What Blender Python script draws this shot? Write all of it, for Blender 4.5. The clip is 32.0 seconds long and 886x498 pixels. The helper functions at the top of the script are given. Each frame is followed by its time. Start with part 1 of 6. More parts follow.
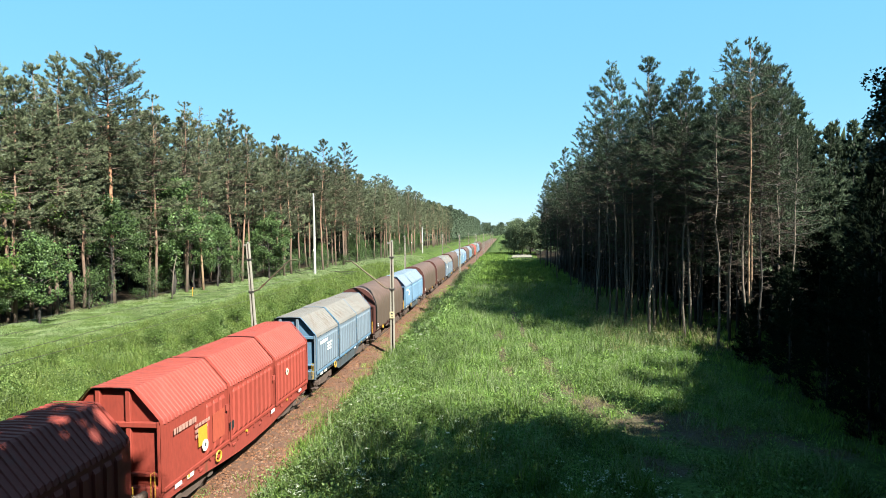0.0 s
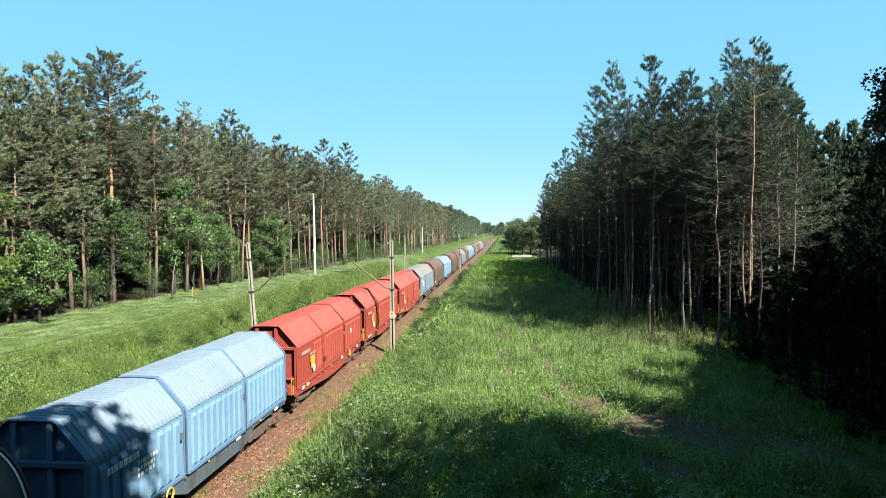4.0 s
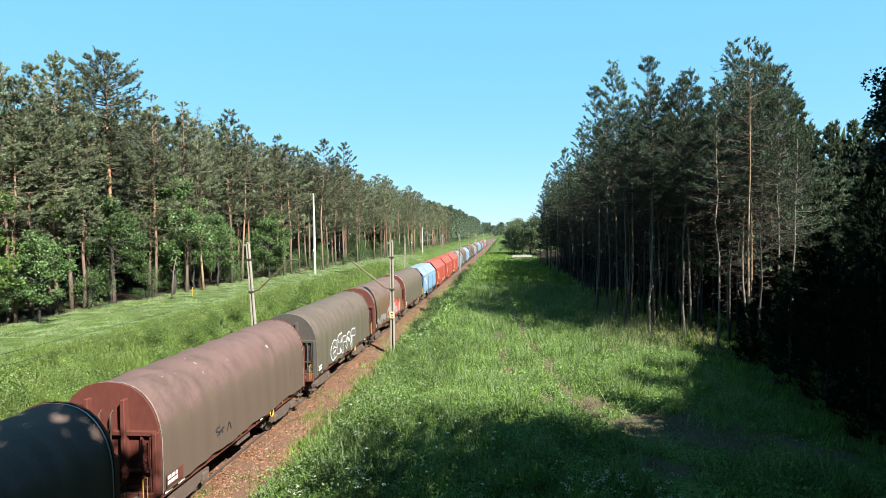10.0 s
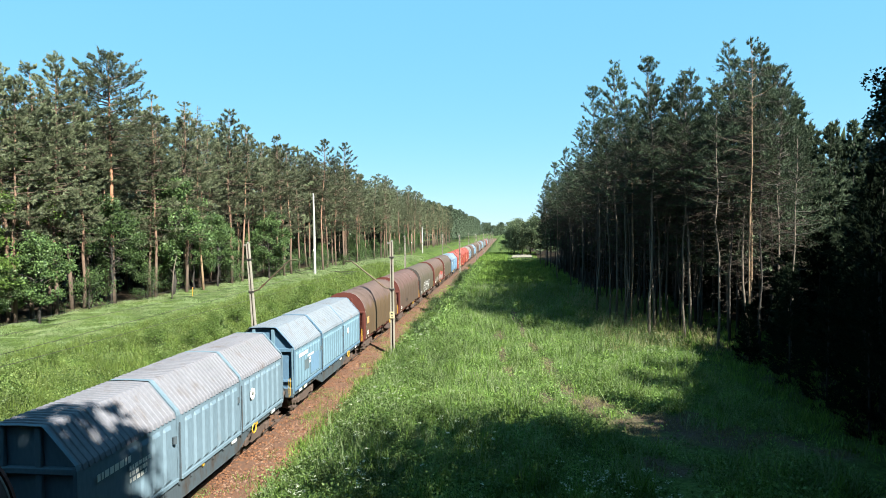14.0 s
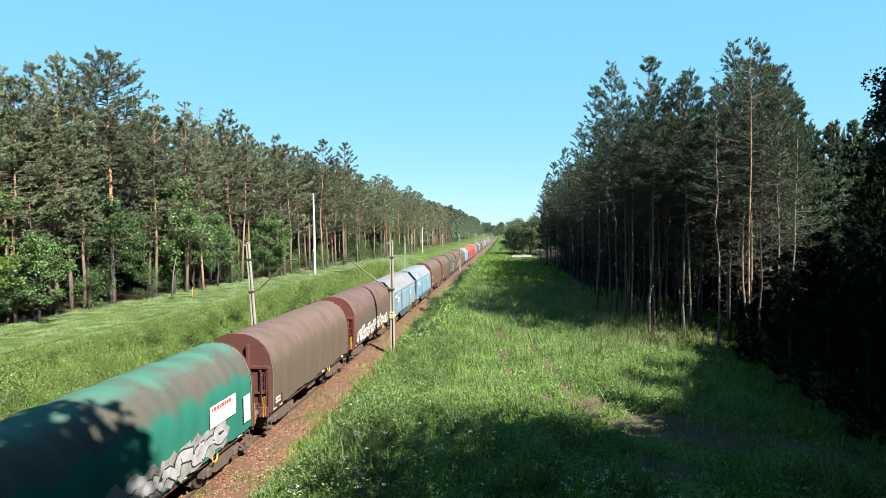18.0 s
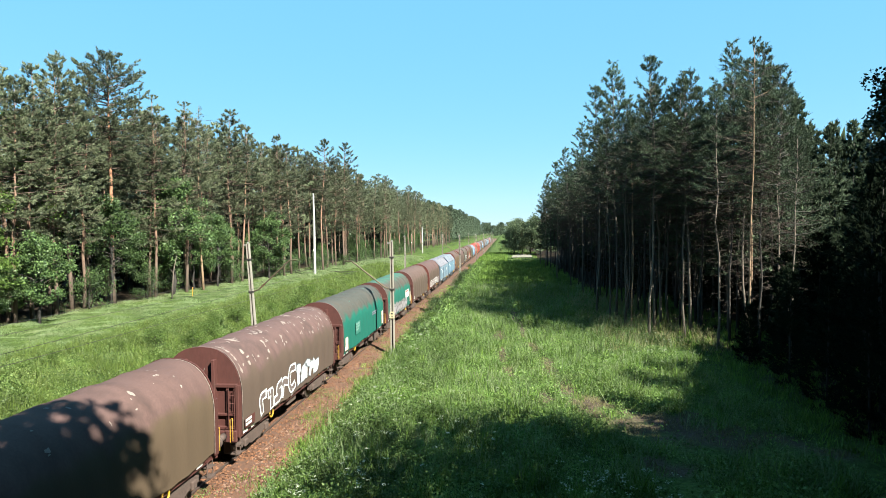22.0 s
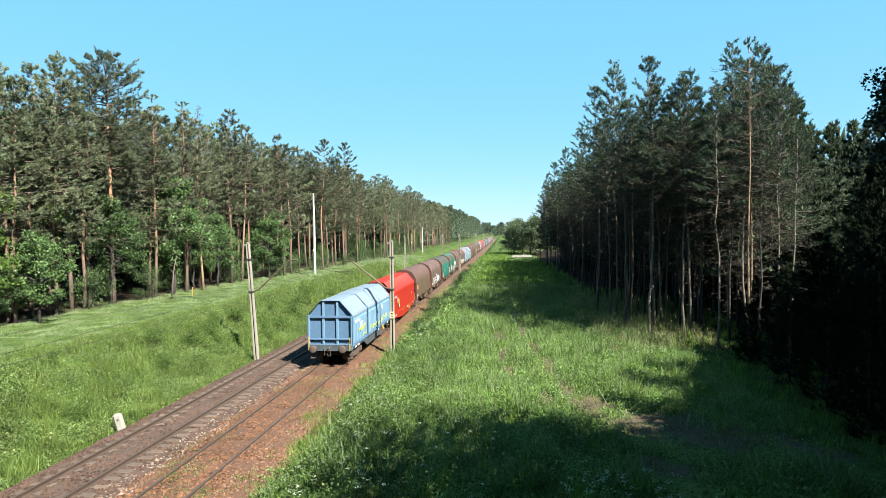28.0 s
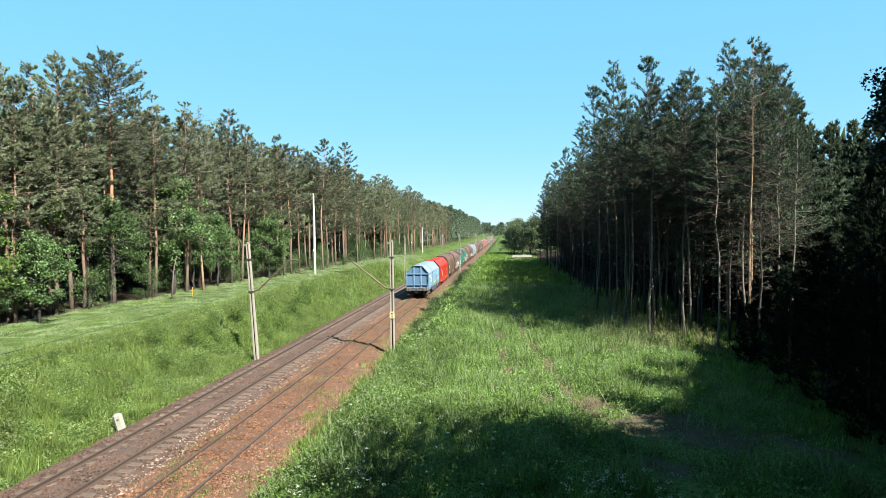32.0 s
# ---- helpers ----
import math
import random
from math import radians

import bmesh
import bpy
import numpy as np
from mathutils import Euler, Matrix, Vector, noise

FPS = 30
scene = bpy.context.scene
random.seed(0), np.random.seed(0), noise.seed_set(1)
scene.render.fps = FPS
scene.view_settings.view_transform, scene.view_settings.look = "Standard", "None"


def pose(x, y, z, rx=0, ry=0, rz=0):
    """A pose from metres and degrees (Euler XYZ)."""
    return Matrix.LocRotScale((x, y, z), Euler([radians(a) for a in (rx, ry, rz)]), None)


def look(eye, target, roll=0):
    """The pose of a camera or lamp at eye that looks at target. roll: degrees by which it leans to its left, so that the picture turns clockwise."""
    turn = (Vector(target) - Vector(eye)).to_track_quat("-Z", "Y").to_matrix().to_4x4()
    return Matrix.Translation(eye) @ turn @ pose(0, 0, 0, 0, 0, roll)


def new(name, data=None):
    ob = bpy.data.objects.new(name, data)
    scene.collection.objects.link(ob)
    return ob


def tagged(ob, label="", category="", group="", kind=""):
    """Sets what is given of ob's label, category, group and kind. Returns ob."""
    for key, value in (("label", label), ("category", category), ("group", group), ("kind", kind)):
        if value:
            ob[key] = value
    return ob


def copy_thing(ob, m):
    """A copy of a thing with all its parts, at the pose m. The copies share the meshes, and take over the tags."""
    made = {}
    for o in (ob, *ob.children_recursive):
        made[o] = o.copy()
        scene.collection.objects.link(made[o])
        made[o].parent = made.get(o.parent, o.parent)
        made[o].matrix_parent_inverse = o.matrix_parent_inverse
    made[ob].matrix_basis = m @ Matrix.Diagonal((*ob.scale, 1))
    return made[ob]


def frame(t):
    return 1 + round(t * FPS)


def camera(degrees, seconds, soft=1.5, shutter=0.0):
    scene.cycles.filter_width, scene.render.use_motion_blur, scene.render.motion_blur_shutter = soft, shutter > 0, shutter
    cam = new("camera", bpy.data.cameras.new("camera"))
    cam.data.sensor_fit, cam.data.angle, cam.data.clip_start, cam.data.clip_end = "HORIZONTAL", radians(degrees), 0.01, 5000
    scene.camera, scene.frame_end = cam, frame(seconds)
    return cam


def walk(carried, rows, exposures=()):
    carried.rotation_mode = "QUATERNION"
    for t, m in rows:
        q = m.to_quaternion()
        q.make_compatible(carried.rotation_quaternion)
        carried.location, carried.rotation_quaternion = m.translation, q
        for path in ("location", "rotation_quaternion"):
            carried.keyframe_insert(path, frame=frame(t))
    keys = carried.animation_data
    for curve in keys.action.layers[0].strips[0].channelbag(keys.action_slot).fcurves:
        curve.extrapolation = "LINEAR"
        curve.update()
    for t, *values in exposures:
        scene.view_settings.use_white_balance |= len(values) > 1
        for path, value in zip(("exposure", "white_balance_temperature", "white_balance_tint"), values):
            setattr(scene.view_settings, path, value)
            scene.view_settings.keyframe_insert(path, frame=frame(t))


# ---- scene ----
cam = camera(73.55, 32.0, soft=0.6)
EYE = Vector((10.195, 0.0, 7.782))
YAW, PITCH, ROLL = radians(5.8366), radians(-1.614), -0.616
AIM = EYE + Vector((-math.sin(YAW) * math.cos(PITCH), math.cos(YAW) * math.cos(PITCH), math.sin(PITCH))) * 50
walk(cam, [(0.0, look(EYE, AIM, ROLL)), (32.0, look(EYE, AIM, ROLL))], exposures=((0.0, 2.68, 6130, 3), (32.0, 2.68, 6130, 3)))

# ---- sky and sun: late morning, sun behind and to the right ----
SUN_DIR = Vector((0.75, -0.66, 0.90)).normalized()
world = bpy.data.worlds.new("sky")
scene.world = world
world.use_nodes = True
wn = world.node_tree.nodes
sky = wn.new("ShaderNodeTexSky")
sky.sky_type, sky.sun_disc = "NISHITA", False
sky.sun_elevation = math.asin(SUN_DIR.z)
sky.sun_rotation = math.atan2(SUN_DIR.x, SUN_DIR.y)
sky.altitude, sky.air_density, sky.dust_density, sky.ozone_density = 100, 1.0, 0.0, 4.0
soften = wn.new("ShaderNodeGamma")
soften.inputs[1].default_value = 0.36
world.node_tree.links.new(sky.outputs[0], soften.inputs[0])
clear = wn.new("ShaderNodeHueSaturation")
clear.inputs["Hue"].default_value, clear.inputs["Saturation"].default_value = 0.489, 2.1
world.node_tree.links.new(soften.outputs[0], clear.inputs["Color"])
even = wn.new("ShaderNodeMix")
even.data_type = "RGBA"
even.inputs[0].default_value = 0.5
even.inputs[7].default_value = (0.56, 1.34, 2.05, 1)
world.node_tree.links.new(clear.outputs[0], even.inputs[6])
world.node_tree.links.new(even.outputs[2], wn["Background"].inputs[0])
wn["Background"].inputs[1].default_value = 0.088
sun = new("sun", bpy.data.lights.new("sun", "SUN"))
sun.data.energy, sun.data.angle, sun.data.color = 4.4, radians(0.53), (1.0, 0.93, 0.80)
sun.matrix_world = look(SUN_DIR * 100, (0, 0, 0))

# ---- materials ----
DEEP = 0.44      # all base colours below are scaled to the sun and exposure above
def material(name, base, rough=0.7, metal=0.0, vary=0.25, scale=3.0, fine=40.0, bump=0.3, dirt=None, dirt_amount=0.0,
             dirt_scale=1.2, stretch=(1, 1, 1), per_object=0.0, spec=0.5, bump_distance=0.02):
    """Principled surface with variation at two scales, optional dirt and relief."""
    m = bpy.data.materials.new(name)
    m.use_nodes = True
    nt, n = m.node_tree, m.node_tree.nodes
    b = n["Principled BSDF"]
    tc, mp = n.new("ShaderNodeTexCoord"), n.new("ShaderNodeMapping")
    mp.inputs["Scale"].default_value = stretch
    nt.links.new(tc.outputs["Object"], mp.inputs[0])
    big, small = n.new("ShaderNodeTexNoise"), n.new("ShaderNodeTexNoise")
    big.inputs["Scale"].default_value, small.inputs["Scale"].default_value = scale, fine
    big.inputs["Detail"].default_value = small.inputs["Detail"].default_value = 5
    for t in (big, small):
        nt.links.new(mp.outputs[0], t.inputs[0])
    mixn = n.new("ShaderNodeMix")
    mixn.data_type, mixn.blend_type = "RGBA", "MIX"
    c = Vector(base) * DEEP
    mixn.inputs[6].default_value = (*(c * (1 - vary)), 1)
    mixn.inputs[7].default_value = (*[min(1, v) for v in c * (1 + vary)], 1)
    add = n.new("ShaderNodeMath")
    add.operation = "MULTIPLY_ADD"
    add.inputs[1].default_value, add.inputs[2].default_value = 0.5, 0.0
    nt.links.new(small.outputs[0], add.inputs[0])
    add2 = n.new("ShaderNodeMath")
    add2.operation = "MULTIPLY_ADD"
    add2.inputs[1].default_value = 0.5
    nt.links.new(big.outputs[0], add2.inputs[0])
    nt.links.new(add.outputs[0], add2.inputs[2])
    ramp = n.new("ShaderNodeMapRange")
    ramp.inputs[1].default_value, ramp.inputs[2].default_value = 0.3, 0.7
    nt.links.new(add2.outputs[0], ramp.inputs[0])
    nt.links.new(ramp.outputs[0], mixn.inputs[0])
    colour = mixn.outputs[2]
    if dirt:
        dn, dr, dm = n.new("ShaderNodeTexNoise"), n.new("ShaderNodeMapRange"), n.new("ShaderNodeMix")
        dn.inputs["Scale"].default_value, dn.inputs["Detail"].default_value = dirt_scale, 8
        dn.inputs["Roughness"].default_value = 0.7
        nt.links.new(mp.outputs[0], dn.inputs[0])
        lo = 0.72 - 0.45 * dirt_amount
        dr.inputs[1].default_value, dr.inputs[2].default_value = lo, lo + 0.16
        nt.links.new(dn.outputs[0], dr.inputs[0])
        dm.data_type = "RGBA"
        nt.links.new(dr.outputs[0], dm.inputs[0])
        nt.links.new(colour, dm.inputs[6])
        dm.inputs[7].default_value = (*(Vector(dirt) * DEEP), 1)
        colour = dm.outputs[2]
    if per_object:
        oi, hsv, mr = n.new("ShaderNodeObjectInfo"), n.new("ShaderNodeHueSaturation"), n.new("ShaderNodeMapRange")
        mr.inputs[3].default_value, mr.inputs[4].default_value = 1 - per_object, 1 + per_object
        nt.links.new(oi.outputs["Random"], mr.inputs[0])
        nt.links.new(mr.outputs[0], hsv.inputs["Value"])
        nt.links.new(colour, hsv.inputs["Color"])
        colour = hsv.outputs[0]
    nt.links.new(colour, b.inputs["Base Color"])
    b.inputs["Roughness"].default_value, b.inputs["Metallic"].default_value = rough, metal
    b.inputs["Specular IOR Level"].default_value = spec
    if bump:
        bp = n.new("ShaderNodeBump")
        bp.inputs["Strength"].default_value, bp.inputs["Distance"].default_value = bump, bump_distance
        nt.links.new(small.outputs[0], bp.inputs["Height"])
        nt.links.new(bp.outputs[0], b.inputs["Normal"])
    return m


def foliage(name, dark, light, through_light=0.35, rough=0.6, per_object=0.25, patch=0.3, patch_scale=0.5, dry=0.0, gloss=0.25):
    """Leaves or needles: colour varies leaf by leaf and tree by tree; light passes through."""
    dark, light = [v * DEEP for v in dark], [v * DEEP for v in light]
    m = bpy.data.materials.new(name)
    m.use_nodes = True
    nt, n = m.node_tree, m.node_tree.nodes
    b = n["Principled BSDF"]
    geo, oi = n.new("ShaderNodeNewGeometry"), n.new("ShaderNodeObjectInfo")
    mixn, hsv, mr = n.new("ShaderNodeMix"), n.new("ShaderNodeHueSaturation"), n.new("ShaderNodeMapRange")
    mixn.data_type = "RGBA"
    mixn.inputs[6].default_value, mixn.inputs[7].default_value = (*dark, 1), (*light, 1)
    nt.links.new(geo.outputs["Random Per Island"], mixn.inputs[0])
    mr.inputs[3].default_value, mr.inputs[4].default_value = 1 - per_object, 1 + per_object
    nt.links.new(oi.outputs["Random"], mr.inputs[0])
    tc, nz, pm, pr, mul = n.new("ShaderNodeTexCoord"), n.new("ShaderNodeTexNoise"), n.new("ShaderNodeMix"), n.new("ShaderNodeMapRange"), n.new("ShaderNodeMath")
    nz.inputs["Scale"].default_value, nz.inputs["Detail"].default_value = patch_scale, 4
    nt.links.new(tc.outputs["Object"], nz.inputs[0])
    pr.inputs[1].default_value, pr.inputs[2].default_value = 0.32, 0.68
    pr.inputs[3].default_value, pr.inputs[4].default_value = 1 - patch, 1 + patch
    nt.links.new(nz.outputs[0], pr.inputs[0])
    mul.operation = "MULTIPLY"
    nt.links.new(pr.outputs[0], mul.inputs[0])
    nt.links.new(mr.outputs[0], mul.inputs[1])
    nt.links.new(mul.outputs[0], hsv.inputs["Value"])
    pm.data_type = "RGBA"
    pm.inputs[7].default_value = (light[0] * 1.35, light[1] * 1.02, light[2] * 1.3, 1)
    n2, r2 = n.new("ShaderNodeTexNoise"), n.new("ShaderNodeMapRange")
    n2.inputs["Scale"].default_value, n2.inputs["Detail"].default_value = patch_scale * 2.3, 3
    nt.links.new(tc.outputs["Object"], n2.inputs[0])
    r2.inputs[1].default_value, r2.inputs[2].default_value, r2.inputs[4].default_value = 0.5, 0.75, dry
    nt.links.new(n2.outputs[0], r2.inputs[0])
    nt.links.new(r2.outputs[0], pm.inputs[0])
    nt.links.new(mixn.outputs[2], pm.inputs[6])
    nt.links.new(pm.outputs[2], hsv.inputs["Color"])
    nt.links.new(hsv.outputs[0], b.inputs["Base Color"])
    b.inputs["Roughness"].default_value = rough
    b.inputs["Specular IOR Level"].default_value = gloss
    tr, sh = n.new("ShaderNodeBsdfTranslucent"), n.new("ShaderNodeMixShader")
    nt.links.new(hsv.outputs[0], tr.inputs[0])
    sh.inputs[0].default_value = through_light
    nt.links.new(b.outputs[0], sh.inputs[1])
    nt.links.new(tr.outputs[0], sh.inputs[2])
    nt.links.new(sh.outputs[0], n["Material Output"].inputs[0])
    return m


M_GRASS_NEAR = foliage("meadow_grass", (0.095, 0.175, 0.022), (0.265, 0.415, 0.076), 0.42, 0.55, patch=0.4, patch_scale=1.1, dry=0.3)
M_GRASS_PALE = foliage("pale_grass", (0.235, 0.325, 0.13), (0.375, 0.465, 0.23), 0.4, 0.55, patch=0.2, patch_scale=0.25, dry=0.5)
M_GRASS_DRY = foliage("dry_grass", (0.24, 0.22, 0.09), (0.42, 0.38, 0.2), 0.3, 0.6)
M_WEED = foliage("broad_weeds", (0.10, 0.18, 0.036), (0.24, 0.36, 0.095), 0.4, 0.5, patch=0.5, patch_scale=0.55, dry=0.45)
M_BANK = foliage("bank_grass", (0.13, 0.21, 0.035), (0.34, 0.46, 0.11), 0.42, 0.55, patch=0.3, patch_scale=0.8, dry=0.35)
M_BANK_WEED = foliage("bank_herbs", (0.115, 0.20, 0.045), (0.33, 0.43, 0.14), 0.4, 0.5, patch=0.42, patch_scale=0.5, dry=0.5)
M_FLOWER = foliage("white_umbels", (0.30, 0.35, 0.20), (0.52, 0.55, 0.40), 0.2, 0.7)
M_PINE = foliage("pine_needles", (0.107, 0.133, 0.077), (0.325, 0.354, 0.2), 0.38, 0.6, per_object=0.4, patch=0.5, patch_scale=0.6)
# plantation needles: darker than the forest's, to hold the shaded side
M_PINE_YOUNG = foliage("shade_darkened_young_needles", (0.024, 0.042, 0.026), (0.155, 0.205, 0.12), 0.2, 0.7, gloss=0.12, per_object=0.25)
# near-black needles: the trees' shade is put into the colour
M_PINE_SHADED = foliage("shaded_pine_needles", (0.008, 0.015, 0.008), (0.026, 0.038, 0.019), 0.0, 0.8, gloss=0.04)
# oak leaves with the backlit shade put into their colour
M_LEAF_SHADED = foliage("shade_darkened_oak_leaves", (0.018, 0.036, 0.012), (0.045, 0.075, 0.024), 0.12, 0.5)
M_PINE_BROWN = foliage("browned_needles", (0.05, 0.034, 0.016), (0.13, 0.085, 0.04), 0.2, 0.7)
M_LEAF = foliage("oak_leaves", (0.036, 0.075, 0.026), (0.18, 0.275, 0.088), 0.32, 0.5, per_object=0.25)
M_LEAF_LIGHT = foliage("light_leaves", (0.10, 0.18, 0.03), (0.24, 0.35, 0.08), 0.45, 0.5, per_object=0.2)
M_LEAF_PALE = foliage("pale_willow_leaves", (0.09, 0.135, 0.06), (0.21, 0.265, 0.135), 0.3, 0.5, per_object=0.15)
M_BARK_PINE = material("orange_pine_bark", (0.28, 0.158, 0.10), 0.9, vary=0.4, scale=1.5, fine=18, bump=0.8, dirt=(0.13, 0.10, 0.085), dirt_amount=0.5, stretch=(1, 1, 0.25), per_object=0.25)
def grey_foot(m, low, z0, z1):
    """Old pines: thick grey-brown bark low on the trunk, thin orange bark above."""
    nt, n = m.node_tree, m.node_tree.nodes
    b = n["Principled BSDF"]
    old = b.inputs["Base Color"].links[0].from_socket
    tc, sp, mr, mx = n.new("ShaderNodeTexCoord"), n.new("ShaderNodeSeparateXYZ"), n.new("ShaderNodeMapRange"), n.new("ShaderNodeMix")
    nt.links.new(tc.outputs["Object"], sp.inputs[0])
    nt.links.new(sp.outputs["Z"], mr.inputs[0])
    mr.inputs[1].default_value, mr.inputs[2].default_value = z0, z1
    mx.data_type = "RGBA"
    nt.links.new(mr.outputs[0], mx.inputs[0])
    mx.inputs[6].default_value = (*(Vector(low) * DEEP), 1)
    nt.links.new(old, mx.inputs[7])
    nt.links.new(mx.outputs[2], b.inputs["Base Color"])


M_BARK_ORANGE = material("bright_orange_pine_bark", (0.42, 0.20, 0.11), 0.9, vary=0.4, scale=1.5, fine=18, bump=0.8, dirt=(0.16, 0.10, 0.075), dirt_amount=0.45, stretch=(1, 1, 0.25))
grey_foot(M_BARK_ORANGE, (0.17, 0.115, 0.085), 4.0, 8.0)
grey_foot(M_BARK_PINE, (0.16, 0.11, 0.08), 2.0, 6.5)
# shade darkened into this bark; sunlit edge trunks get paler copies below
M_BARK_SHADED = material("grey_bark", (0.042, 0.033, 0.027), 0.9, vary=0.4, scale=1.5, fine=20, bump=0.8, stretch=(1, 1, 0.25), per_object=0.3, dirt=(0.085, 0.07, 0.056), dirt_amount=0.25)
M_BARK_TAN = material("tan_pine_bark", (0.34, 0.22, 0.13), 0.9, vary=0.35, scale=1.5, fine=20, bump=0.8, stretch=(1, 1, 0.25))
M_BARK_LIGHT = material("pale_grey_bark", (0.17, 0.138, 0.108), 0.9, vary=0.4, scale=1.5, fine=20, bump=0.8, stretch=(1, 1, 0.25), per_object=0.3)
M_LIMB = material("dull_brown_limb_bark", (0.13, 0.085, 0.06), 0.9, vary=0.3, bump=0)
M_TWIG = material("dead_twigs", (0.06, 0.038, 0.024), 0.9, vary=0.3, bump=0)
M_BALLAST = material("rust_stained_ballast", (0.115, 0.048, 0.023), 0.95, vary=0.5, scale=0.5, fine=16, bump=1.0, bump_distance=0.05, dirt=(0.15, 0.085, 0.05), dirt_amount=0.3, dirt_scale=6)
M_BALLAST_GREY = material("grey_brown_ballast", (0.084, 0.044, 0.031), 0.95, vary=0.5, scale=0.5, fine=16, bump=1.0, bump_distance=0.05, dirt=(0.17, 0.115, 0.09), dirt_amount=0.3, dirt_scale=6)
M_SLEEPER = material("weathered_concrete", (0.155, 0.112, 0.088), 0.9, vary=0.25, scale=2, fine=40, bump=0.3, dirt=(0.13, 0.075, 0.05), dirt_amount=0.65, dirt_scale=2.5, per_object=0.2)
M_RAIL = material("rusty_rail_steel", (0.11, 0.068, 0.052), 0.7, 0.3, vary=0.3, scale=3, fine=50, bump=0.2)
M_RAIL_TOP = material("worn_rail_head", (0.22, 0.17, 0.15), 0.4, 0.6, vary=0.25, scale=2, fine=30, bump=0.05, stretch=(1, 0.1, 1))
M_CONCRETE = material("mast_concrete", (0.36, 0.32, 0.265), 0.9, vary=0.2, scale=1.2, fine=30, bump=0.3, dirt=(0.25, 0.21, 0.17), dirt_amount=0.35, stretch=(1, 1, 0.3))
M_POLE = material("pale_concrete", (0.50, 0.49, 0.46), 0.85, vary=0.15, scale=1.2, fine=30, bump=0.2, dirt=(0.34, 0.32, 0.29), dirt_amount=0.35, stretch=(1, 1, 0.3))
M_STEEL_DARK = material("dark_steel", (0.06, 0.05, 0.045), 0.6, 0.4, vary=0.3, bump=0.1)
M_ARM = material("tan_weathered_steel", (0.13, 0.095, 0.055), 0.7, 0.2, vary=0.3, bump=0.1)
M_GALV = material("galvanised_steel", (0.48, 0.47, 0.45), 0.5, 0.5, vary=0.15, bump=0.1)
M_INSULATOR = material("brown_porcelain", (0.22, 0.12, 0.07), 0.25, vary=0.1, bump=0)
M_WIRE = material("copper_wire", (0.07, 0.06, 0.05), 0.6, 0.5, vary=0.1, bump=0)
M_WHITE = material("white_paint", (0.95, 0.94, 0.89), 0.6, vary=0.08, scale=2, fine=30, bump=0.1, dirt=(0.45, 0.41, 0.36), dirt_amount=0.2)
M_CREAM = material("cream_sign", (0.70, 0.58, 0.33), 0.6, vary=0.08, bump=0.05)
M_BEIGE = material("weathered_beige_panel", (0.80, 0.70, 0.52), 0.7, vary=0.15, scale=2, fine=20, bump=0.05, dirt=(0.45, 0.36, 0.26), dirt_amount=0.35, dirt_scale=3)
M_YELLOW = material("yellow_paint", (0.62, 0.36, 0.03), 0.55, vary=0.15, bump=0.1)
M_BLACK = material("black_paint", (0.02, 0.02, 0.022), 0.6, vary=0.2, bump=0.05)
M_ORANGE = material("orange_sign", (0.75, 0.36, 0.14), 0.6, vary=0.1, bump=0)
M_UNDER = material("brake_dust_underframe", (0.092, 0.056, 0.043), 0.85, vary=0.4, scale=3, fine=30, bump=0.4)
M_WHEEL = material("wheel_steel", (0.10, 0.075, 0.06), 0.6, 0.5, vary=0.3, bump=0.2)
M_RED_GRAF = material("red_spray", (0.55, 0.06, 0.05), 0.6, vary=0.1, bump=0)
M_GREY_GRAF = material("silver_spray", (0.42, 0.42, 0.42), 0.5, 0.2, vary=0.15, bump=0)
M_LIME_GRAF = material("lime_spray", (0.62, 0.72, 0.12), 0.6, vary=0.15, bump=0)
M_WHITE_GRAF = material("white_spray", (0.98, 0.98, 0.99), 0.6, vary=0.1, bump=0)
# needle colour that carries the unlit depth of the stands
M_STAND_SHADE = foliage("shade_darkened_stand_needles", (0.010, 0.018, 0.010), (0.034, 0.047, 0.024), 0.0, 0.8, gloss=0.04)
M_FAR = foliage("far_woods", (0.065, 0.10, 0.06), (0.145, 0.19, 0.115), 0.1, 0.8)
M_SAND = material("sandy_track", (0.27, 0.24, 0.185), 0.95, vary=0.15, scale=0.5, fine=8, bump=0.3)
M_STONE_POST = material("lichen_stained_stone", (0.34, 0.32, 0.27), 0.9, vary=0.25, scale=4, fine=40, bump=0.4, dirt=(0.3, 0.28, 0.2), dirt_amount=0.4, dirt_scale=5)

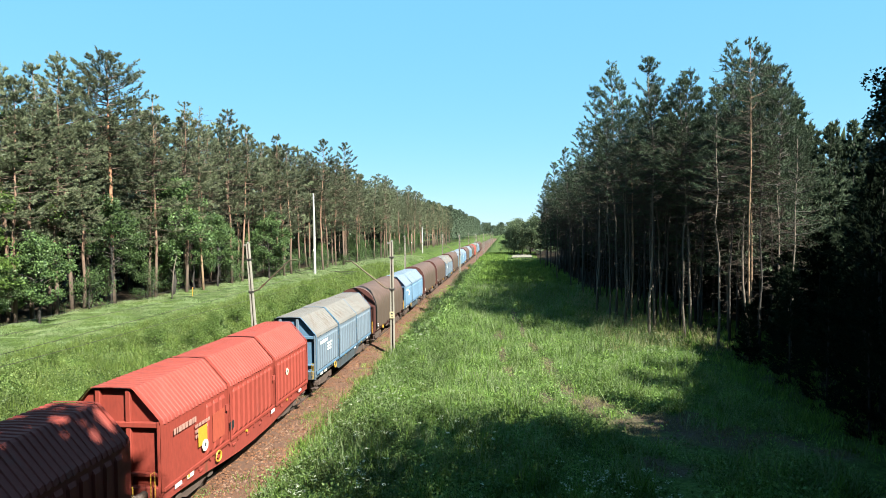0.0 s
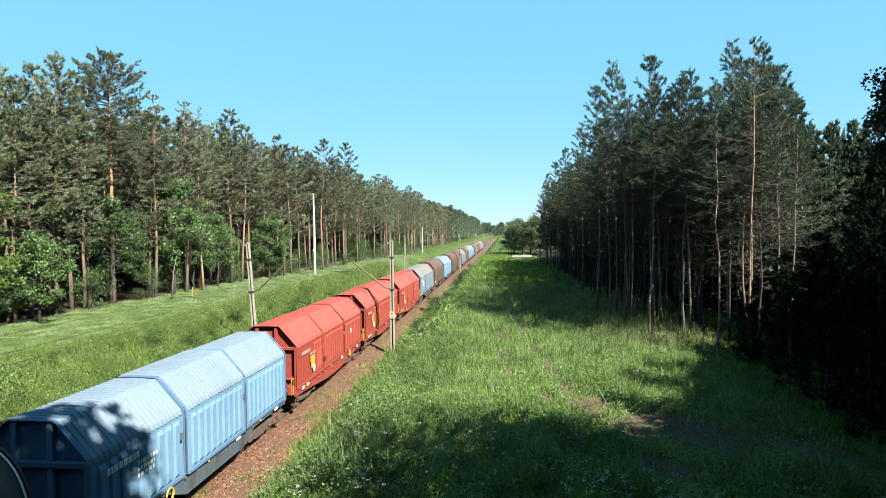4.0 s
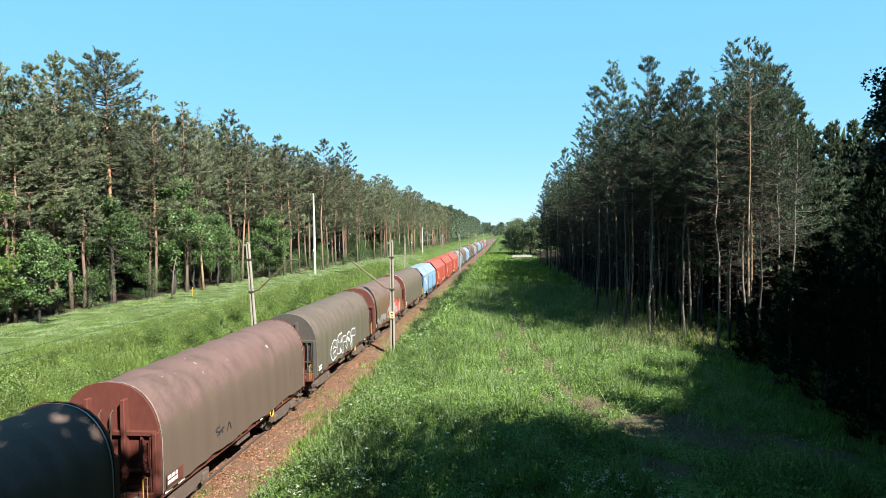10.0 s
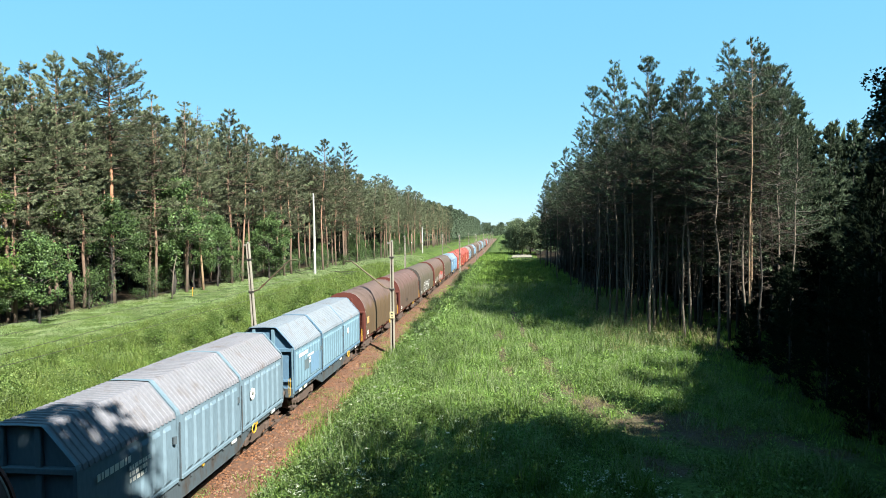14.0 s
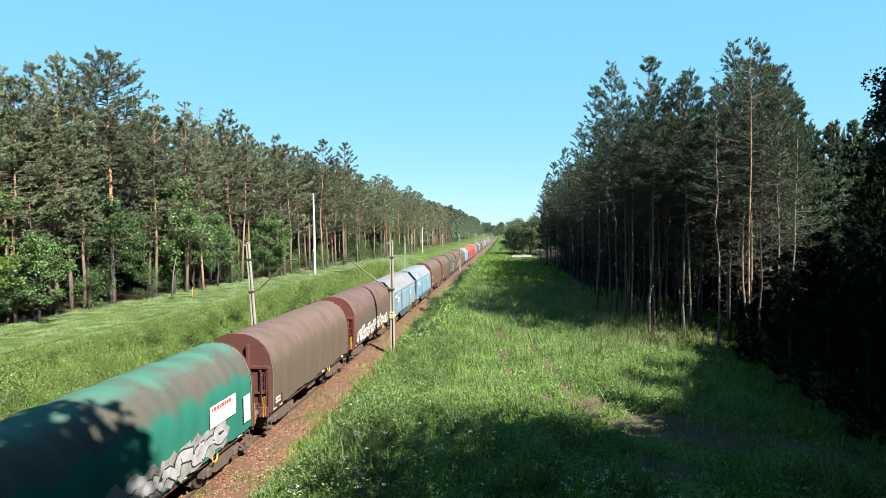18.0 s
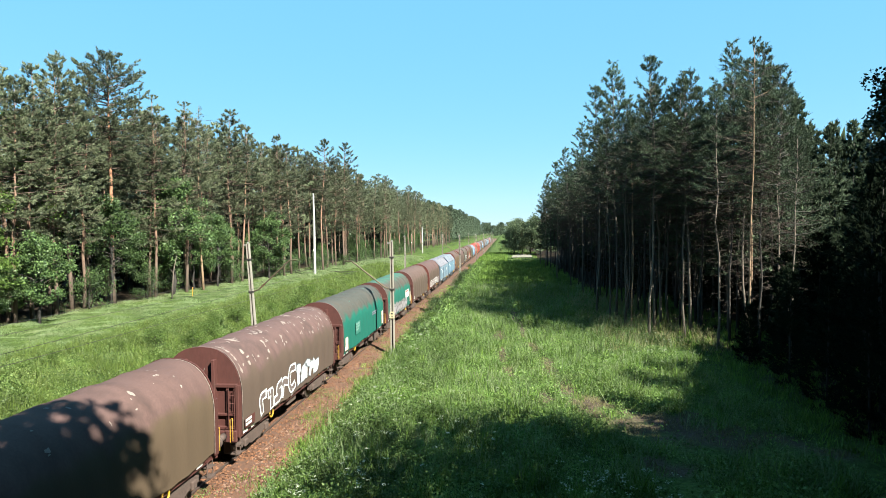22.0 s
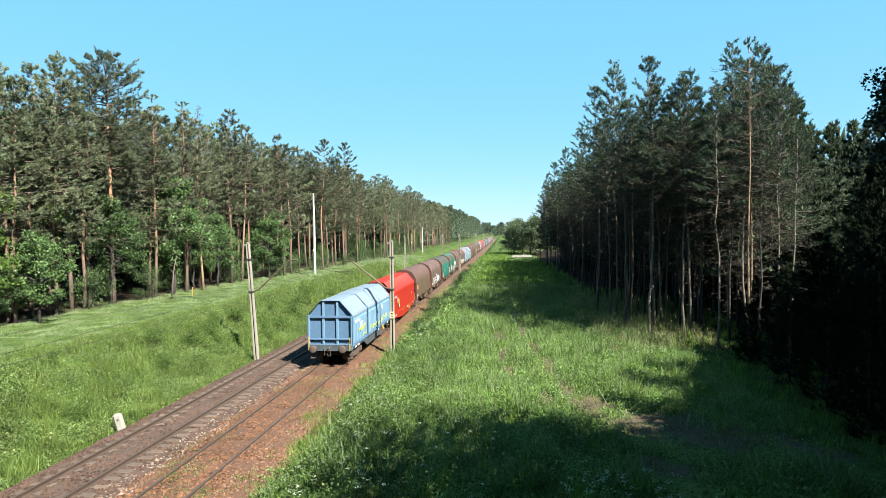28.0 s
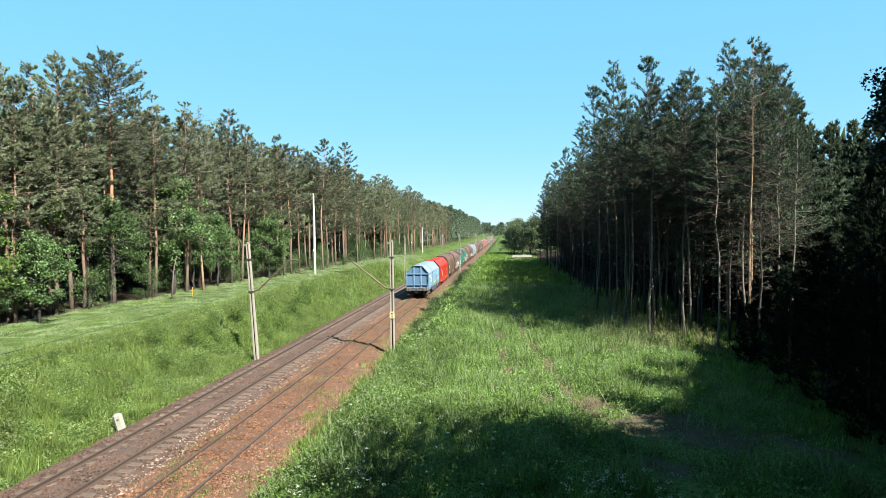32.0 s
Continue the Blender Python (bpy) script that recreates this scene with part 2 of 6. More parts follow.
# ---- geometry tools ----
class Geo:
    """Collects vertices and faces of one mesh."""
    def __init__(self):
        self.v, self.f = [], []

    def add(self, verts, faces):
        k = len(self.v)
        self.v.extend(tuple(p) for p in verts)
        self.f.extend(tuple(i + k for i in f) for f in faces)
        return self

    def box(self, x0, x1, y0, y1, z0, z1, bevel=0.0):
        b = min(bevel, (x1 - x0) * 0.4, (y1 - y0) * 0.4, (z1 - z0) * 0.4)
        if b <= 0:
            p = [(x, y, z) for z in (z0, z1) for y in (y0, y1) for x in (x0, x1)]
            return self.add(p, [(0, 2, 3, 1), (4, 5, 7, 6), (0, 1, 5, 4), (2, 6, 7, 3), (0, 4, 6, 2), (1, 3, 7, 5)])
        ring = [(x0 + b, y0), (x1 - b, y0), (x1, y0 + b), (x1, y1 - b), (x1 - b, y1), (x0 + b, y1), (x0, y1 - b), (x0, y0 + b)]
        cx, cy = (x0 + x1) / 2, (y0 + y1) / 2
        sx, sy = 1 - 2 * b / (x1 - x0), 1 - 2 * b / (y1 - y0)
        small = [(cx + (x - cx) * sx, cy + (y - cy) * sy) for x, y in ring]
        p = [(x, y, z0) for x, y in small] + [(x, y, z0 + b) for x, y in ring] + [(x, y, z1 - b) for x, y in ring] + [(x, y, z1) for x, y in small]
        f = [tuple(range(7, -1, -1)), tuple(range(24, 32))]
        for k in range(3):
            f += [(k * 8 + i, k * 8 + (i + 1) % 8, k * 8 + 8 + (i + 1) % 8, k * 8 + 8 + i) for i in range(8)]
        return self.add(p, f)

    def tube(self, path, radii, sides=8, caps=True):
        path = [Vector(p) for p in path]
        if not isinstance(radii, (list, tuple)):
            radii = [radii] * len(path)
        p = []
        for i, c in enumerate(path):
            d = (path[min(i + 1, len(path) - 1)] - path[max(i - 1, 0)]).normalized()
            u = d.cross(Vector((0, 0, 1)) if abs(d.z) < 0.9 else Vector((1, 0, 0))).normalized()
            w = d.cross(u)
            p += [c + (u * math.cos(2 * math.pi * j / sides) + w * math.sin(2 * math.pi * j / sides)) * radii[i] for j in range(sides)]
        f = [(i * sides + j, i * sides + (j + 1) % sides, (i + 1) * sides + (j + 1) % sides, (i + 1) * sides + j)
             for i in range(len(path) - 1) for j in range(sides)]
        if caps:
            f += [tuple(range(sides - 1, -1, -1)), tuple((len(path) - 1) * sides + j for j in range(sides))]
        return self.add(p, f)

    def sweep(self, profile, ys, offsets=None, closed=False):
        """Profile points (x, z) carried along y; offsets push each station outwards."""
        k = len(profile)
        c = (0.0, sum(q[1] for q in profile) / k)
        p = []
        for i, y in enumerate(ys):
            o = offsets[i] if offsets else 0.0
            for x, z in profile:
                d = Vector((x - c[0], z - c[1])).normalized() * o
                p.append((x + d.x, y, z + d.y))
        m = k if closed else k - 1
        f = [(i * k + j, i * k + (j + 1) % k, (i + 1) * k + (j + 1) % k, (i + 1) * k + j) for i in range(len(ys) - 1) for j in range(m)]
        return self.add(p, f)

    def prism(self, outline, y0, y1):
        """A plate with the outline (x, z) from y0 to y1."""
        k = len(outline)
        p = [(x, y0, z) for x, z in outline] + [(x, y1, z) for x, z in outline]
        return self.add(p, [tuple(range(k)), tuple(range(2 * k - 1, k - 1, -1))] + [(i, i + k, (i + 1) % k + k, (i + 1) % k) for i in range(k)])

    def side_plate(self, outline, x0, x1):
        """A plate with the outline (y, z) from x0 to x1."""
        k = len(outline)
        p = [(x0, y, z) for y, z in outline] + [(x1, y, z) for y, z in outline]
        return self.add(p, [tuple(range(k)), tuple(range(2 * k - 1, k - 1, -1))] + [(i, i + k, (i + 1) % k + k, (i + 1) % k) for i in range(k)])

    def mesh(self, name, mat, smooth=False):
        me = bpy.data.meshes.new(name)
        me.from_pydata(self.v, [], self.f)
        me.materials.append(mat)
        if smooth:
            me.shade_smooth()
        me.update()
        return me


def soup(name, tris, mat, quads=False):
    """A mesh out of an array of triangles (n, 3, 3) or quads (n, 4, 3)."""
    tris = np.asarray(tris, dtype=np.float32)
    n, k = tris.shape[0], tris.shape[1]
    me = bpy.data.meshes.new(name)
    me.vertices.add(n * k)
    me.vertices.foreach_set("co", tris.ravel())
    me.loops.add(n * k)
    me.loops.foreach_set("vertex_index", np.arange(n * k, dtype=np.int32))
    me.polygons.add(n)
    me.polygons.foreach_set("loop_start", np.arange(0, n * k, k, dtype=np.int32))
    me.update()
    me.validate()
    me.materials.append(mat)
    return me


def part(name, geo, mat, parent, label="", smooth=False, at=None):
    me = geo.mesh(name, mat, smooth) if isinstance(geo, Geo) else geo
    ob = new(name, me)
    ob.parent = parent
    if at is not None:
        ob.matrix_basis = at
    if label:
        ob["label"] = label
    return ob


def thing(name, label, category, group="", at=None, data=None, kind=""):
    ob = new(name, data)
    if at is not None:
        ob.matrix_basis = at
    return tagged(ob, label, category, group, kind)


# ---- ground ----
S = 3.68          # distance between the two tracks
def smooth_step(a, b, x):
    t = np.clip((x - a) / (b - a), 0, 1)
    return t * t * (3 - 2 * t)


def ground_z(x, y):
    x, y = np.asarray(x, float), np.asarray(y, float)
    wob = 0.35 * np.sin(y * 0.11 + 1.0) + 0.25 * np.sin(y * 0.043)
    z = -0.55 + 0 * x
    z = z + 2.5 * smooth_step(-6.3, -12.3 + wob, x) + 0.35 * smooth_step(-13, -30, x)
    z = z + 1.5 * smooth_step(2.45, 5.8 + wob * 0.8, x)
    bumps = 0.07 * np.sin(x * 0.9 + 0.7 * np.sin(y * 0.31)) * np.sin(y * 0.53) + 0.05 * np.sin(x * 2.1 + y * 1.3) + 0.04 * np.sin(y * 2.3 - x * 1.1)
    fade = smooth_step(2.3, 4.2, x) + smooth_step(-5.9, -7.5, x)
    lumps = 0.16 * np.sin(x * 1.7 + 1.3 * np.sin(y * 0.6)) * np.sin(y * 1.15 + 0.8 * np.sin(x * 1.2)) + 0.09 * np.sin(y * 2.7 + x)
    bank = smooth_step(-6.6, -8.0, x) * smooth_step(-13.0, -11.0, x)
    return z + bumps * fade + lumps * bank


def axis(points):
    out = []
    for (a, b, step) in points:
        out += list(np.arange(a, b, step))
    return np.array(out + [points[-1][1]])


gx = axis([(-3000, -200, 400), (-200, -60, 20), (-60, -26, 2.5), (-26, 30, 0.42), (30, 60, 2.5), (60, 200, 20), (200, 3000, 400)])
gy = axis([(-600, -60, 60), (-60, 8, 4), (8, 70, 0.5), (70, 180, 1.6), (180, 420, 8), (420, 1000, 60), (1000, 4600, 400)])
GX, GY = np.meshgrid(gx, gy)
GZ = ground_z(GX, GY)
nx, ny = len(gx), len(gy)
idx = np.arange(nx * ny).reshape(ny, nx)
quads = np.stack([idx[:-1, :-1], idx[:-1, 1:], idx[1:, 1:], idx[1:, :-1]], -1).reshape(-1, 4)
gm = bpy.data.meshes.new("ground")
gm.from_pydata(np.stack([GX, GY, GZ], -1).reshape(-1, 3).tolist(), [], quads.tolist())

SOIL_SPOTS = [(13.5, 23.6, 0.75, 1.3), (15.7, 21.5, 1.6, 1.35), (16.8, 20.3, 1.45, 1.15), (18.6, 19.9, 1.3, 0.5), (20.0, 18.8, 0.9, 0.4), (12.8, 26.2, 0.4, 1.3), (12.4, 30.2, 0.3, 1.9), (11.9, 35.0, 0.28, 2.0), (11.4, 41.0, 0.3, 3.0),
              (10.4, 29.0, 0.28, 1.5), (10.1, 33.0, 0.28, 2.0), (9.9, 39.0, 0.28, 2.5), (11.0, 49.0, 0.35, 4.0), (14.8, 17.5, 0.9, 0.6), (11.9, 24.4, 0.3, 0.9)]
def soil_at(x, y):
    s = np.zeros(np.shape(x))
    for cx, cy, rx, ry in SOIL_SPOTS:
        d = ((x - cx) / rx) ** 2 + ((y - cy) / ry) ** 2 + 0.5 * np.sin(3.1 * x + 2.3 * y) + 0.4 * np.sin(5.3 * y - 4.1 * x)
        s = np.maximum(s, np.clip(1.5 - d, 0, 1))
    return s


def ground_material():
    m = bpy.data.materials.new("grassy_ground")
    m.use_nodes = True
    nt, n = m.node_tree, m.node_tree.nodes
    b = n["Principled BSDF"]
    tc = n.new("ShaderNodeTexCoord")
    a, c = n.new("ShaderNodeTexNoise"), n.new("ShaderNodeTexNoise")
    a.inputs["Scale"].default_value, c.inputs["Scale"].default_value = 0.35, 7.0
    a.inputs["Detail"].default_value = c.inputs["Detail"].default_value = 6
    for t in (a, c):
        nt.links.new(tc.outputs["Object"], t.inputs[0])
    r1, r2 = n.new("ShaderNodeValToRGB"), n.new("ShaderNodeValToRGB")
    r1.color_ramp.elements[0].position, r1.color_ramp.elements[1].position = 0.3, 0.7
    r1.color_ramp.elements[0].color, r1.color_ramp.elements[1].color = (0.033, 0.052, 0.013, 1), (0.072, 0.10, 0.027, 1)
    r2.color_ramp.elements[0].position, r2.color_ramp.elements[1].position = 0.35, 0.7
    r2.color_ramp.elements[0].color, r2.color_ramp.elements[1].color = (0.45, 0.5, 0.4, 1), (1.1, 1.1, 1.0, 1)
    nt.links.new(a.outputs[0], r1.inputs[0])
    nt.links.new(c.outputs[0], r2.inputs[0])
    mul = n.new("ShaderNodeMix")
    mul.data_type, mul.blend_type = "RGBA", "MULTIPLY"
    mul.inputs[0].default_value = 1.0
    nt.links.new(r1.outputs[0], mul.inputs[6])
    nt.links.new(r2.outputs[0], mul.inputs[7])
    at, soil = n.new("ShaderNodeAttribute"), n.new("ShaderNodeMix")
    at.attribute_name = "soil"
    soil.data_type = "RGBA"
    soil.inputs[7].default_value = (0.054, 0.038, 0.029, 1)
    nt.links.new(at.outputs["Fac"], soil.inputs[0])
    nt.links.new(mul.outputs[2], soil.inputs[6])
    # forest floor: needle cover with the trees' shade mixed into its near-black
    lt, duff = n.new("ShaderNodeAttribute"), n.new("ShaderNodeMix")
    lt.attribute_name = "litter_shade"
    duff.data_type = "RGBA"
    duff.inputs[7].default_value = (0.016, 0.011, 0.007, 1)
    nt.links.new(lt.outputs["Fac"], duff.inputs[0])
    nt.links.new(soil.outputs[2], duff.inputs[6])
    nt.links.new(duff.outputs[2], b.inputs["Base Color"])
    b.inputs["Roughness"].default_value = 0.95
    b.inputs["Specular IOR Level"].default_value = 0.1
    bp = n.new("ShaderNodeBump")
    bp.inputs["Strength"].default_value, bp.inputs["Distance"].default_value = 1.0, 0.15
    nt.links.new(c.outputs[0], bp.inputs["Height"])
    nt.links.new(bp.outputs[0], b.inputs["Normal"])
    return m


soil = soil_at(GX, GY)
floor_left = smooth_step(-20.5, -23, GX) * (GY < 400)
floor_right = smooth_step(20, 23.5, GX) * (GY < 300)
soil = np.maximum(soil, np.maximum(floor_left * 0.6, floor_right * 0.2))
gm.attributes.new("soil", "FLOAT", "POINT").data.foreach_set("value", soil.astype(np.float32).ravel())
# mask of the floor under the trees, darkened as if shaded
litter_shade = np.maximum(smooth_step(20.5, 23.5, GX) * (GY < 300), smooth_step(18.2, 19.4, GX) * smooth_step(44, 52, GY) * (GY < 300))
litter_shade = np.maximum(litter_shade, smooth_step(-21.8, -24.0, GX) * (GY < 300))
gm.attributes.new("litter_shade", "FLOAT", "POINT").data.foreach_set("value", litter_shade.astype(np.float32).ravel())
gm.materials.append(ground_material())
gm.shade_smooth()
tagged(new("ground", gm), "grassy ground with a shallow railway cutting", "ground", kind="structure")

# ---- railway ----
def bed(name, xs, zs, mat, label):
    ys = axis([(-40, 6, 4), (6, 60, 0.35), (60, 140, 1.5), (140, 700, 20)])
    rng = np.random.default_rng(5)
    X, Y = np.meshgrid(np.array(xs), ys)
    Z = np.tile(np.array(zs), (len(ys), 1)) + rng.normal(0, 0.018, X.shape) * (Y < 140)
    X = X + rng.normal(0, 0.02, X.shape)
    n = len(xs)
    ii = np.arange(X.size).reshape(X.shape)
    q = np.stack([ii[:-1, :-1], ii[:-1, 1:], ii[1:, 1:], ii[1:, :-1]], -1).reshape(-1, 4)
    me = bpy.data.meshes.new(name)
    me.from_pydata(np.stack([X, Y, Z], -1).reshape(-1, 3).tolist(), [], q.tolist())
    me.materials.append(mat)
    return tagged(new(name, me), label, "ballast", kind="structure")


BED_LEFT = ([-6.5, -6.1, -5.7, -5.3, -5.0, -4.7, -4.43, -4.1, -3.68, -3.3, -2.93, -2.6, -2.3, -2.0, -1.84],
            [-0.7, -0.5, -0.36, -0.24, -0.19, -0.18, -0.178, -0.178, -0.18, -0.178, -0.178, -0.19, -0.23, -0.27, -0.29])
BED_RIGHT = ([-1.84, -1.6, -1.3, -1.0, -0.75, -0.4, 0.0, 0.4, 0.75, 1.0, 1.3, 1.6, 2.0, 2.4, 2.8, 3.3],
             [-0.29, -0.25, -0.18, -0.12, -0.10, -0.12, -0.12, -0.12, -0.10, -0.12, -0.18, -0.27, -0.36, -0.44, -0.55, -0.75])
bed("ballast_left", *BED_LEFT, M_BALLAST_GREY, "grey-brown crushed stone under the sleepered track")
bed("ballast_right", *BED_RIGHT, M_BALLAST, "rust-red crushed stone under the rusty track")
def top_z(x, y):
    """The surface that plants stand on: the ground, or the ballast where it lies higher."""
    return np.maximum(ground_z(x, y), np.interp(x, BED_LEFT[0] + BED_RIGHT[0][1:], BED_LEFT[1] + BED_RIGHT[1][1:], -9.0, -9.0))


RAIL = [(-0.07, -0.17), (-0.07, -0.155), (-0.012, -0.125), (-0.012, -0.05), (-0.036, -0.035), (-0.036, -0.003), (0.036, -0.003), (0.036, -0.035), (0.012, -0.05), (0.012, -0.125), (0.07, -0.155), (0.07, -0.17)]
def rail_geo():
    g, h = Geo(), Geo()
    g.sweep(RAIL, [-45, 620], closed=True)
    h.box(-0.03, 0.03, -45, 620, -0.003, 0.0)
    return g, h


def sleeper_mesh():
    g = Geo()
    for a, b in ((-1.3, -0.45), (0.45, 1.3)):
        g.box(a, b, -0.13, 0.13, -0.30, -0.148, 0.03)
    g.box(-0.46, 0.46, -0.1, 0.1, -0.30, -0.185, 0.03)
    return g.mesh("sleeper", M_SLEEPER)


rng = np.random.default_rng(11)
tracks = []
for tx, nm, lab in ((-S, "railway_track", "pair of rails on weathered concrete sleepers"), (0.0, "railway_track", "pair of rusty rails sunk in rust-red ballast")):
    tr = thing(nm, lab, "railway track", "railway tracks", pose(tx, 0, 0), kind="structure")
    tracks.append(tr)
    for sx in (-0.7525, 0.7525):
        g, h = rail_geo()
        r = part("rail", g, M_RAIL, tr, at=pose(sx, 0, 0))
        part("rail_head", h, M_RAIL_TOP, r, "worn bright running surface")
sm = sleeper_mesh()
for i in range(300):
    y = 9 + i * 0.6
    part("sleeper", sm, None, tracks[0], at=pose(0, y, rng.normal(0, 0.006), 0, 0, rng.normal(0, 0.6)))
g = Geo()
for i in range(300, 720):
    y = 9 + i * 0.6
    g.box(-1.3, 1.3, y - 0.13, y + 0.13, -0.3, -0.17)
far_sleepers = part("sleeper", g, M_SLEEPER, tracks[0])
far_sleepers["kind"] = "stuff"
g = Geo()
for i in range(160):
    y = 9 + i * 0.6
    for sx in (-0.7525, 0.7525):
        for d in (-0.085, 0.085):
            g.box(sx + d - 0.03, sx + d + 0.03, y - 0.06, y + 0.06, -0.172, -0.13)
part("rail_clip", g, M_RAIL, tracks[0])["kind"] = "stuff"

# loose ballast stones
def stones(name, n, x0, x1, y0, y1, mat, label, zfun):
    rng = np.random.default_rng(n)
    t = rng.random(n)
    ys = y0 + (y1 - y0) * t ** 1.8
    xs = x0 + (x1 - x0) * rng.random(n)
    r = 0.02 + 0.055 * rng.random(n) ** 1.5
    octa = np.array([(1, 0, 0), (-1, 0, 0), (0, 1, 0), (0, -1, 0), (0, 0, 1)], float)
    fc = [(0, 2, 4), (2, 1, 4), (1, 3, 4), (3, 0, 4)]
    v = octa[None] * r[:, None, None] * rng.uniform(0.6, 1.3, (n, 5, 1))
    a = rng.uniform(0, 6.28, n)
    c, s = np.cos(a)[:, None], np.sin(a)[:, None]
    v = np.stack([v[..., 0] * c - v[..., 1] * s, v[..., 0] * s + v[..., 1] * c, v[..., 2] * 0.7], -1)
    v += np.stack([xs, ys, zfun(xs) + 0.004], -1)[:, None]
    me = bpy.data.meshes.new(name)
    f = (np.array(fc)[None] + 5 * np.arange(n)[:, None, None]).reshape(-1, 3)
    me.from_pydata(v.reshape(-1, 3).tolist(), [], f.tolist())
    me.materials.append(mat)
    return tagged(new(name, me), label, "ballast", kind="stuff")


def stone_material(name, a, b):
    m = foliage(name, a, b, 0.0, 0.9, per_object=0.0, patch=0.2, patch_scale=0.4)
    return m


M_STONE_RUST = stone_material("rusty_stones", (0.065, 0.027, 0.013), (0.25, 0.115, 0.06))
M_STONE_GREY = stone_material("grey_stones", (0.038, 0.021, 0.014), (0.15, 0.083, 0.058))
stones("ballast_stones", 36000, -1.9, 2.9, 12, 75, M_STONE_RUST, "loose rust-stained ballast stones", lambda x: np.interp(x, *BED_RIGHT))
stones("ballast_stones", 26000, -6.0, -1.8, 14, 75, M_STONE_GREY, "loose grey ballast stones", lambda x: np.interp(x, *BED_LEFT))

stones("ballast_stones", 3200, -2.5, -1.3, 13, 75, stone_material("pale_centre_stones", (0.12, 0.08, 0.062), (0.40, 0.30, 0.25)), "pale stones between the two tracks", lambda x: np.interp(x, BED_LEFT[0] + BED_RIGHT[0][1:], BED_LEFT[1] + BED_RIGHT[1][1:]))
stones("ballast_stones", 8000, 1.2, 3.0, 12, 70, stone_material("pale_stones", (0.095, 0.046, 0.028), (0.31, 0.185, 0.13)), "pale pinkish stones on the ballast shoulder", lambda x: np.interp(x, *BED_RIGHT))

# ---- catenary masts ----
def mast(x, y, side, lean, sign):
    """A slotted concrete mast; side +1 reaches towards -x, -1 towards +x."""
    m = thing("catenary_mast", "slotted concrete catenary mast beside the track", "mast", "catenary masts", pose(x, y, 0, 0, lean, 0))
    H = 7.2
    for sx in (-1, 1):
        g = Geo()
        a, b = (0.055, 0.135) if sx > 0 else (-0.135, -0.055)
        g.add([(a, -0.14, -0.8), (b, -0.14, -0.8), (b, 0.14, -0.8), (a, 0.14, -0.8), (a * 0.8, -0.1, H), (b * 0.7, -0.1, H), (b * 0.7, 0.1, H), (a * 0.8, 0.1, H)],
              [(0, 3, 2, 1), (4, 5, 6, 7), (0, 1, 5, 4), (1, 2, 6, 5), (2, 3, 7, 6), (3, 0, 4, 7)])
        part("flange", g, M_CONCRETE, m)
    # the web's dark colour stands in for the shade inside the slot
    g = Geo()
    g.box(-0.06, 0.06, -0.03, 0.03, -0.8, 5.6)
    g.box(-0.055, 0.055, -0.09, 0.09, 5.6, H - 0.01)
    part("web", g, M_UNDER, m, "web between the flanges, coloured dark for the shaded slot")
    for z in (4.0, 6.15):
        g = Geo()
        g.box(-0.16, 0.16, -0.17, 0.17, z - 0.05, z + 0.05, 0.01)
        part("clamp", g, M_STEEL_DARK, m, "dark steel clamp")
    d = -1 * side
    g = Geo()
    g.tube([(d * 0.18, 0, 4.02), (d * 0.5, 0, 4.12), (d * 2.75, 0, 5.9)], 0.05, 8)
    g.tube([(d * 2.75, 0, 5.9), (d * 3.25, 0, 5.9)], 0.035, 8)
    part("cantilever", g, M_ARM, m, "tan weathered tubular cantilever arm")
    g = Geo()
    for i in range(5):
        g.tube([(d * (0.62 + 0.07 * i), 0, 4.21 + 0.055 * i), (d * (0.65 + 0.07 * i), 0, 4.235 + 0.055 * i)], 0.07, 10)
    part("insulator", g, M_INSULATOR, m)
    g = Geo()
    g.tube([(d * 0.2, 0, 6.15), (d * 2.8, 0, 5.95)], 0.008, 5)
    part("stay_wire", g, M_WIRE, m)
    g = Geo()
    g.tube([(d * 1.75, 0, 5.15), (d * 3.0, 0, 5.2), (d * 4.3, 0, 5.22)], 0.014, 6)
    g.tube([(d * 3.9, 0, 5.2), (d * 3.3, 0, 5.1), (d * 2.7, 0, 5.02)], 0.014, 6)
    g.tube([(d * 1.75, 0, 5.15), (d * 1.8, 0, 5.13)], 0.03, 6)
    part("steady_arm", g, M_WIRE, m, "thin dark steady arm")
    g = Geo()
    g.tube([(0.0, -0.02, H), (0.02, -0.02, H + 0.1)], 0.06, 8)
    g.box(-0.28, -0.05, -0.06, 0.06, H - 0.15, H - 0.05)
    part("head_bracket", g, M_GALV, m)
    if sign:
        g = Geo()
        g.box(-0.16, 0.16, -0.2, -0.17, 2.05, 2.5, 0.01)
        s = part("sign", g, M_CREAM, m, "cream number plate on the mast")
        g = Geo()
        g.box(-0.08, 0.07, -0.206, -0.2, 2.32, 2.42)
        part("marking", g, M_BLACK, s)
        g = Geo()
        g.box(-0.04, 0.05, -0.206, -0.2, 2.13, 2.23)
        part("marking", g, M_BLACK, s)
    return m


mast(2.72, 39.2, 1, 0, True)
mast(-6.16, 37.6, -1, -3.4, False)
for k in range(1, 7):
    mast(2.72, 39.2 + 62 * k, 1, 0, False)
    mast(-6.45, 37.6 + 62 * k, -1, -0.5, False)

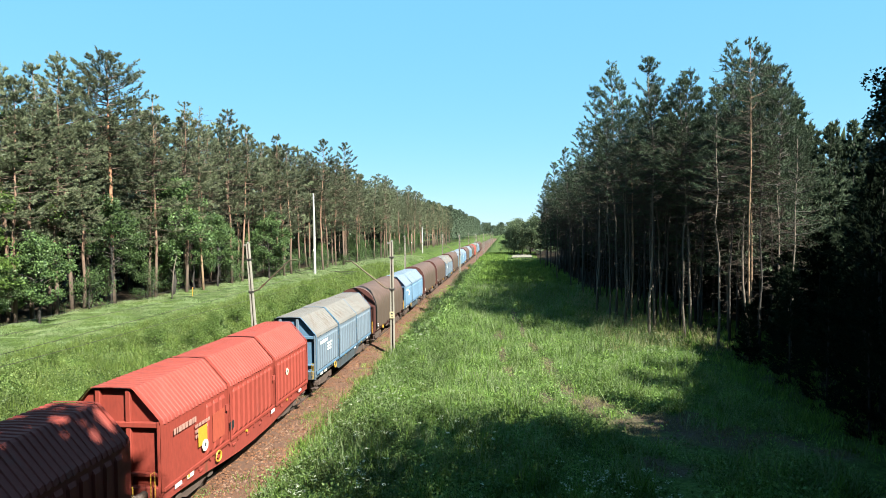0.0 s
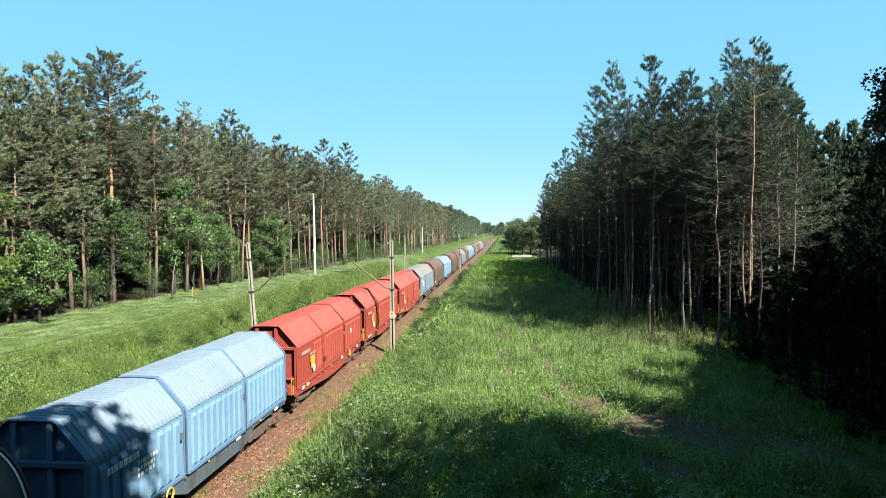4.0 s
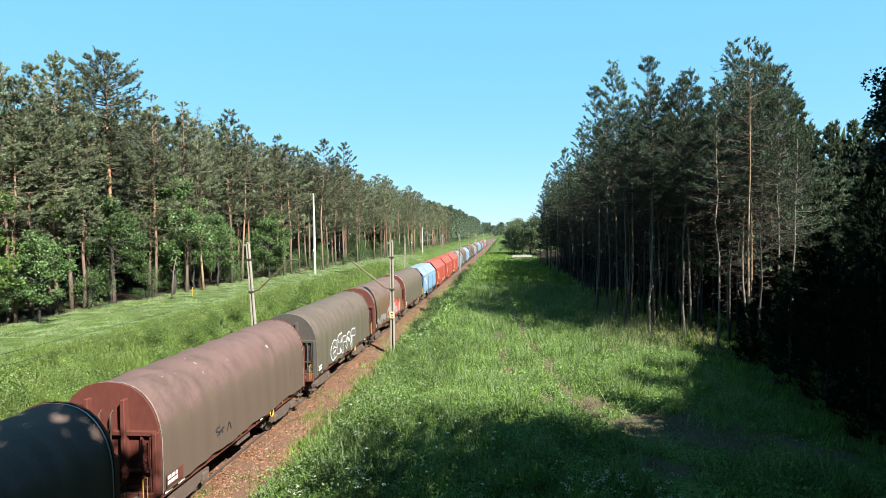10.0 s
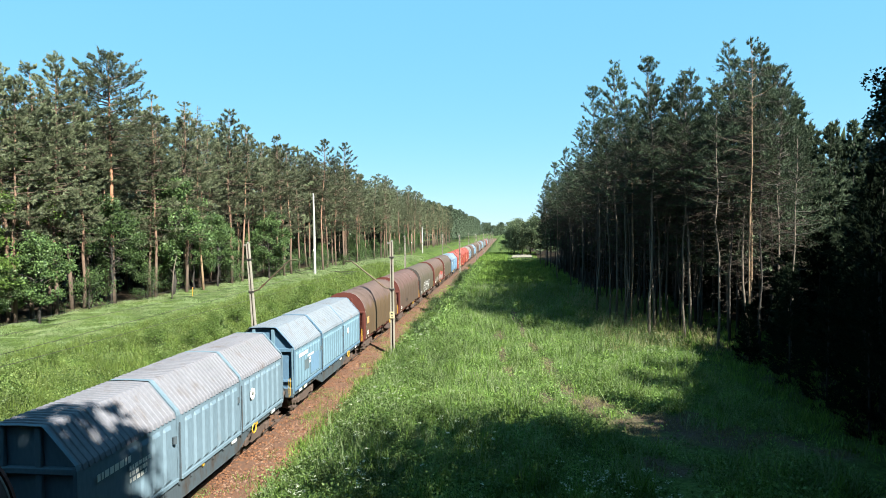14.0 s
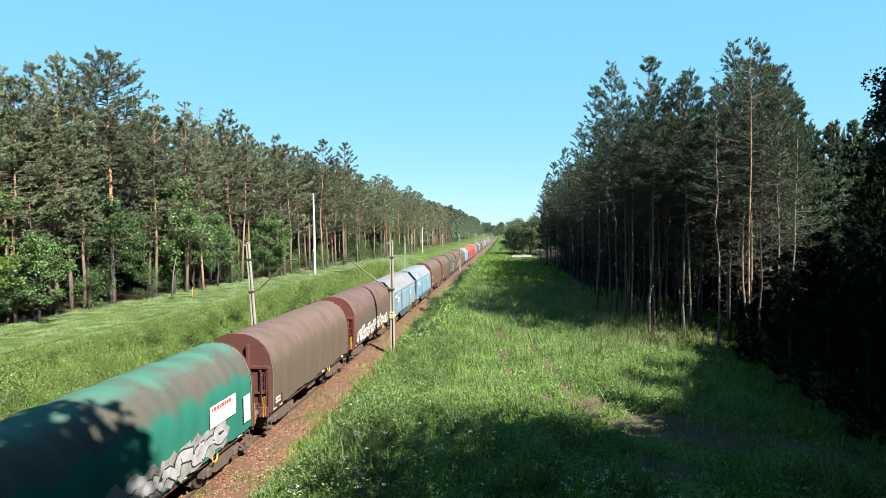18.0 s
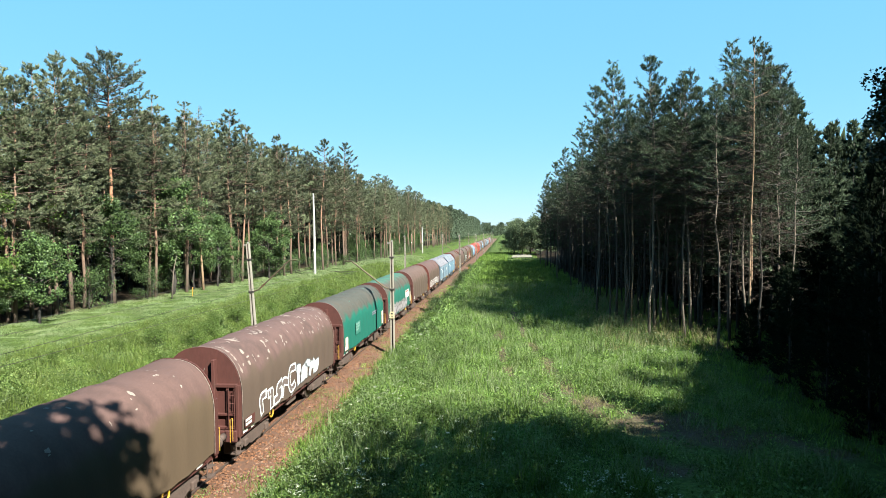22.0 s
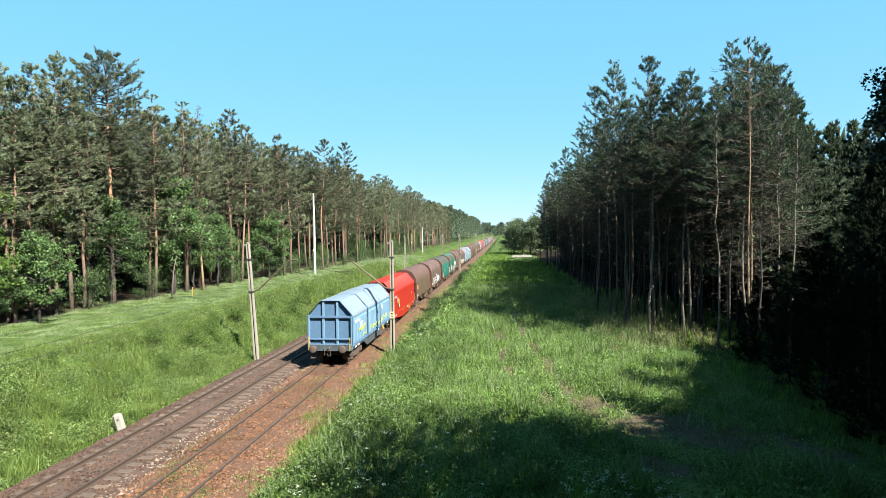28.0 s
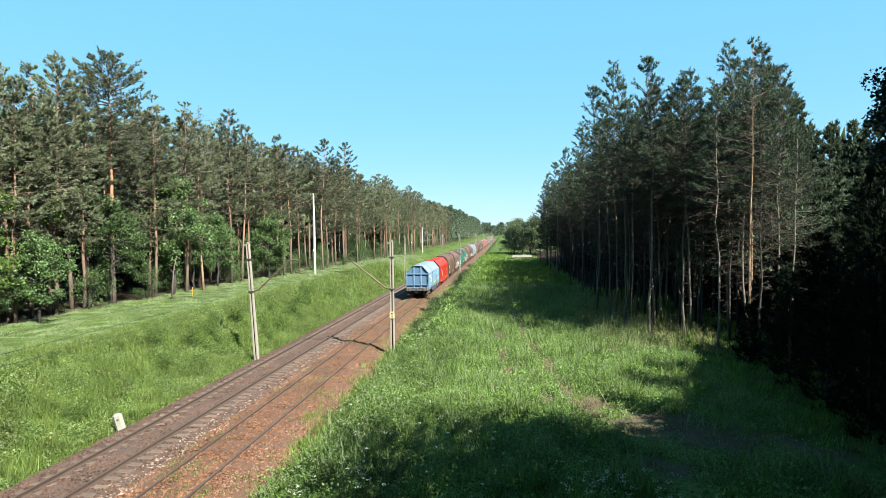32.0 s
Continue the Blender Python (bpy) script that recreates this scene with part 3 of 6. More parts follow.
def span_wire(x, label):
    w = thing("overhead_wire", label, "wire", "overhead wires", pose(x, 0, 0))
    c, ms, dr = Geo(), Geo(), Geo()
    c.tube([(0, -23, 5.05), (0, 411, 5.05)], 0.007, 5)
    run = []
    for k in range(-1, 6):
        a = 39 + 62 * k
        pts = [(0, a + 62 * u, 5.92 - 0.62 * (1 - (2 * u - 1) ** 2)) for u in np.linspace(0, 1, 13)]
        run += pts[:-1]
        for u in np.linspace(0.1, 0.9, 8):
            dr.tube([(0, a + 62 * u, 5.05), (0, a + 62 * u, 5.92 - 0.62 * (1 - (2 * u - 1) ** 2))], 0.003, 4)
    part("contact_wire", c, M_WIRE, w)
    ms.tube(run, 0.007, 5)
    part("messenger_wire", ms, M_WIRE, w)
    part("dropper", dr, M_WIRE, w)["kind"] = "stuff"


span_wire(-0.35, "copper contact wire and its carrier over the rusty track")
span_wire(-S, "copper contact wire and its carrier over the sleepered track")

def pole(x, y, top, mat, label):
    z = float(ground_z(x, y))
    p = thing("utility_pole", label, "pole", "utility poles", pose(x, y, z))
    g = Geo()
    g.tube([(0, 0, -0.5), (0, 0, top * 0.5), (-0.05, 0, top)], [0.19, 0.16, 0.11], 10)
    part("shaft", g, mat, p)
    g = Geo()
    g.tube([(-0.05, 0, top), (-0.05, 0, top + 0.08)], [0.12, 0.05], 8)
    part("cap", g, M_GALV, p)
    g = Geo()
    g.box(-0.3, 0.2, -0.05, 0.05, top - 0.5, top - 0.42)
    part("crossarm", g, M_GALV, p)
    g = Geo()
    g.box(-0.12, 0.12, -0.2, -0.165, 3.2, 3.5)
    part("number_plate", g, M_WHITE, p)


pole(-16.1, 80.6, 11.2, M_POLE, "tall pale concrete utility pole in the meadow")
pole(-12.6, 166.0, 7.4, M_POLE, "pale concrete utility pole by the forest edge")
pole(-13.2, 150.0, 5.4, M_BARK_PINE, "brown wooden utility pole by the forest edge")

def yellow_marker(x, y):
    z = float(ground_z(x, y))
    p = thing("track_marker", "small yellow marker board on a short post beside the track", "sign", "", pose(x, y, z))
    part("post", Geo().tube([(0, 0, -0.3), (0, 0, 0.75)], 0.03, 8), M_STEEL_DARK, p)
    part("board", Geo().box(-0.3, 0.3, -0.05, -0.03, 0.45, 1.0, 0.008), M_YELLOW, p, "yellow board")


yellow_marker(3.2, 122.0)

def pipe_post(x, y):
    p = thing("marker_post", "short yellow marker post in the meadow by the forest edge", "post", "", pose(x, y, float(ground_z(x, y)), 2, 3, 0))
    part("shaft", Geo().tube([(0, 0, -0.3), (0, 0, 0.8)], 0.04, 10), M_YELLOW, p)
    part("cap", Geo().tube([(0, 0, 0.8), (0, 0, 0.85), (0, 0, 0.88)], [0.05, 0.05, 0.02], 10), M_ORANGE, p)


def dead_stem(x, y):
    p = thing("dead_tree", "leaning bare dead tree at the forest edge", "tree", "", pose(x, y, float(ground_z(x, y))))
    part("trunk", Geo().tube([(0, 0, -0.3), (0.12, 0, 1.3), (0.22, 0, 2.5), (0.5, 0.1, 3.9)], [0.07, 0.06, 0.05, 0.025], 8), M_BARK_LIGHT, p, smooth=True)
    part("broken_branch", Geo().tube([(0.2, 0, 2.3), (-0.1, -0.1, 2.8)], [0.03, 0.012], 6), M_BARK_LIGHT, p)


pipe_post(-18.6, 52.3)
dead_stem(-19.4, 50.2)

def marker_stone():
    s = thing("kilometre_stone", "leaning white-grey kilometre stone beside the ballast", "marker stone", "", pose(-6.15, 23.6, -0.45, 0, -14, 20))
    g = Geo()
    g.box(-0.19, 0.19, -0.12, 0.12, -0.2, 0.66, 0.09)
    part("block", g, M_STONE_POST, s)
    g = Geo()
    g.box(-0.04, 0.05, -0.124, -0.118, 0.36, 0.44)
    part("marking", g, M_UNDER, s)


marker_stone()

# ---- freight wagons ----
L_WAGON, HALF = 12.76, 5.42
W_HALF, Z_FLOOR, Z_EAVE, Z_ROOF, X_ROOF = 1.34, 1.12, 2.98, 3.80, 0.58

def wheel_geo():
    g = Geo()
    g.tube([(-0.98, 0, 0), (0.98, 0, 0)], 0.08, 8)
    for s in (-1, 1):
        a = s * 0.69
        g.tube([(a, 0, 0), (a + s * 0.03, 0, 0), (a + s * 0.035, 0, 0), (a + s * 0.14, 0, 0)], [0.485, 0.485, 0.46, 0.455], 20)
        g.tube([(s * 0.86, 0, 0), (s * 1.02, 0, 0)], 0.15, 10)
        for k in range(4):
            c, d = math.cos(k * 1.5708), math.sin(k * 1.5708)
            g.tube([(a + s * 0.12, c * 0.27, d * 0.27), (a + s * 0.155, c * 0.27, d * 0.27)], 0.07, 6)
    return g


def bogie_geo():
    g = Geo()
    for s in (-1, 1):
        x0, x1 = sorted((s * 0.93, s * 1.08))
        g.side_plate([(-1.25, 0.42), (-1.25, 0.62), (-0.6, 0.72), (0.6, 0.72), (1.25, 0.62), (1.25, 0.42), (0.75, 0.42), (0.4, 0.27), (-0.4, 0.27), (-0.75, 0.42)], x0, x1)
        for y in (-0.9, 0.9):
            g.box(min(s * 1.05, s * 1.16), max(s * 1.05, s * 1.16), y - 0.13, y + 0.13, 0.34, 0.6, 0.03)
        for y in (-0.22, 0.0, 0.22):
            g.tube([(s * 1.0, y, 0.3), (s * 1.0, y, 0.72)], 0.07, 8)
    g.box(-0.95, 0.95, -0.25, 0.25, 0.45, 0.78, 0.04)
    for s in (-1, 1):
        for y in (-0.9, 0.9):
            g.tube([(s * 1.02, y - 0.19, 0.36), (s * 1.02, y - 0.19, 0.66)], 0.06, 8)
            g.tube([(s * 1.02, y + 0.19, 0.36), (s * 1.02, y + 0.19, 0.66)], 0.06, 8)
        for y in (-1.5, 1.5):
            g.box(min(s * 0.6, s * 0.86), max(s * 0.6, s * 0.86), y - 0.06, y + 0.06, 0.28, 0.7, 0.02)
    return g


WHEEL_MESH = wheel_geo().mesh("wheelset", M_WHEEL)
BOGIE_MESH = bogie_geo().mesh("bogie", M_UNDER)

def buffer_mesh():
    g = Geo()
    g.tube([(0, 0.0, 0), (0, 0.32, 0)], 0.11, 12)
    g.tube([(0, 0.3, 0), (0, 0.52, 0)], 0.075, 12)
    g.tube([(0, 0.52, 0), (0, 0.57, 0), (0, 0.6, 0)], [0.225, 0.225, 0.17], 16)
    return g.mesh("buffer", M_UNDER, True)


BUFFER_MESH = buffer_mesh()
GRAB_MESH = Geo().tube([(0, 0, 0), (0, 0.0, 0.75), (0, 0.18, 0.75), (0, 0.18, 0)], 0.012, 5).mesh("grab_rail", M_YELLOW)

def coupling_mesh():
    g = Geo()
    g.box(-0.05, 0.05, 0, 0.28, -0.07, 0.07, 0.02)
    g.tube([(0, 0.25, 0.05), (0, 0.36, 0.02), (0, 0.36, -0.1), (0, 0.24, -0.1)], 0.035, 6)
    g.tube([(-0.09, 0.2, -0.02), (-0.09, 0.3, -0.4), (0.09, 0.3, -0.4), (0.09, 0.2, -0.02)], 0.02, 5)
    g.tube([(0.3, 0.05, 0.0), (0.3, 0.2, -0.15), (0.3, 0.12, -0.45)], 0.03, 6)
    return g.mesh("coupling_hook", M_UNDER)


HOOK_MESH = coupling_mesh()
wheelsets = []

def chassis(w, paint, belly, marks=True):
    """Underframe, bogies, buffers and rails that all wagons have."""
    g = Geo()
    for s in (-1, 1):
        xo = 1.31 if belly else 1.22
        x0, x1 = sorted((s * (xo - 0.1), s * xo))
        if belly == "deep":
            low = [(-5.4, 0.80), (-4.4, 0.77), (-3.2, 0.69), (-2.0, 0.57), (-1.0, 0.50), (0.0, 0.48), (1.0, 0.50), (2.0, 0.57), (3.2, 0.69), (4.4, 0.77), (5.4, 0.80)]
            g.side_plate(low + [(5.4, 1.16), (-5.4, 1.16)], x0, x1)
            for i in range(10):
                y = -4.5 + i
                g.box(min(s * xo, s * (xo + 0.05)), max(s * xo, s * (xo + 0.05)), y - 0.09, y + 0.09, 0.86, 0.94, 0.015)
        elif belly:
            g.side_plate([(-5.4, 0.92), (-2.6, 0.92), (-1.7, 0.52), (1.7, 0.52), (2.6, 0.92), (5.4, 0.92), (5.4, 1.16), (-5.4, 1.16)], x0, x1)
        else:
            g.side_plate([(-5.4, 0.86), (5.4, 0.86), (5.4, 1.16), (-5.4, 1.16)], x0, x1)
        for i in range(9):
            y = -4.8 + i * 1.2
            g.box(min(s * xo, s * (xo + 0.04)), max(s * xo, s * (xo + 0.04)), y - 0.05, y + 0.05, 0.95, 1.1)
    g.box(-1.25, 1.25, -5.4, 5.4, 1.0, 1.12)
    for y in (-5.42, 5.3):
        g.box(-1.3, 1.3, y, y + 0.12, 0.85, 1.24, 0.02)
    part("underframe", g, paint, w)
    for s in (-1, 1):
        for y in (-5.1, 5.1):
            g = Geo()
            x0, x1 = sorted((s * 1.0, s * 1.3))
            for z in (0.38, 0.68):
                g.box(x0, x1, y - 0.16, y + 0.16, z, z + 0.03)
            for d in (-0.16, 0.16):
                g.tube([(s * 1.2, y + d, 0.38), (s * 1.2, y + d, 0.95)], 0.018, 5)
            part("step", g, M_UNDER, w)
    for s in (-1, 1):
        for i in range(8):
            y = -4.2 + i * 1.2
            x0, x1 = sorted((s * xo, s * (xo + 0.06)))
            part("tie_down_boss", Geo().tube([(x0, y, 1.03), (x1, y, 1.03)], 0.055, 8), paint if i % 3 else M_YELLOW, w)
    for y in (-1.1, 1.2):
        part("air_tank", Geo().tube([(-0.5, y, 0.72), (0.6, y, 0.72)], 0.17, 10), M_UNDER, w)
    g = Geo()
    g.box(0.75, 1.1, -0.5, 0.5, 0.55, 0.85, 0.03)
    part("brake_box", g, M_UNDER, w)
    for y in (-3.5, 3.5):
        b = part("bogie", BOGIE_MESH, None, w, at=pose(0, y, 0))
        for d in (-0.9, 0.9):
            wheelsets.append((part("wheelset", WHEEL_MESH, None, b, at=pose(0, d, 0.46)), d))
    for e in (-1, 1):
        for x in (-0.875, 0.875):
            part("buffer", BUFFER_MESH, None, w, at=pose(x, e * 5.42, 1.06, 0, 0, 0 if e > 0 else 180))
        part("coupling_hook", HOOK_MESH, None, w, at=pose(0, e * 5.42, 1.06, 0, 0, 0 if e > 0 else 180))
        for x in (-1.22, 1.22):
            part("grab_rail", GRAB_MESH, None, w, "yellow grab rail", at=pose(x, e * 5.5 - (0.18 if e < 0 else 0), 0.95))
    if marks:
        rg = random.Random(int(w["seed"]) + 5)
        for s in (-1, 1):
            g = Geo()
            x = s * (xo + 0.045)
            for y in (-4.7, -4.1, 4.4, 0.6 + rg.random()):
                g.box(min(x, x + s * 0.012), max(x, x + s * 0.012), y - 0.16, y + 0.16, 0.96, 1.12)
            part("marking", g, M_WHITE, w)
        g = Geo()
        y = rg.choice((-2.6, 1.9, 2.7))
        g.tube([(xo + 0.08, y + 0.16 * math.cos(a), 0.95 + 0.16 * math.sin(a)) for a in np.linspace(0, 6.283, 13)], 0.028, 5, False)
        part("brake_wheel", g, M_YELLOW, w, "yellow brake wheel")


SKIN, BAY = {}, 10.24 / 70
def side_x(w, x, y, z):
    """How far out the wagon's flank lies at (y, z): its tarpaulin's surface, or the plain x."""
    if w.name not in SKIN:
        return x
    grid = SKIN[w.name]
    row = grid[int(np.clip(round((y + 5.12) / BAY), 0, 70))]
    return float(np.interp(z, row[:5, 2], row[:5, 0])) + x


def stroke(g, w, pts, width, x):
    """A painted stroke through (y, z) points on the wagon's flank."""
    fine = [Vector(pts[0])]
    for a, b in zip(pts, pts[1:]):
        d = Vector(b) - Vector(a)
        m = max(1, int(d.length / 0.12))
        fine += [Vector(a) + d * ((k + 1) / m) for k in range(m)]
    n = len(fine)
    left, right = [], []
    for k, c in enumerate(fine):
        d = fine[min(k + 1, n - 1)] - fine[max(k - 1, 0)]
        u = d.normalized() if d.length > 1e-5 else Vector((1, 0))
        if k in (0, n - 1):
            c = c + u * width * (0.4 if k else -0.4)
        q = Vector((-u.y, u.x)) * width / 2
        o = x + 0.0025 * k / n
        left.append((side_x(w, o, c.x + q.x, c.y + q.y), c.x + q.x, c.y + q.y))
        right.append((side_x(w, o, c.x - q.x, c.y - q.y), c.x - q.x, c.y - q.y))
    g.add(left + right, [(k, k + 1, n + k + 1, n + k) for k in range(n - 1)])


def cloud(g, w, cy, cz, ry, rz, x, rg, n=14):
    pts = [(cy + math.cos(6.283 * i / n) * ry * rg.uniform(0.6, 1.1), cz + math.sin(6.283 * i / n) * rz * rg.uniform(0.6, 1.1)) for i in range(n)]
    g.add([(side_x(w, x, cy, cz), cy, cz)] + [(side_x(w, x, *q), *q) for q in pts], [(0, i + 1, (i + 1) % n + 1) for i in range(n)])


FORMS = [[(0, 0), (0.05, 1), (0.95, 0.9)], [(0, 1), (0.1, 0), (0.9, 0.1), (1, 0.95)], [(0.9, 0.95), (0.1, 0.9), (0.05, 0.5), (0.85, 0.45), (0.9, 0.05), (0, 0)], [(0, 0), (0.45, 1), (1, 0)],
         [(0.05, 0), (0, 1), (0.8, 0.55), (0.9, 0.95)], [(0.9, 0.9), (0.2, 1), (0, 0.4), (0.3, 0), (1, 0.15)], [(0, 0.9), (1, 1), (0.4, 0.6), (0.5, 0)], [(0, 0), (0.1, 0.95), (0.5, 0.3), (0.9, 1), (1, 0.05)]]
def graffiti(w, x, y0, y1, z0, z1, fill, line, seed, letters, weight=0.3, rim=0.075, back=None, slope=0.0):
    """Unreadable sprayed shapes: jagged broad strokes with an outline, or a loose scribble when there is no filling."""
    rg = random.Random(seed)
    step, tall = (y1 - y0) / letters, z1 - z0
    for i in range(letters):
        gl, gf = Geo(), Geo()
        form = FORMS[(seed + i * 5 + rg.randrange(3)) % len(FORMS)]
        wide, high, lift = step * rg.uniform(0.6, 0.95), tall * rg.uniform(0.62, 0.95), tall * rg.uniform(0.0, 0.12) + slope * i
        lean = rg.uniform(-0.12, 0.12)
        th = (weight * min(step, tall)) * rg.uniform(0.8, 1.15)
        pad = th * 0.6
        pts = [(y0 + step * i + step * 0.08 + (u + rg.uniform(-0.2, 0.2)) * wide + lean * v, z0 + pad + lift + (v + rg.uniform(-0.16, 0.12)) * (high - 2 * pad)) for u, v in form]
        for _ in range(2 if rg.random() < 0.75 else 1):
            cut = [pts[0]]
            for a, b in zip(pts, pts[1:]):
                cut += [(a[0] * 0.75 + b[0] * 0.25, a[1] * 0.75 + b[1] * 0.25), (a[0] * 0.25 + b[0] * 0.75, a[1] * 0.25 + b[1] * 0.75)]
            pts = cut + [pts[-1]]
        if fill:
            stroke(gl, w, pts, th + 2 * rim, x + 0.007 + 0.0006 * (i % 3))
            stroke(gf, w, pts, th, x + 0.0125 + 0.0008 * (i % 3))
            if rg.random() < 0.5:
                a = rg.choice(pts)
                stroke(gl, w, [a, (a[0] + rg.uniform(-0.3, 0.3) * step, a[1] + rg.uniform(-0.3, 0.3) * tall)], rim * 0.7, x + 0.018)
        else:
            stroke(gl, w, pts, th * 0.45, x + 0.007 + 0.0006 * (i % 3))
        if fill:
            part("graffiti_shape", gf, fill, w, "sprayed filling of a graffito")
        part("graffiti_stroke", gl, line, w, "sprayed stroke of a graffito")
        if back:
            gb = Geo()
            cloud(gb, w, y0 + step * (i + 0.5), (z0 + z1) / 2 + rg.uniform(-0.05, 0.1) * tall, step * 0.85, tall * 0.68, x + 0.002 + 0.0007 * (i % 4), rg)
            part("graffiti_ground", gb, back, w, "sprayed ground of a graffito")


def flakes(w, n, seed, size, mat, lo=4, hi=14, label="pale flaked patch on the tarpaulin"):
    """Irregular bare patches lying on the tarpaulin, most of them along its bows."""
    rg = random.Random(seed)
    grid = SKIN[w.name]
    g = Geo()
    def at(y, j):
        i = min(69, max(0, int((y + 5.12) / BAY)))
        u = (y + 5.12) / BAY - i
        k = int(min(grid.shape[1] - 2, max(0, math.floor(j))))
        v = j - k
        p = (grid[i, k] * (1 - u) + grid[i + 1, k] * u) * (1 - v) + (grid[i, k + 1] * (1 - u) + grid[i + 1, k + 1] * u) * v
        o = Vector((p[0], p[2] - 2.2)).normalized() * 0.009
        return (p[0] + o.x, p[1], p[2] + o.y)
    for k in range(n):
        y = -5.12 + 10.24 / 7 * rg.randrange(0, 8) + rg.gauss(0, 0.22) if rg.random() < 0.6 else rg.uniform(-4.9, 4.9)
        y = min(4.8, max(-4.8, y))
        j = rg.uniform(lo, hi)
        a, b = size * rg.uniform(0.3, 1.2), size * rg.uniform(0.4, 1.8)
        m = 8
        rr = [rg.uniform(0.45, 1.1) for _ in range(m)]
        pts = [(y + math.cos(6.283 * q / m) * a * rr[q], j + math.sin(6.283 * q / m) * b * rr[q] / 0.24) for q in range(m)]
        g.add([at(y, j)] + [at(*q) for q in pts], [(0, q + 1, (q + 1) % m + 1) for q in range(m)])
    part("flaked_patch", g, mat, w, label)["kind"] = "stuff"


def text_block(w, x, y, z, lines, width, mat, name="lettering", lh=0.11):
    g = Geo()
    rg = random.Random(int(abs(y) * 100 + lines))
    for k in range(lines):
        yy = y
        end = y + width * rg.uniform(0.6, 1.0)
        while yy < end:
            b = rg.uniform(0.05, 0.16)
            g.box(min(x, x + 0.006), max(x, x + 0.006), yy, min(yy + b, end), z - k * lh * 1.5 - lh, z - k * lh * 1.5)
            yy += b + 0.04
    part(name, g, mat, w)["kind"] = "stuff"


def plate(w, name, x, y0, y1, z0, z1, mat, label=""):
    g = Geo()
    g.box(min(x, x + 0.01), max(x, x + 0.01), y0, y1, z0, z1)
    return part(name, g, mat, w, label)


def disc(w, x, y, z, r, mat):
    g = Geo()
    g.tube([(x, y, z), (x + 0.01, y, z)], r, 16)
    d = part("inspection_disc", g, mat, w)
    part("pointer", Geo().side_plate([(y - 0.3 * r, z - 0.1 * r), (y + 0.2 * r, z - 0.3 * r), (y + 0.3 * r, z + 0.2 * r), (y - 0.05 * r, z + 0.5 * r)], x + 0.01, x + 0.015), M_BLACK, d)


HOOD = [(W_HALF, Z_FLOOR), (W_HALF, Z_EAVE - 0.12), (W_HALF - 0.035, Z_EAVE), (X_ROOF + 0.05, Z_ROOF - 0.05), (X_ROOF - 0.02, Z_ROOF), (0, Z_ROOF + 0.015)]
HOOD = HOOD + [(-x, z) for x, z in HOOD[-2::-1]]
ROOF = HOOD[1:-1]

def corrugated(profile, y0, y1, pitch, depth):
    ys, of = [], []
    y = y0
    while y < y1 - pitch * 0.6:
        ys += [y, y + pitch * 0.4, y + pitch * 0.5, y + pitch * 0.9]
        of += [0.0, 0.0, depth, depth]
        y += pitch
    ys.append(y1), of.append(0.0)
    return Geo().sweep(profile, ys, of)


def ribbed_sheet(s, x, y0, y1, n):
    """One pressed side sheet: upright ribs that run out above and below."""
    g = Geo()
    step = (y1 - y0) / n
    rows = [(Z_FLOOR + 0.1, 0.0), (Z_FLOOR + 0.2, 1.0), (Z_EAVE - 0.34, 1.0), (Z_EAVE - 0.24, 0.0)]
    st = []
    for k in range(n):
        c = y0 + step * k
        st += [(c + step * 0.14, 0.0), (c + step * 0.24, 1.0), (c + step * 0.76, 1.0), (c + step * 0.86, 0.0)]
    p = [(s * (x + 0.004 + 0.058 * u * v), y, z) for z, u in rows for y, v in st]
    m = len(st)
    return g.add(p, [(r * m + i, r * m + i + 1, (r + 1) * m + i + 1, (r + 1) * m + i) for r in range(3) for i in range(m - 1)])


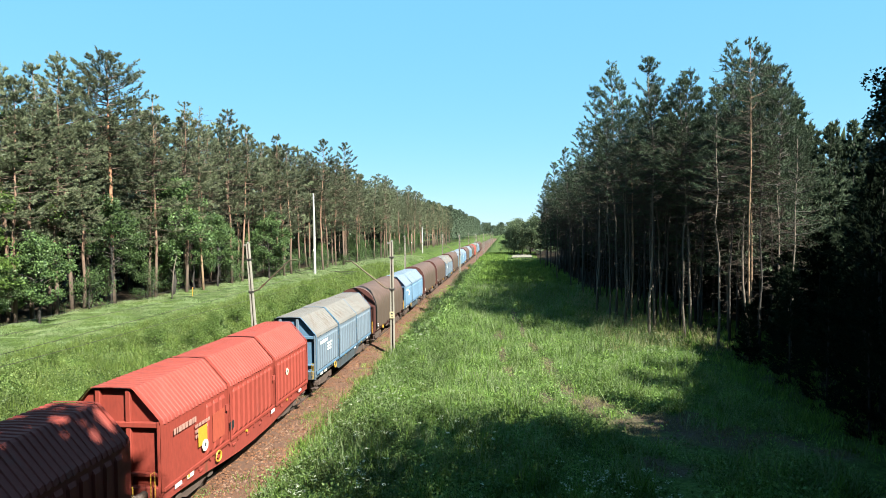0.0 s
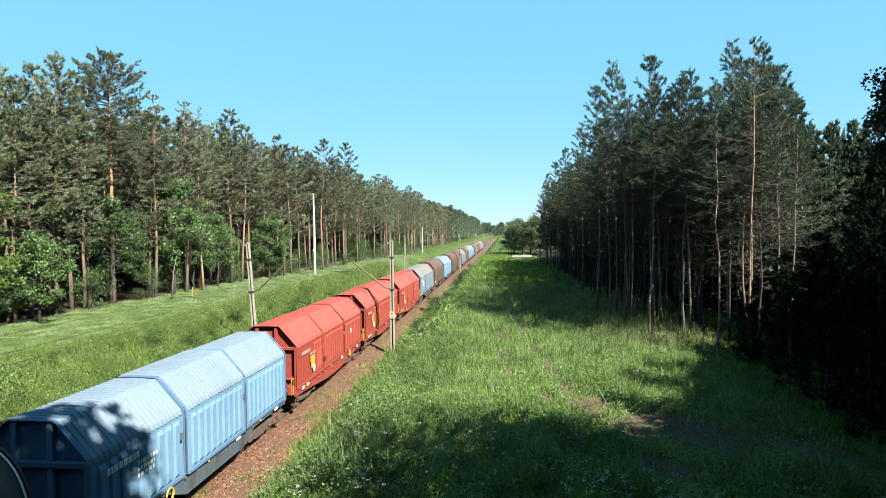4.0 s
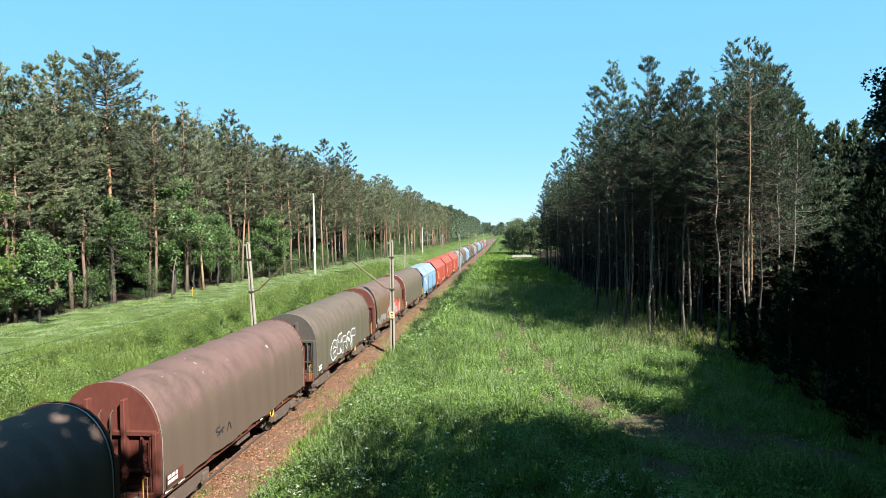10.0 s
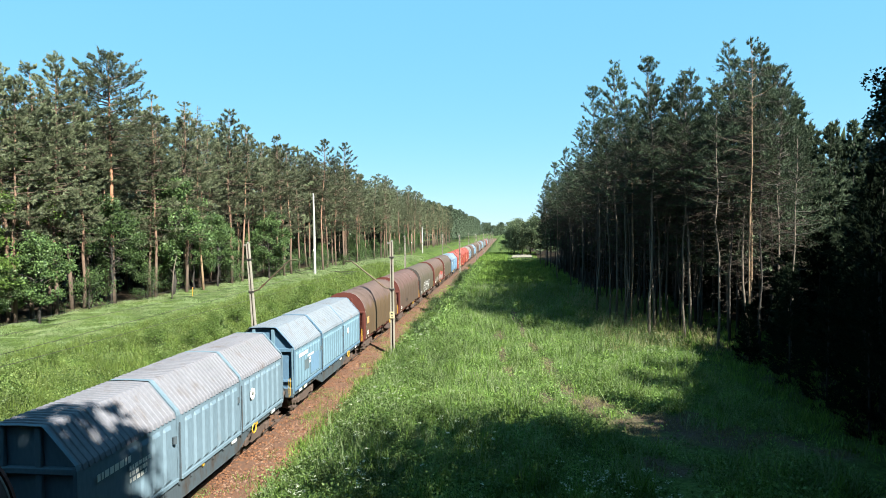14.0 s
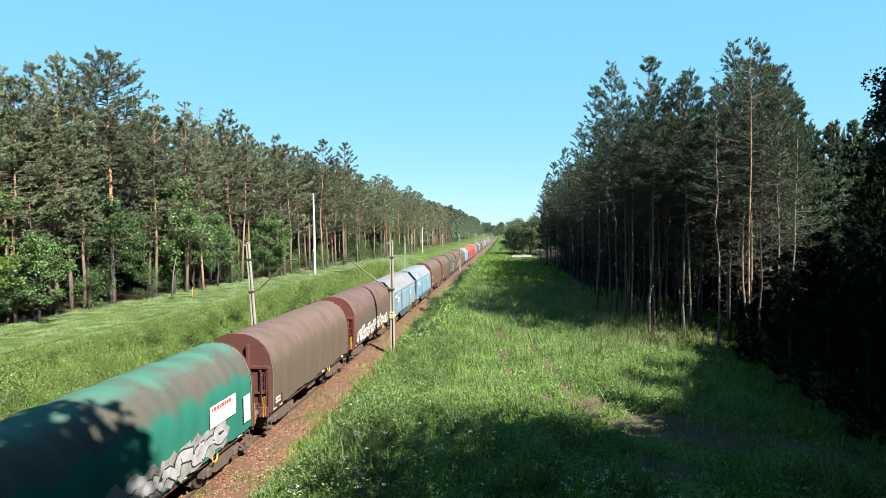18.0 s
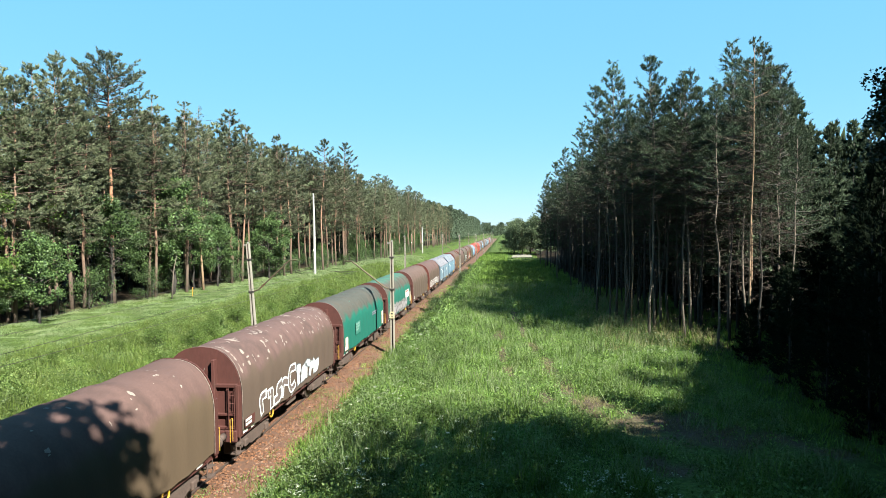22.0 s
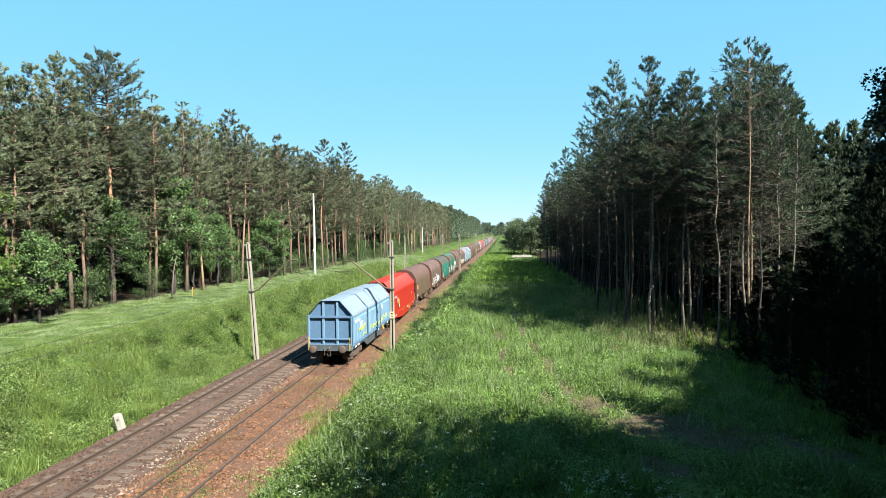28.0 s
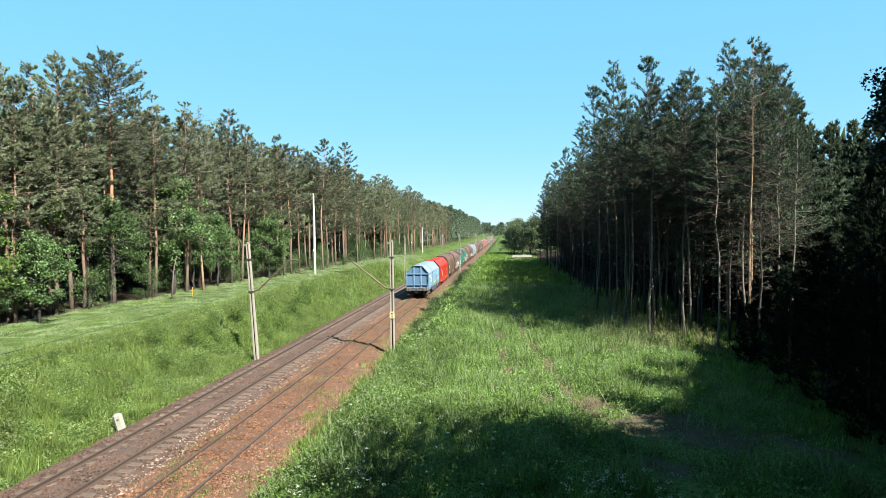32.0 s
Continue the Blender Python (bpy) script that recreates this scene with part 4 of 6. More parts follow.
def hood_wagon(y, paint, frame_paint, under, label, seed, sections=3, pitch=0.17, side_pitch=0.36, roof_paint=None, plain=False, ink=None, raised=0.022, blank=0.0):
    w = thing("hooded_wagon", label, "freight wagon", "wagons of the train", pose(0, y, 0))
    w["seed"] = seed
    chassis(w, under, "deep" if under in (P_RED_DARK, P_RED_NEW) else "short")
    edges = [-HALF + 2 * HALF * i / sections for i in range(sections + 1)]
    for i in range(sections):
        a, b = edges[i] + 0.03, edges[i + 1] - 0.03
        grow = 1.0 + (raised if (sections == 3 and i == 1) else 0.0)
        lift = 1.4 * (grow - 1)
        prof = [(x * grow, z + (lift if z > 2 else 0)) for x, z in HOOD]
        h = part("hood_section", Geo().sweep(prof, [a, b]), paint, w)
        rprof = [(x * grow, z + lift) for x, z in ROOF]
        if plain:
            part("roof_sheet", corrugated([(x * 1.003, z + 0.006) for x, z in rprof], a + 0.06, b - 0.06, 0.13, 0.014), roof_paint or paint, h)
        else:
            part("roof_sheet", corrugated([(x * 1.003, z + 0.006) for x, z in rprof], a + 0.06, b - 0.06, pitch, 0.032), roof_paint or paint, h)
        for s in (-1, 1):
            if plain:
                for k in range(1, 6):
                    yy = a + (b - a) * k / 6
                    part("side_seam", Geo().box(min(s * W_HALF, s * (W_HALF + 0.012)), max(s * W_HALF, s * (W_HALF + 0.012)), yy - 0.02, yy + 0.02, Z_FLOOR + 0.1, Z_EAVE - 0.2), paint, h)
            else:
                c0 = a + 0.2 + (blank if i == 0 else 0.0)
                part("ribbed_side", ribbed_sheet(s, W_HALF * grow, c0, b - 0.2, max(1, int((b - 0.1 - c0) / side_pitch))), paint, h)
            g = Geo()
            x0, x1 = sorted((s * (W_HALF * grow - 0.01), s * (W_HALF * grow + 0.05)))
            g.box(x0, x1, a + 0.05, b - 0.05, Z_FLOOR - 0.03, Z_FLOOR + 0.08, 0.01)
            part("side_rail", g, frame_paint, h)
        for yy in (a, b):
            bandp = [(x * (grow + 0.012), z + 0.035 if z > 2 else z) for x, z in HOOD]
            part("hood_frame", Geo().sweep(bandp, [yy - 0.05, yy + 0.05], [0.0, 0.0]), frame_paint, h)
    for e in (-1, 1):
        inner = [(x * 0.985, z - 0.02) for x, z in HOOD]
        g = Geo().prism(inner, min(e * 5.22, e * 5.27), max(e * 5.22, e * 5.27))
        wall = part("end_wall", g, frame_paint, w)
        for x in (-0.42, 0.42):
            g = Geo()
            g.box(x - 0.07, x + 0.07, min(e * 5.27, e * 5.37), max(e * 5.27, e * 5.37), 1.0, Z_ROOF - 0.04, 0.015)
            part("end_post", g, paint, wall)
        for z, hh in ((Z_EAVE - 0.12, 0.07), (1.55, 0.05), (1.2, 0.06)):
            g = Geo()
            g.box(-W_HALF + 0.03, W_HALF - 0.03, min(e * 5.27, e * 5.40), max(e * 5.27, e * 5.40), z - hh, z + hh, 0.015)
            part("end_beam", g, frame_paint, wall)
        for s in (-1, 1):
            g = Geo()
            g.box(min(s * 1.24, s * 1.33), max(s * 1.24, s * 1.33), min(e * 5.27, e * 5.42), max(e * 5.27, e * 5.42), 1.0, Z_EAVE - 0.02, 0.01)
            part("corner_post", g, paint, wall)
    for k in range(1, sections):
        for s in (-1, 1):
            part("lock", Geo().tube([(s * (W_HALF + 0.06), edges[k] - 0.25, 2.2), (s * (W_HALF + 0.06), edges[k] - 0.25, 2.38)], 0.06, 8), under, w)
            part("locking_rod", Geo().tube([(s * (W_HALF + 0.06), edges[k], 1.15), (s * (W_HALF + 0.06), edges[k], 2.7)], 0.02, 5), under, w)
    for s in (-1, 1):
        x = s * (W_HALF + 0.057)
        text_block(w, x, -3.9 if s > 0 else 2.2, 2.35, 3, 1.1, ink or M_WHITE, lh=0.1)
        text_block(w, x, -4.95 if s > 0 else 4.0, 2.6, 1, 1.3, ink or M_WHITE, "name_bar", lh=0.16)
    return w


def arch(k=9, half=1.37, z_spring=2.35, top=3.98, z0=1.08):
    p = [(half - 0.01, z0), (half, 1.7), (half, z_spring)]
    for i in range(1, k + 1):
        a = math.pi / 2 * i / k
        p.append((half * math.cos(a) ** 0.82, z_spring + (top - z_spring) * math.sin(a) ** 0.95))
    p[-1] = (0.0, top)
    return p + [(-x, z) for x, z in p[-2::-1]]


ARCH = arch()

def tarp_wagon(y, cover, steel, under, label, seed, folds=0.02, hem=None):
    w = thing("tarpaulin_wagon", label, "freight wagon", "wagons of the train", pose(0, y, 0))
    w["seed"] = seed
    chassis(w, under, "")
    rg = np.random.default_rng(seed)
    ys = np.linspace(-5.12, 5.12, 71)
    k = len(ARCH)
    bows = 7
    V = []
    ph = rg.random(8) * 6.28
    slack = rg.uniform(0.012, 0.034, 8)
    for yy in ys:
        u = (yy + 5.12) / 10.24 * bows
        sag = -slack[int(u) % 8] * abs(math.sin(math.pi * (u % 1.0))) ** 0.8
        for j, (x, z) in enumerate(ARCH):
            s = j / (k - 1)
            up = math.sin(math.pi * s)
            fold = folds * (math.sin(yy * 3.1 + ph[0] + 5 * s) * math.sin(yy * 1.3 + ph[1]) + 0.6 * math.sin(yy * 7.3 + ph[2] + 2.0 * math.sin(9 * s + ph[3])))
            pucker = 0.022 * math.exp(-((s if s < 0.5 else 1 - s) - 0.26) ** 2 / 0.006) * math.sin(yy * 11.0 + ph[5] + 14 * s)
            bulge = sag * (0.35 + up) + pucker + fold * (0.4 + 0.6 * (1 - up))
            d = Vector((x, z - 2.2)).normalized()
            V.append((x + d.x * bulge, yy, z + d.y * bulge + (0.03 * math.sin(yy * 2.2 + ph[4]) if j in (0, k - 1) else 0)))
    SKIN[w.name] = np.array(V).reshape(71, k, 3)
    g = Geo()
    g.v = V
    g.f = [(i * k + j, i * k + j + 1, (i + 1) * k + j + 1, (i + 1) * k + j) for i in range(len(ys) - 1) for j in range(k - 1)]
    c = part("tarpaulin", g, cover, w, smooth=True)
    for b in range(1, 7):
        g = Geo()
        rows = SKIN[w.name][b * 10 - 1:b * 10 + 2]
        out = [(p[0] * 1.0015, rows[1][j][1] + d, (p[2] - 2.2) * 1.0015 + 2.2) for d in (-0.007, 0.007) for j, p in enumerate(rows[1])]
        g.add(out, [(j, j + 1, k + j + 1, k + j) for j in range(k - 1)])
        part("bow_seam", g, cover, c)
    for e in (-1, 1):
        prof = [(x * 1.012, z + 0.012) for x, z in ARCH]
        part("hem", Geo().sweep(prof, [e * 5.1 - 0.022, e * 5.1 + 0.022]), hem or M_HEM, c, "pale worn edge band of the tarpaulin")
        y0 = e * 5.16
        outline = [(x * 1.015, z + 0.02) for x, z in ARCH]
        wall = part("end_wall", Geo().prism(outline, min(y0, y0 + e * 0.06), max(y0, y0 + e * 0.06)), steel, w)
        for x in (-0.5, 0.5):
            g = Geo()
            g.box(x - 0.06, x + 0.06, min(y0, y0 + e * 0.24), max(y0, y0 + e * 0.24), 1.0, 3.6, 0.015)
            part("end_post", g, steel, wall)
        for z, hh in ((2.72, 0.06), (1.75, 0.04), (1.3, 0.05)):
            g = Geo()
            g.box(-1.31, 1.31, min(y0, y0 + e * 0.17), max(y0, y0 + e * 0.17), z - hh, z + hh, 0.012)
            part("end_beam", g, steel, wall)
        for s in (-1, 1):
            g = Geo()
            g.box(min(s * 1.25, s * 1.37), max(s * 1.25, s * 1.37), min(y0, y0 + e * 0.2), max(y0, y0 + e * 0.2), 1.0, 2.74, 0.012)
            part("corner_post", g, steel, wall)
            g = Geo()
            g.box(min(s * 0.9, s * 0.98), max(s * 0.9, s * 0.98), min(y0, y0 + e * 0.14), max(y0, y0 + e * 0.14), 1.3, 2.7, 0.012)
            part("stiffener", g, steel, wall)
        g = Geo()
        for x in (1.02, 1.22):
            g.tube([(x, y0 + e * 0.2, 1.15), (x, y0 + e * 0.2, 2.65)], 0.016, 5)
        for q in range(5):
            g.tube([(1.02, y0 + e * 0.2, 1.3 + 0.28 * q), (1.22, y0 + e * 0.2, 1.3 + 0.28 * q)], 0.014, 5)
        part("ladder", g, steel, wall)
        g = Geo()
        for x in (-0.16, 0.16):
            g.tube([(x, y0 + e * 0.1, 2.0), (x, y0 + e * 0.2, 2.1), (x, y0 + e * 0.2, 3.2), (x, y0 + e * 0.1, 3.3)], 0.02, 5)
        part("locking_bar", g, M_UNDER, wall)
    for s in (-1, 1):
        x = s * 1.39
        plate(w, "number_panel", x, -5.0 if s > 0 else 4.1, -4.2 if s > 0 else 4.9, 1.18, 1.5, steel)
        text_block(w, x + s * 0.012, -4.95 if s > 0 else 4.15, 1.47, 2, 0.7, M_WHITE, lh=0.09)
    return w


def paint(name, base, rust=(0.16, 0.07, 0.04), amount=0.18, rough=0.55, streak=True):
    return material(name, base, rough + 0.12, spec=0.22, vary=0.2, scale=0.8, fine=14, bump=0.12, dirt=rust, dirt_amount=amount, dirt_scale=1.6, stretch=(1, 1, 0.35) if streak else (1, 1, 1))


def canvas(name, base, dirt, amount=0.45, side=None, crest=None):
    """Weathered tarpaulin; side: flank colour, less bleached; brown tops carry mauve sky sheen."""
    m = material(name, base, 0.8, spec=0.2, vary=0.2, scale=0.7, fine=25, bump=0.25, dirt=dirt, dirt_amount=amount, dirt_scale=0.8, stretch=(1, 0.8, 0.3))
    if side:
        nt, n = m.node_tree, m.node_tree.nodes
        b = n["Principled BSDF"]
        old = b.inputs["Base Color"].links[0].from_socket
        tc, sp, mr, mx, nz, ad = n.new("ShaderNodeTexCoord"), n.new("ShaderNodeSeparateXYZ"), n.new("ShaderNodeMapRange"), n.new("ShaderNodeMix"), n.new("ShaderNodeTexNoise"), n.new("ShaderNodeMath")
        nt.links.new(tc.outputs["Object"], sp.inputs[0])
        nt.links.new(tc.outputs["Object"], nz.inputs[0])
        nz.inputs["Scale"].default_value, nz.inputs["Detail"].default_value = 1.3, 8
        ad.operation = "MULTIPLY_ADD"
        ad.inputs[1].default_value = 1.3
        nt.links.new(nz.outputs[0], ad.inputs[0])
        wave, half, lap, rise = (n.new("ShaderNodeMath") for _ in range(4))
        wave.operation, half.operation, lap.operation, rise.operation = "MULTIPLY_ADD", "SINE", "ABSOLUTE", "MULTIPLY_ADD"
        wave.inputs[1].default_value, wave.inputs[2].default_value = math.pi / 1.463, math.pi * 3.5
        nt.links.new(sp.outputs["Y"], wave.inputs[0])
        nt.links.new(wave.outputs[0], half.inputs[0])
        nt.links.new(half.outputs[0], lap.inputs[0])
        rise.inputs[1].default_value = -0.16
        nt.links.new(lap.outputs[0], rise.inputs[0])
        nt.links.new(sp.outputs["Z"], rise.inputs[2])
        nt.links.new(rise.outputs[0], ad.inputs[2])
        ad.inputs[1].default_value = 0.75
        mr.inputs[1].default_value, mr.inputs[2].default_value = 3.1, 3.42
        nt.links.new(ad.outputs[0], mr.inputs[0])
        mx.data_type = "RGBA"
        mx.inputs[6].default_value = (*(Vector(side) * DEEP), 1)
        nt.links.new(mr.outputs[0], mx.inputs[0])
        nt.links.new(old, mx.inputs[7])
        out = mx.outputs[2]
        if crest:
            m2, x2 = n.new("ShaderNodeMapRange"), n.new("ShaderNodeMix")
            m2.inputs[1].default_value, m2.inputs[2].default_value = 3.92, 4.3
            nt.links.new(ad.outputs[0], m2.inputs[0])
            x2.data_type = "RGBA"
            nt.links.new(m2.outputs[0], x2.inputs[0])
            nt.links.new(out, x2.inputs[6])
            x2.inputs[7].default_value = (*(Vector(crest) * DEEP), 1)
            out = x2.outputs[2]
        nt.links.new(out, b.inputs["Base Color"])
    return m


M_HEM = material("worn_pale_hem", (0.30, 0.225, 0.19), 0.8, vary=0.45, scale=3, fine=9, bump=0.1, dirt=(0.12, 0.085, 0.07), dirt_amount=0.55, dirt_scale=3)
P_RED = paint("faded_red_paint", (0.31, 0.052, 0.035), (0.2, 0.045, 0.035), 0.3)
P_RED_ROOF = paint("dusty_red_paint", (0.34, 0.066, 0.05), (0.27, 0.085, 0.07), 0.35)
P_RED_DARK = paint("dark_red_paint", (0.30, 0.055, 0.04), amount=0.3)
P_RED_NEW = paint("bright_red_paint", (0.40, 0.022, 0.011), (0.31, 0.03, 0.02), 0.12, 0.45)
P_BLUE = paint("light_blue_paint", (0.165, 0.265, 0.345), (0.125, 0.17, 0.215), 0.25)
P_BLUE_ROOF = paint("bleached_blue_paint", (0.205, 0.232, 0.28), (0.16, 0.148, 0.155), 0.4)
P_BLUE_DARK = paint("blue_frame_paint", (0.115, 0.205, 0.315), (0.09, 0.09, 0.1), 0.3)
P_BLUE_SKY = paint("sky_blue_paint", (0.165, 0.28, 0.42), (0.15, 0.22, 0.30), 0.18)
P_BLUE_SKY_ROOF = paint("pale_sky_blue_paint", (0.20, 0.255, 0.33), (0.165, 0.175, 0.21), 0.3)
P_BLUE_DEEP = paint("deeper_blue_paint", (0.105, 0.185, 0.31), (0.07, 0.11, 0.18), 0.2)
P_GREYBLUE = paint("grey_blue_paint", (0.17, 0.215, 0.27), (0.2, 0.17, 0.15), 0.3)
P_GREY_ROOF = paint("soiled_grey_paint", (0.21, 0.195, 0.185), (0.16, 0.12, 0.10), 0.45)
P_PALE = paint("bleached_grey_blue_paint", (0.175, 0.245, 0.31), (0.16, 0.19, 0.225), 0.28)
P_PALE_ROOF = paint("bleached_mauve_grey_paint", (0.215, 0.21, 0.245), (0.16, 0.138, 0.145), 0.42)
P_UNDER_BLUE = paint("grimy_blue_underframe", (0.081, 0.104, 0.126), (0.067, 0.048, 0.037), 0.5)
P_OXIDE = paint("red_oxide_paint", (0.133, 0.037, 0.028), (0.096, 0.044, 0.033), 0.35)
P_OXIDE_DARK = paint("dark_oxide_paint", (0.104, 0.037, 0.031), (0.074, 0.041, 0.033), 0.4)
P_END_GREY = paint("grimy_grey_paint", (0.085, 0.072, 0.066), (0.075, 0.045, 0.036), 0.4)
# mauve tops of the brown covers: reflected sky mixed into the colour
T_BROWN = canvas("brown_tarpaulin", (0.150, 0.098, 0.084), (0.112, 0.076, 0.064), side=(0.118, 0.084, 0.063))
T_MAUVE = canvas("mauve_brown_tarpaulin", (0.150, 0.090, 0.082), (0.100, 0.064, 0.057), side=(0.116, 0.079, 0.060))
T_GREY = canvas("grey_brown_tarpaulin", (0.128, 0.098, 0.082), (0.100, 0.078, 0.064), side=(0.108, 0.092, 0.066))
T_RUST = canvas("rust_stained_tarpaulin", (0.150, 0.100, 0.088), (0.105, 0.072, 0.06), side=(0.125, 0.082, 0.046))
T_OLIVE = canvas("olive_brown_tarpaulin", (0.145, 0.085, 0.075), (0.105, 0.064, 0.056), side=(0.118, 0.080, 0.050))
T_GREEN = canvas("bleached_green_tarpaulin", (0.086, 0.086, 0.076), (0.10, 0.088, 0.074), 0.45, side=(0.015, 0.148, 0.107))
T_GREEN_WORN = canvas("worn_green_tarpaulin", (0.089, 0.089, 0.074), (0.104, 0.081, 0.070), 0.5, side=(0.022, 0.148, 0.107), crest=(0.067, 0.185, 0.141))

# ---- the train, from its last wagon forwards ----
SPEED, Y_LAST = 8.90, -209.6      # metres a second; centre of the last wagon at the start
def wagon_y(i):
    return Y_LAST + L_WAGON * i


train = []
def hood(i, kind, label, **more):
    sets = {"red": (P_RED, P_RED, P_RED_DARK, P_RED_ROOF), "new": (P_RED_NEW, P_RED_NEW, P_RED_NEW, P_RED_NEW), "blue": (P_BLUE, P_BLUE_DARK, P_UNDER_BLUE, P_BLUE_ROOF),
            "sky": (P_BLUE_SKY, P_BLUE_DEEP, P_UNDER_BLUE, P_BLUE_SKY_ROOF), "pale": (P_PALE, P_PALE, P_UNDER_BLUE, P_PALE_ROOF), "grey": (P_GREYBLUE, P_BLUE_DARK, P_UNDER_BLUE, P_GREY_ROOF)}
    p, f, u, r = sets[kind]
    w = hood_wagon(wagon_y(i), p, f, u, label, i, roof_paint=r, **more)
    train.append(w)
    return w


def tarp(i, cover, steel, label, **more):
    w = tarp_wagon(wagon_y(i), cover, steel, P_OXIDE_DARK if steel is P_OXIDE_DARK else P_OXIDE, label, i, **more)
    train.append(w)
    return w


w = hood(0, "sky", "last wagon, sky-blue telescopic hood wagon with yellow-green graffiti")
graffiti(w, 1.405, -4.1, -2.5, 1.75, 2.15, M_LIME_GRAF, M_LIME_GRAF, 3, 3, weight=0.3, rim=0.03)
graffiti(w, 1.405, -3.3, -2.2, 1.3, 1.65, None, M_LIME_GRAF, 5, 4, weight=0.4)
graffiti(w, 1.435, -1.5, 1.6, 1.3, 1.85, None, M_LIME_GRAF, 4, 7, weight=0.42)
graffiti(w, 1.405, 1.95, 4.2, 1.35, 1.95, None, M_LIME_GRAF, 9, 5, weight=0.5)
disc(w, 1.402, 2.4, 2.45, 0.16, M_WHITE)
w = hood(1, "new", "bright red hooded coil wagon in fresh paint", sections=1, plain=True, ink=material("pale_red_lettering", (0.55, 0.42, 0.38), 0.6, bump=0))
for yy in (-4.2, -3.1, -1.2, 0.4, 2.2, 3.9):
    disc(w, 1.352, yy, 1.0, 0.07, M_YELLOW)
disc(w, 1.402, 3.3, 2.1, 0.13, M_BEIGE)
plate(w, "panel", 1.398, -3.2, -2.8, 1.75, 2.2, M_YELLOW, "yellow warning panel")
disc(w, 1.412, -2.95, 1.65, 0.14, M_WHITE)
w = tarp(2, T_OLIVE, P_OXIDE_DARK, "brown tarpaulin wagon with dark oxide end walls", folds=0.018)
plate(w, "panel", 1.400, -4.95, -4.35, 1.95, 2.35, M_ORANGE, "small ochre panel")
w = tarp(3, T_MAUVE, P_OXIDE_DARK, "mauve-brown tarpaulin wagon with flaked patches and white graffiti")
graffiti(w, 0.006, -3.7, -0.3, 1.2, 2.35, material("grey_brown_spray", (0.15, 0.11, 0.10), 0.7, bump=0), M_WHITE_GRAF, 8, 5, weight=0.34, rim=0.075)
graffiti(w, 0.006, -0.2, 2.6, 1.25, 2.2, M_WHITE_GRAF, material("slate_spray", (0.12, 0.13, 0.15), 0.7, bump=0), 13, 5, weight=0.5, rim=0.05)
M_FLAKE = material("bare_pale_canvas", (0.33, 0.255, 0.225), 0.8, vary=0.35, scale=6, bump=0)
flakes(w, 105, 4, 0.085, M_FLAKE, 4.5, 12)
flakes(w, 6, 5, 0.2, M_FLAKE, 9, 13)
flakes(train[2], 26, 6, 0.045, M_FLAKE, 5.5, 11)
flakes(train[2], 3, 9, 0.12, M_FLAKE, 6, 9)
w = tarp(4, T_GREEN, P_OXIDE_DARK, "green tarpaulin wagon with a bleached grey top")
flakes(w, 20, 8, 0.06, material("bleached_green", (0.10, 0.26, 0.20), 0.8, bump=0), 6, 13, "bleached patch on the tarpaulin")
text_block(w, 1.425, -2.6, 2.4, 3, 0.9, material("faded_lettering", (0.22, 0.40, 0.34), 0.7, bump=0))
plate(w, "panel", 1.413, 4.35, 4.85, 1.25, 2.15, M_BEIGE, "cream lettered panel")
plate(w, "panel", 1.413, -4.9, -4.35, 1.25, 1.95, M_BEIGE, "torn cream panel")
plate(w, "panel", 1.413, -2.7, -1.6, 1.75, 2.45, material("teal_panel", (0.045, 0.20, 0.155), 0.6, bump=0.05), "pale green lettered panel")
text_block(w, 1.405, 1.5, 2.5, 2, 1.7, material("dull_bars", (0.24, 0.24, 0.30), 0.7, vary=0.4, scale=5, bump=0), "sponsor_bar", 0.09)
w = tarp(5, T_GREEN_WORN, P_OXIDE_DARK, "worn green tarpaulin wagon covered in graffiti")
graffiti(w, 0.006, -2.9, 3.3, 1.12, 1.95, material("mixed_spray", (0.40, 0.36, 0.38), 0.6, vary=0.5, scale=3, bump=0, dirt=(0.2, 0.15, 0.14), dirt_amount=0.35, dirt_scale=4), M_BLACK, 21, 9, weight=0.42, rim=0.045, back=material("grey_spray_ground", (0.27, 0.25, 0.25), 0.7, vary=0.4, scale=3, bump=0, dirt=(0.16, 0.11, 0.09), dirt_amount=0.5, dirt_scale=2))
plate(w, "panel", 1.417, 2.2, 3.9, 1.95, 2.6, M_WHITE, "white poster panel")
text_block(w, 1.429, 2.3, 2.55, 1, 1.5, M_RED_GRAF, "lettering", 0.12)
plate(w, "panel", 1.417, -4.8, -3.6, 1.45, 2.3, material("pale_teal_panel", (0.30, 0.50, 0.45), 0.6, bump=0.05), "pale green panel with white lines")
text_block(w, 1.429, -4.7, 2.2, 4, 0.9, M_WHITE)
plate(w, "panel", 1.417, 4.4, 4.9, 1.4, 2.3, M_BEIGE)
w = tarp(6, T_BROWN, P_OXIDE_DARK, "plain brown tarpaulin wagon with dark oxide ends", folds=0.015)
w = tarp(7, T_MAUVE, P_OXIDE, "mauve tarpaulin wagon with a white graffito along its side")
graffiti(w, 0.006, -4.4, 4.2, 1.12, 2.0, material("dull_spray", (0.32, 0.26, 0.24), 0.7, vary=0.3, bump=0), M_WHITE_GRAF, 31, 11, weight=0.4, rim=0.06)
w = hood(8, "pale", "pale blue hood wagon with a soiled bleached roof", raised=0.01, side_pitch=0.42, blank=1.2)
disc(w, 1.402, 2.6, 2.2, 0.2, M_WHITE)
w = hood(9, "blue", "light blue telescopic hood wagon with three hood sections")
plate(w, "panel", 1.399, -4.3, -3.7, 1.75, 2.2, material("slate_panel", (0.13, 0.17, 0.20), 0.6, bump=0.05), "dark repainted panel")
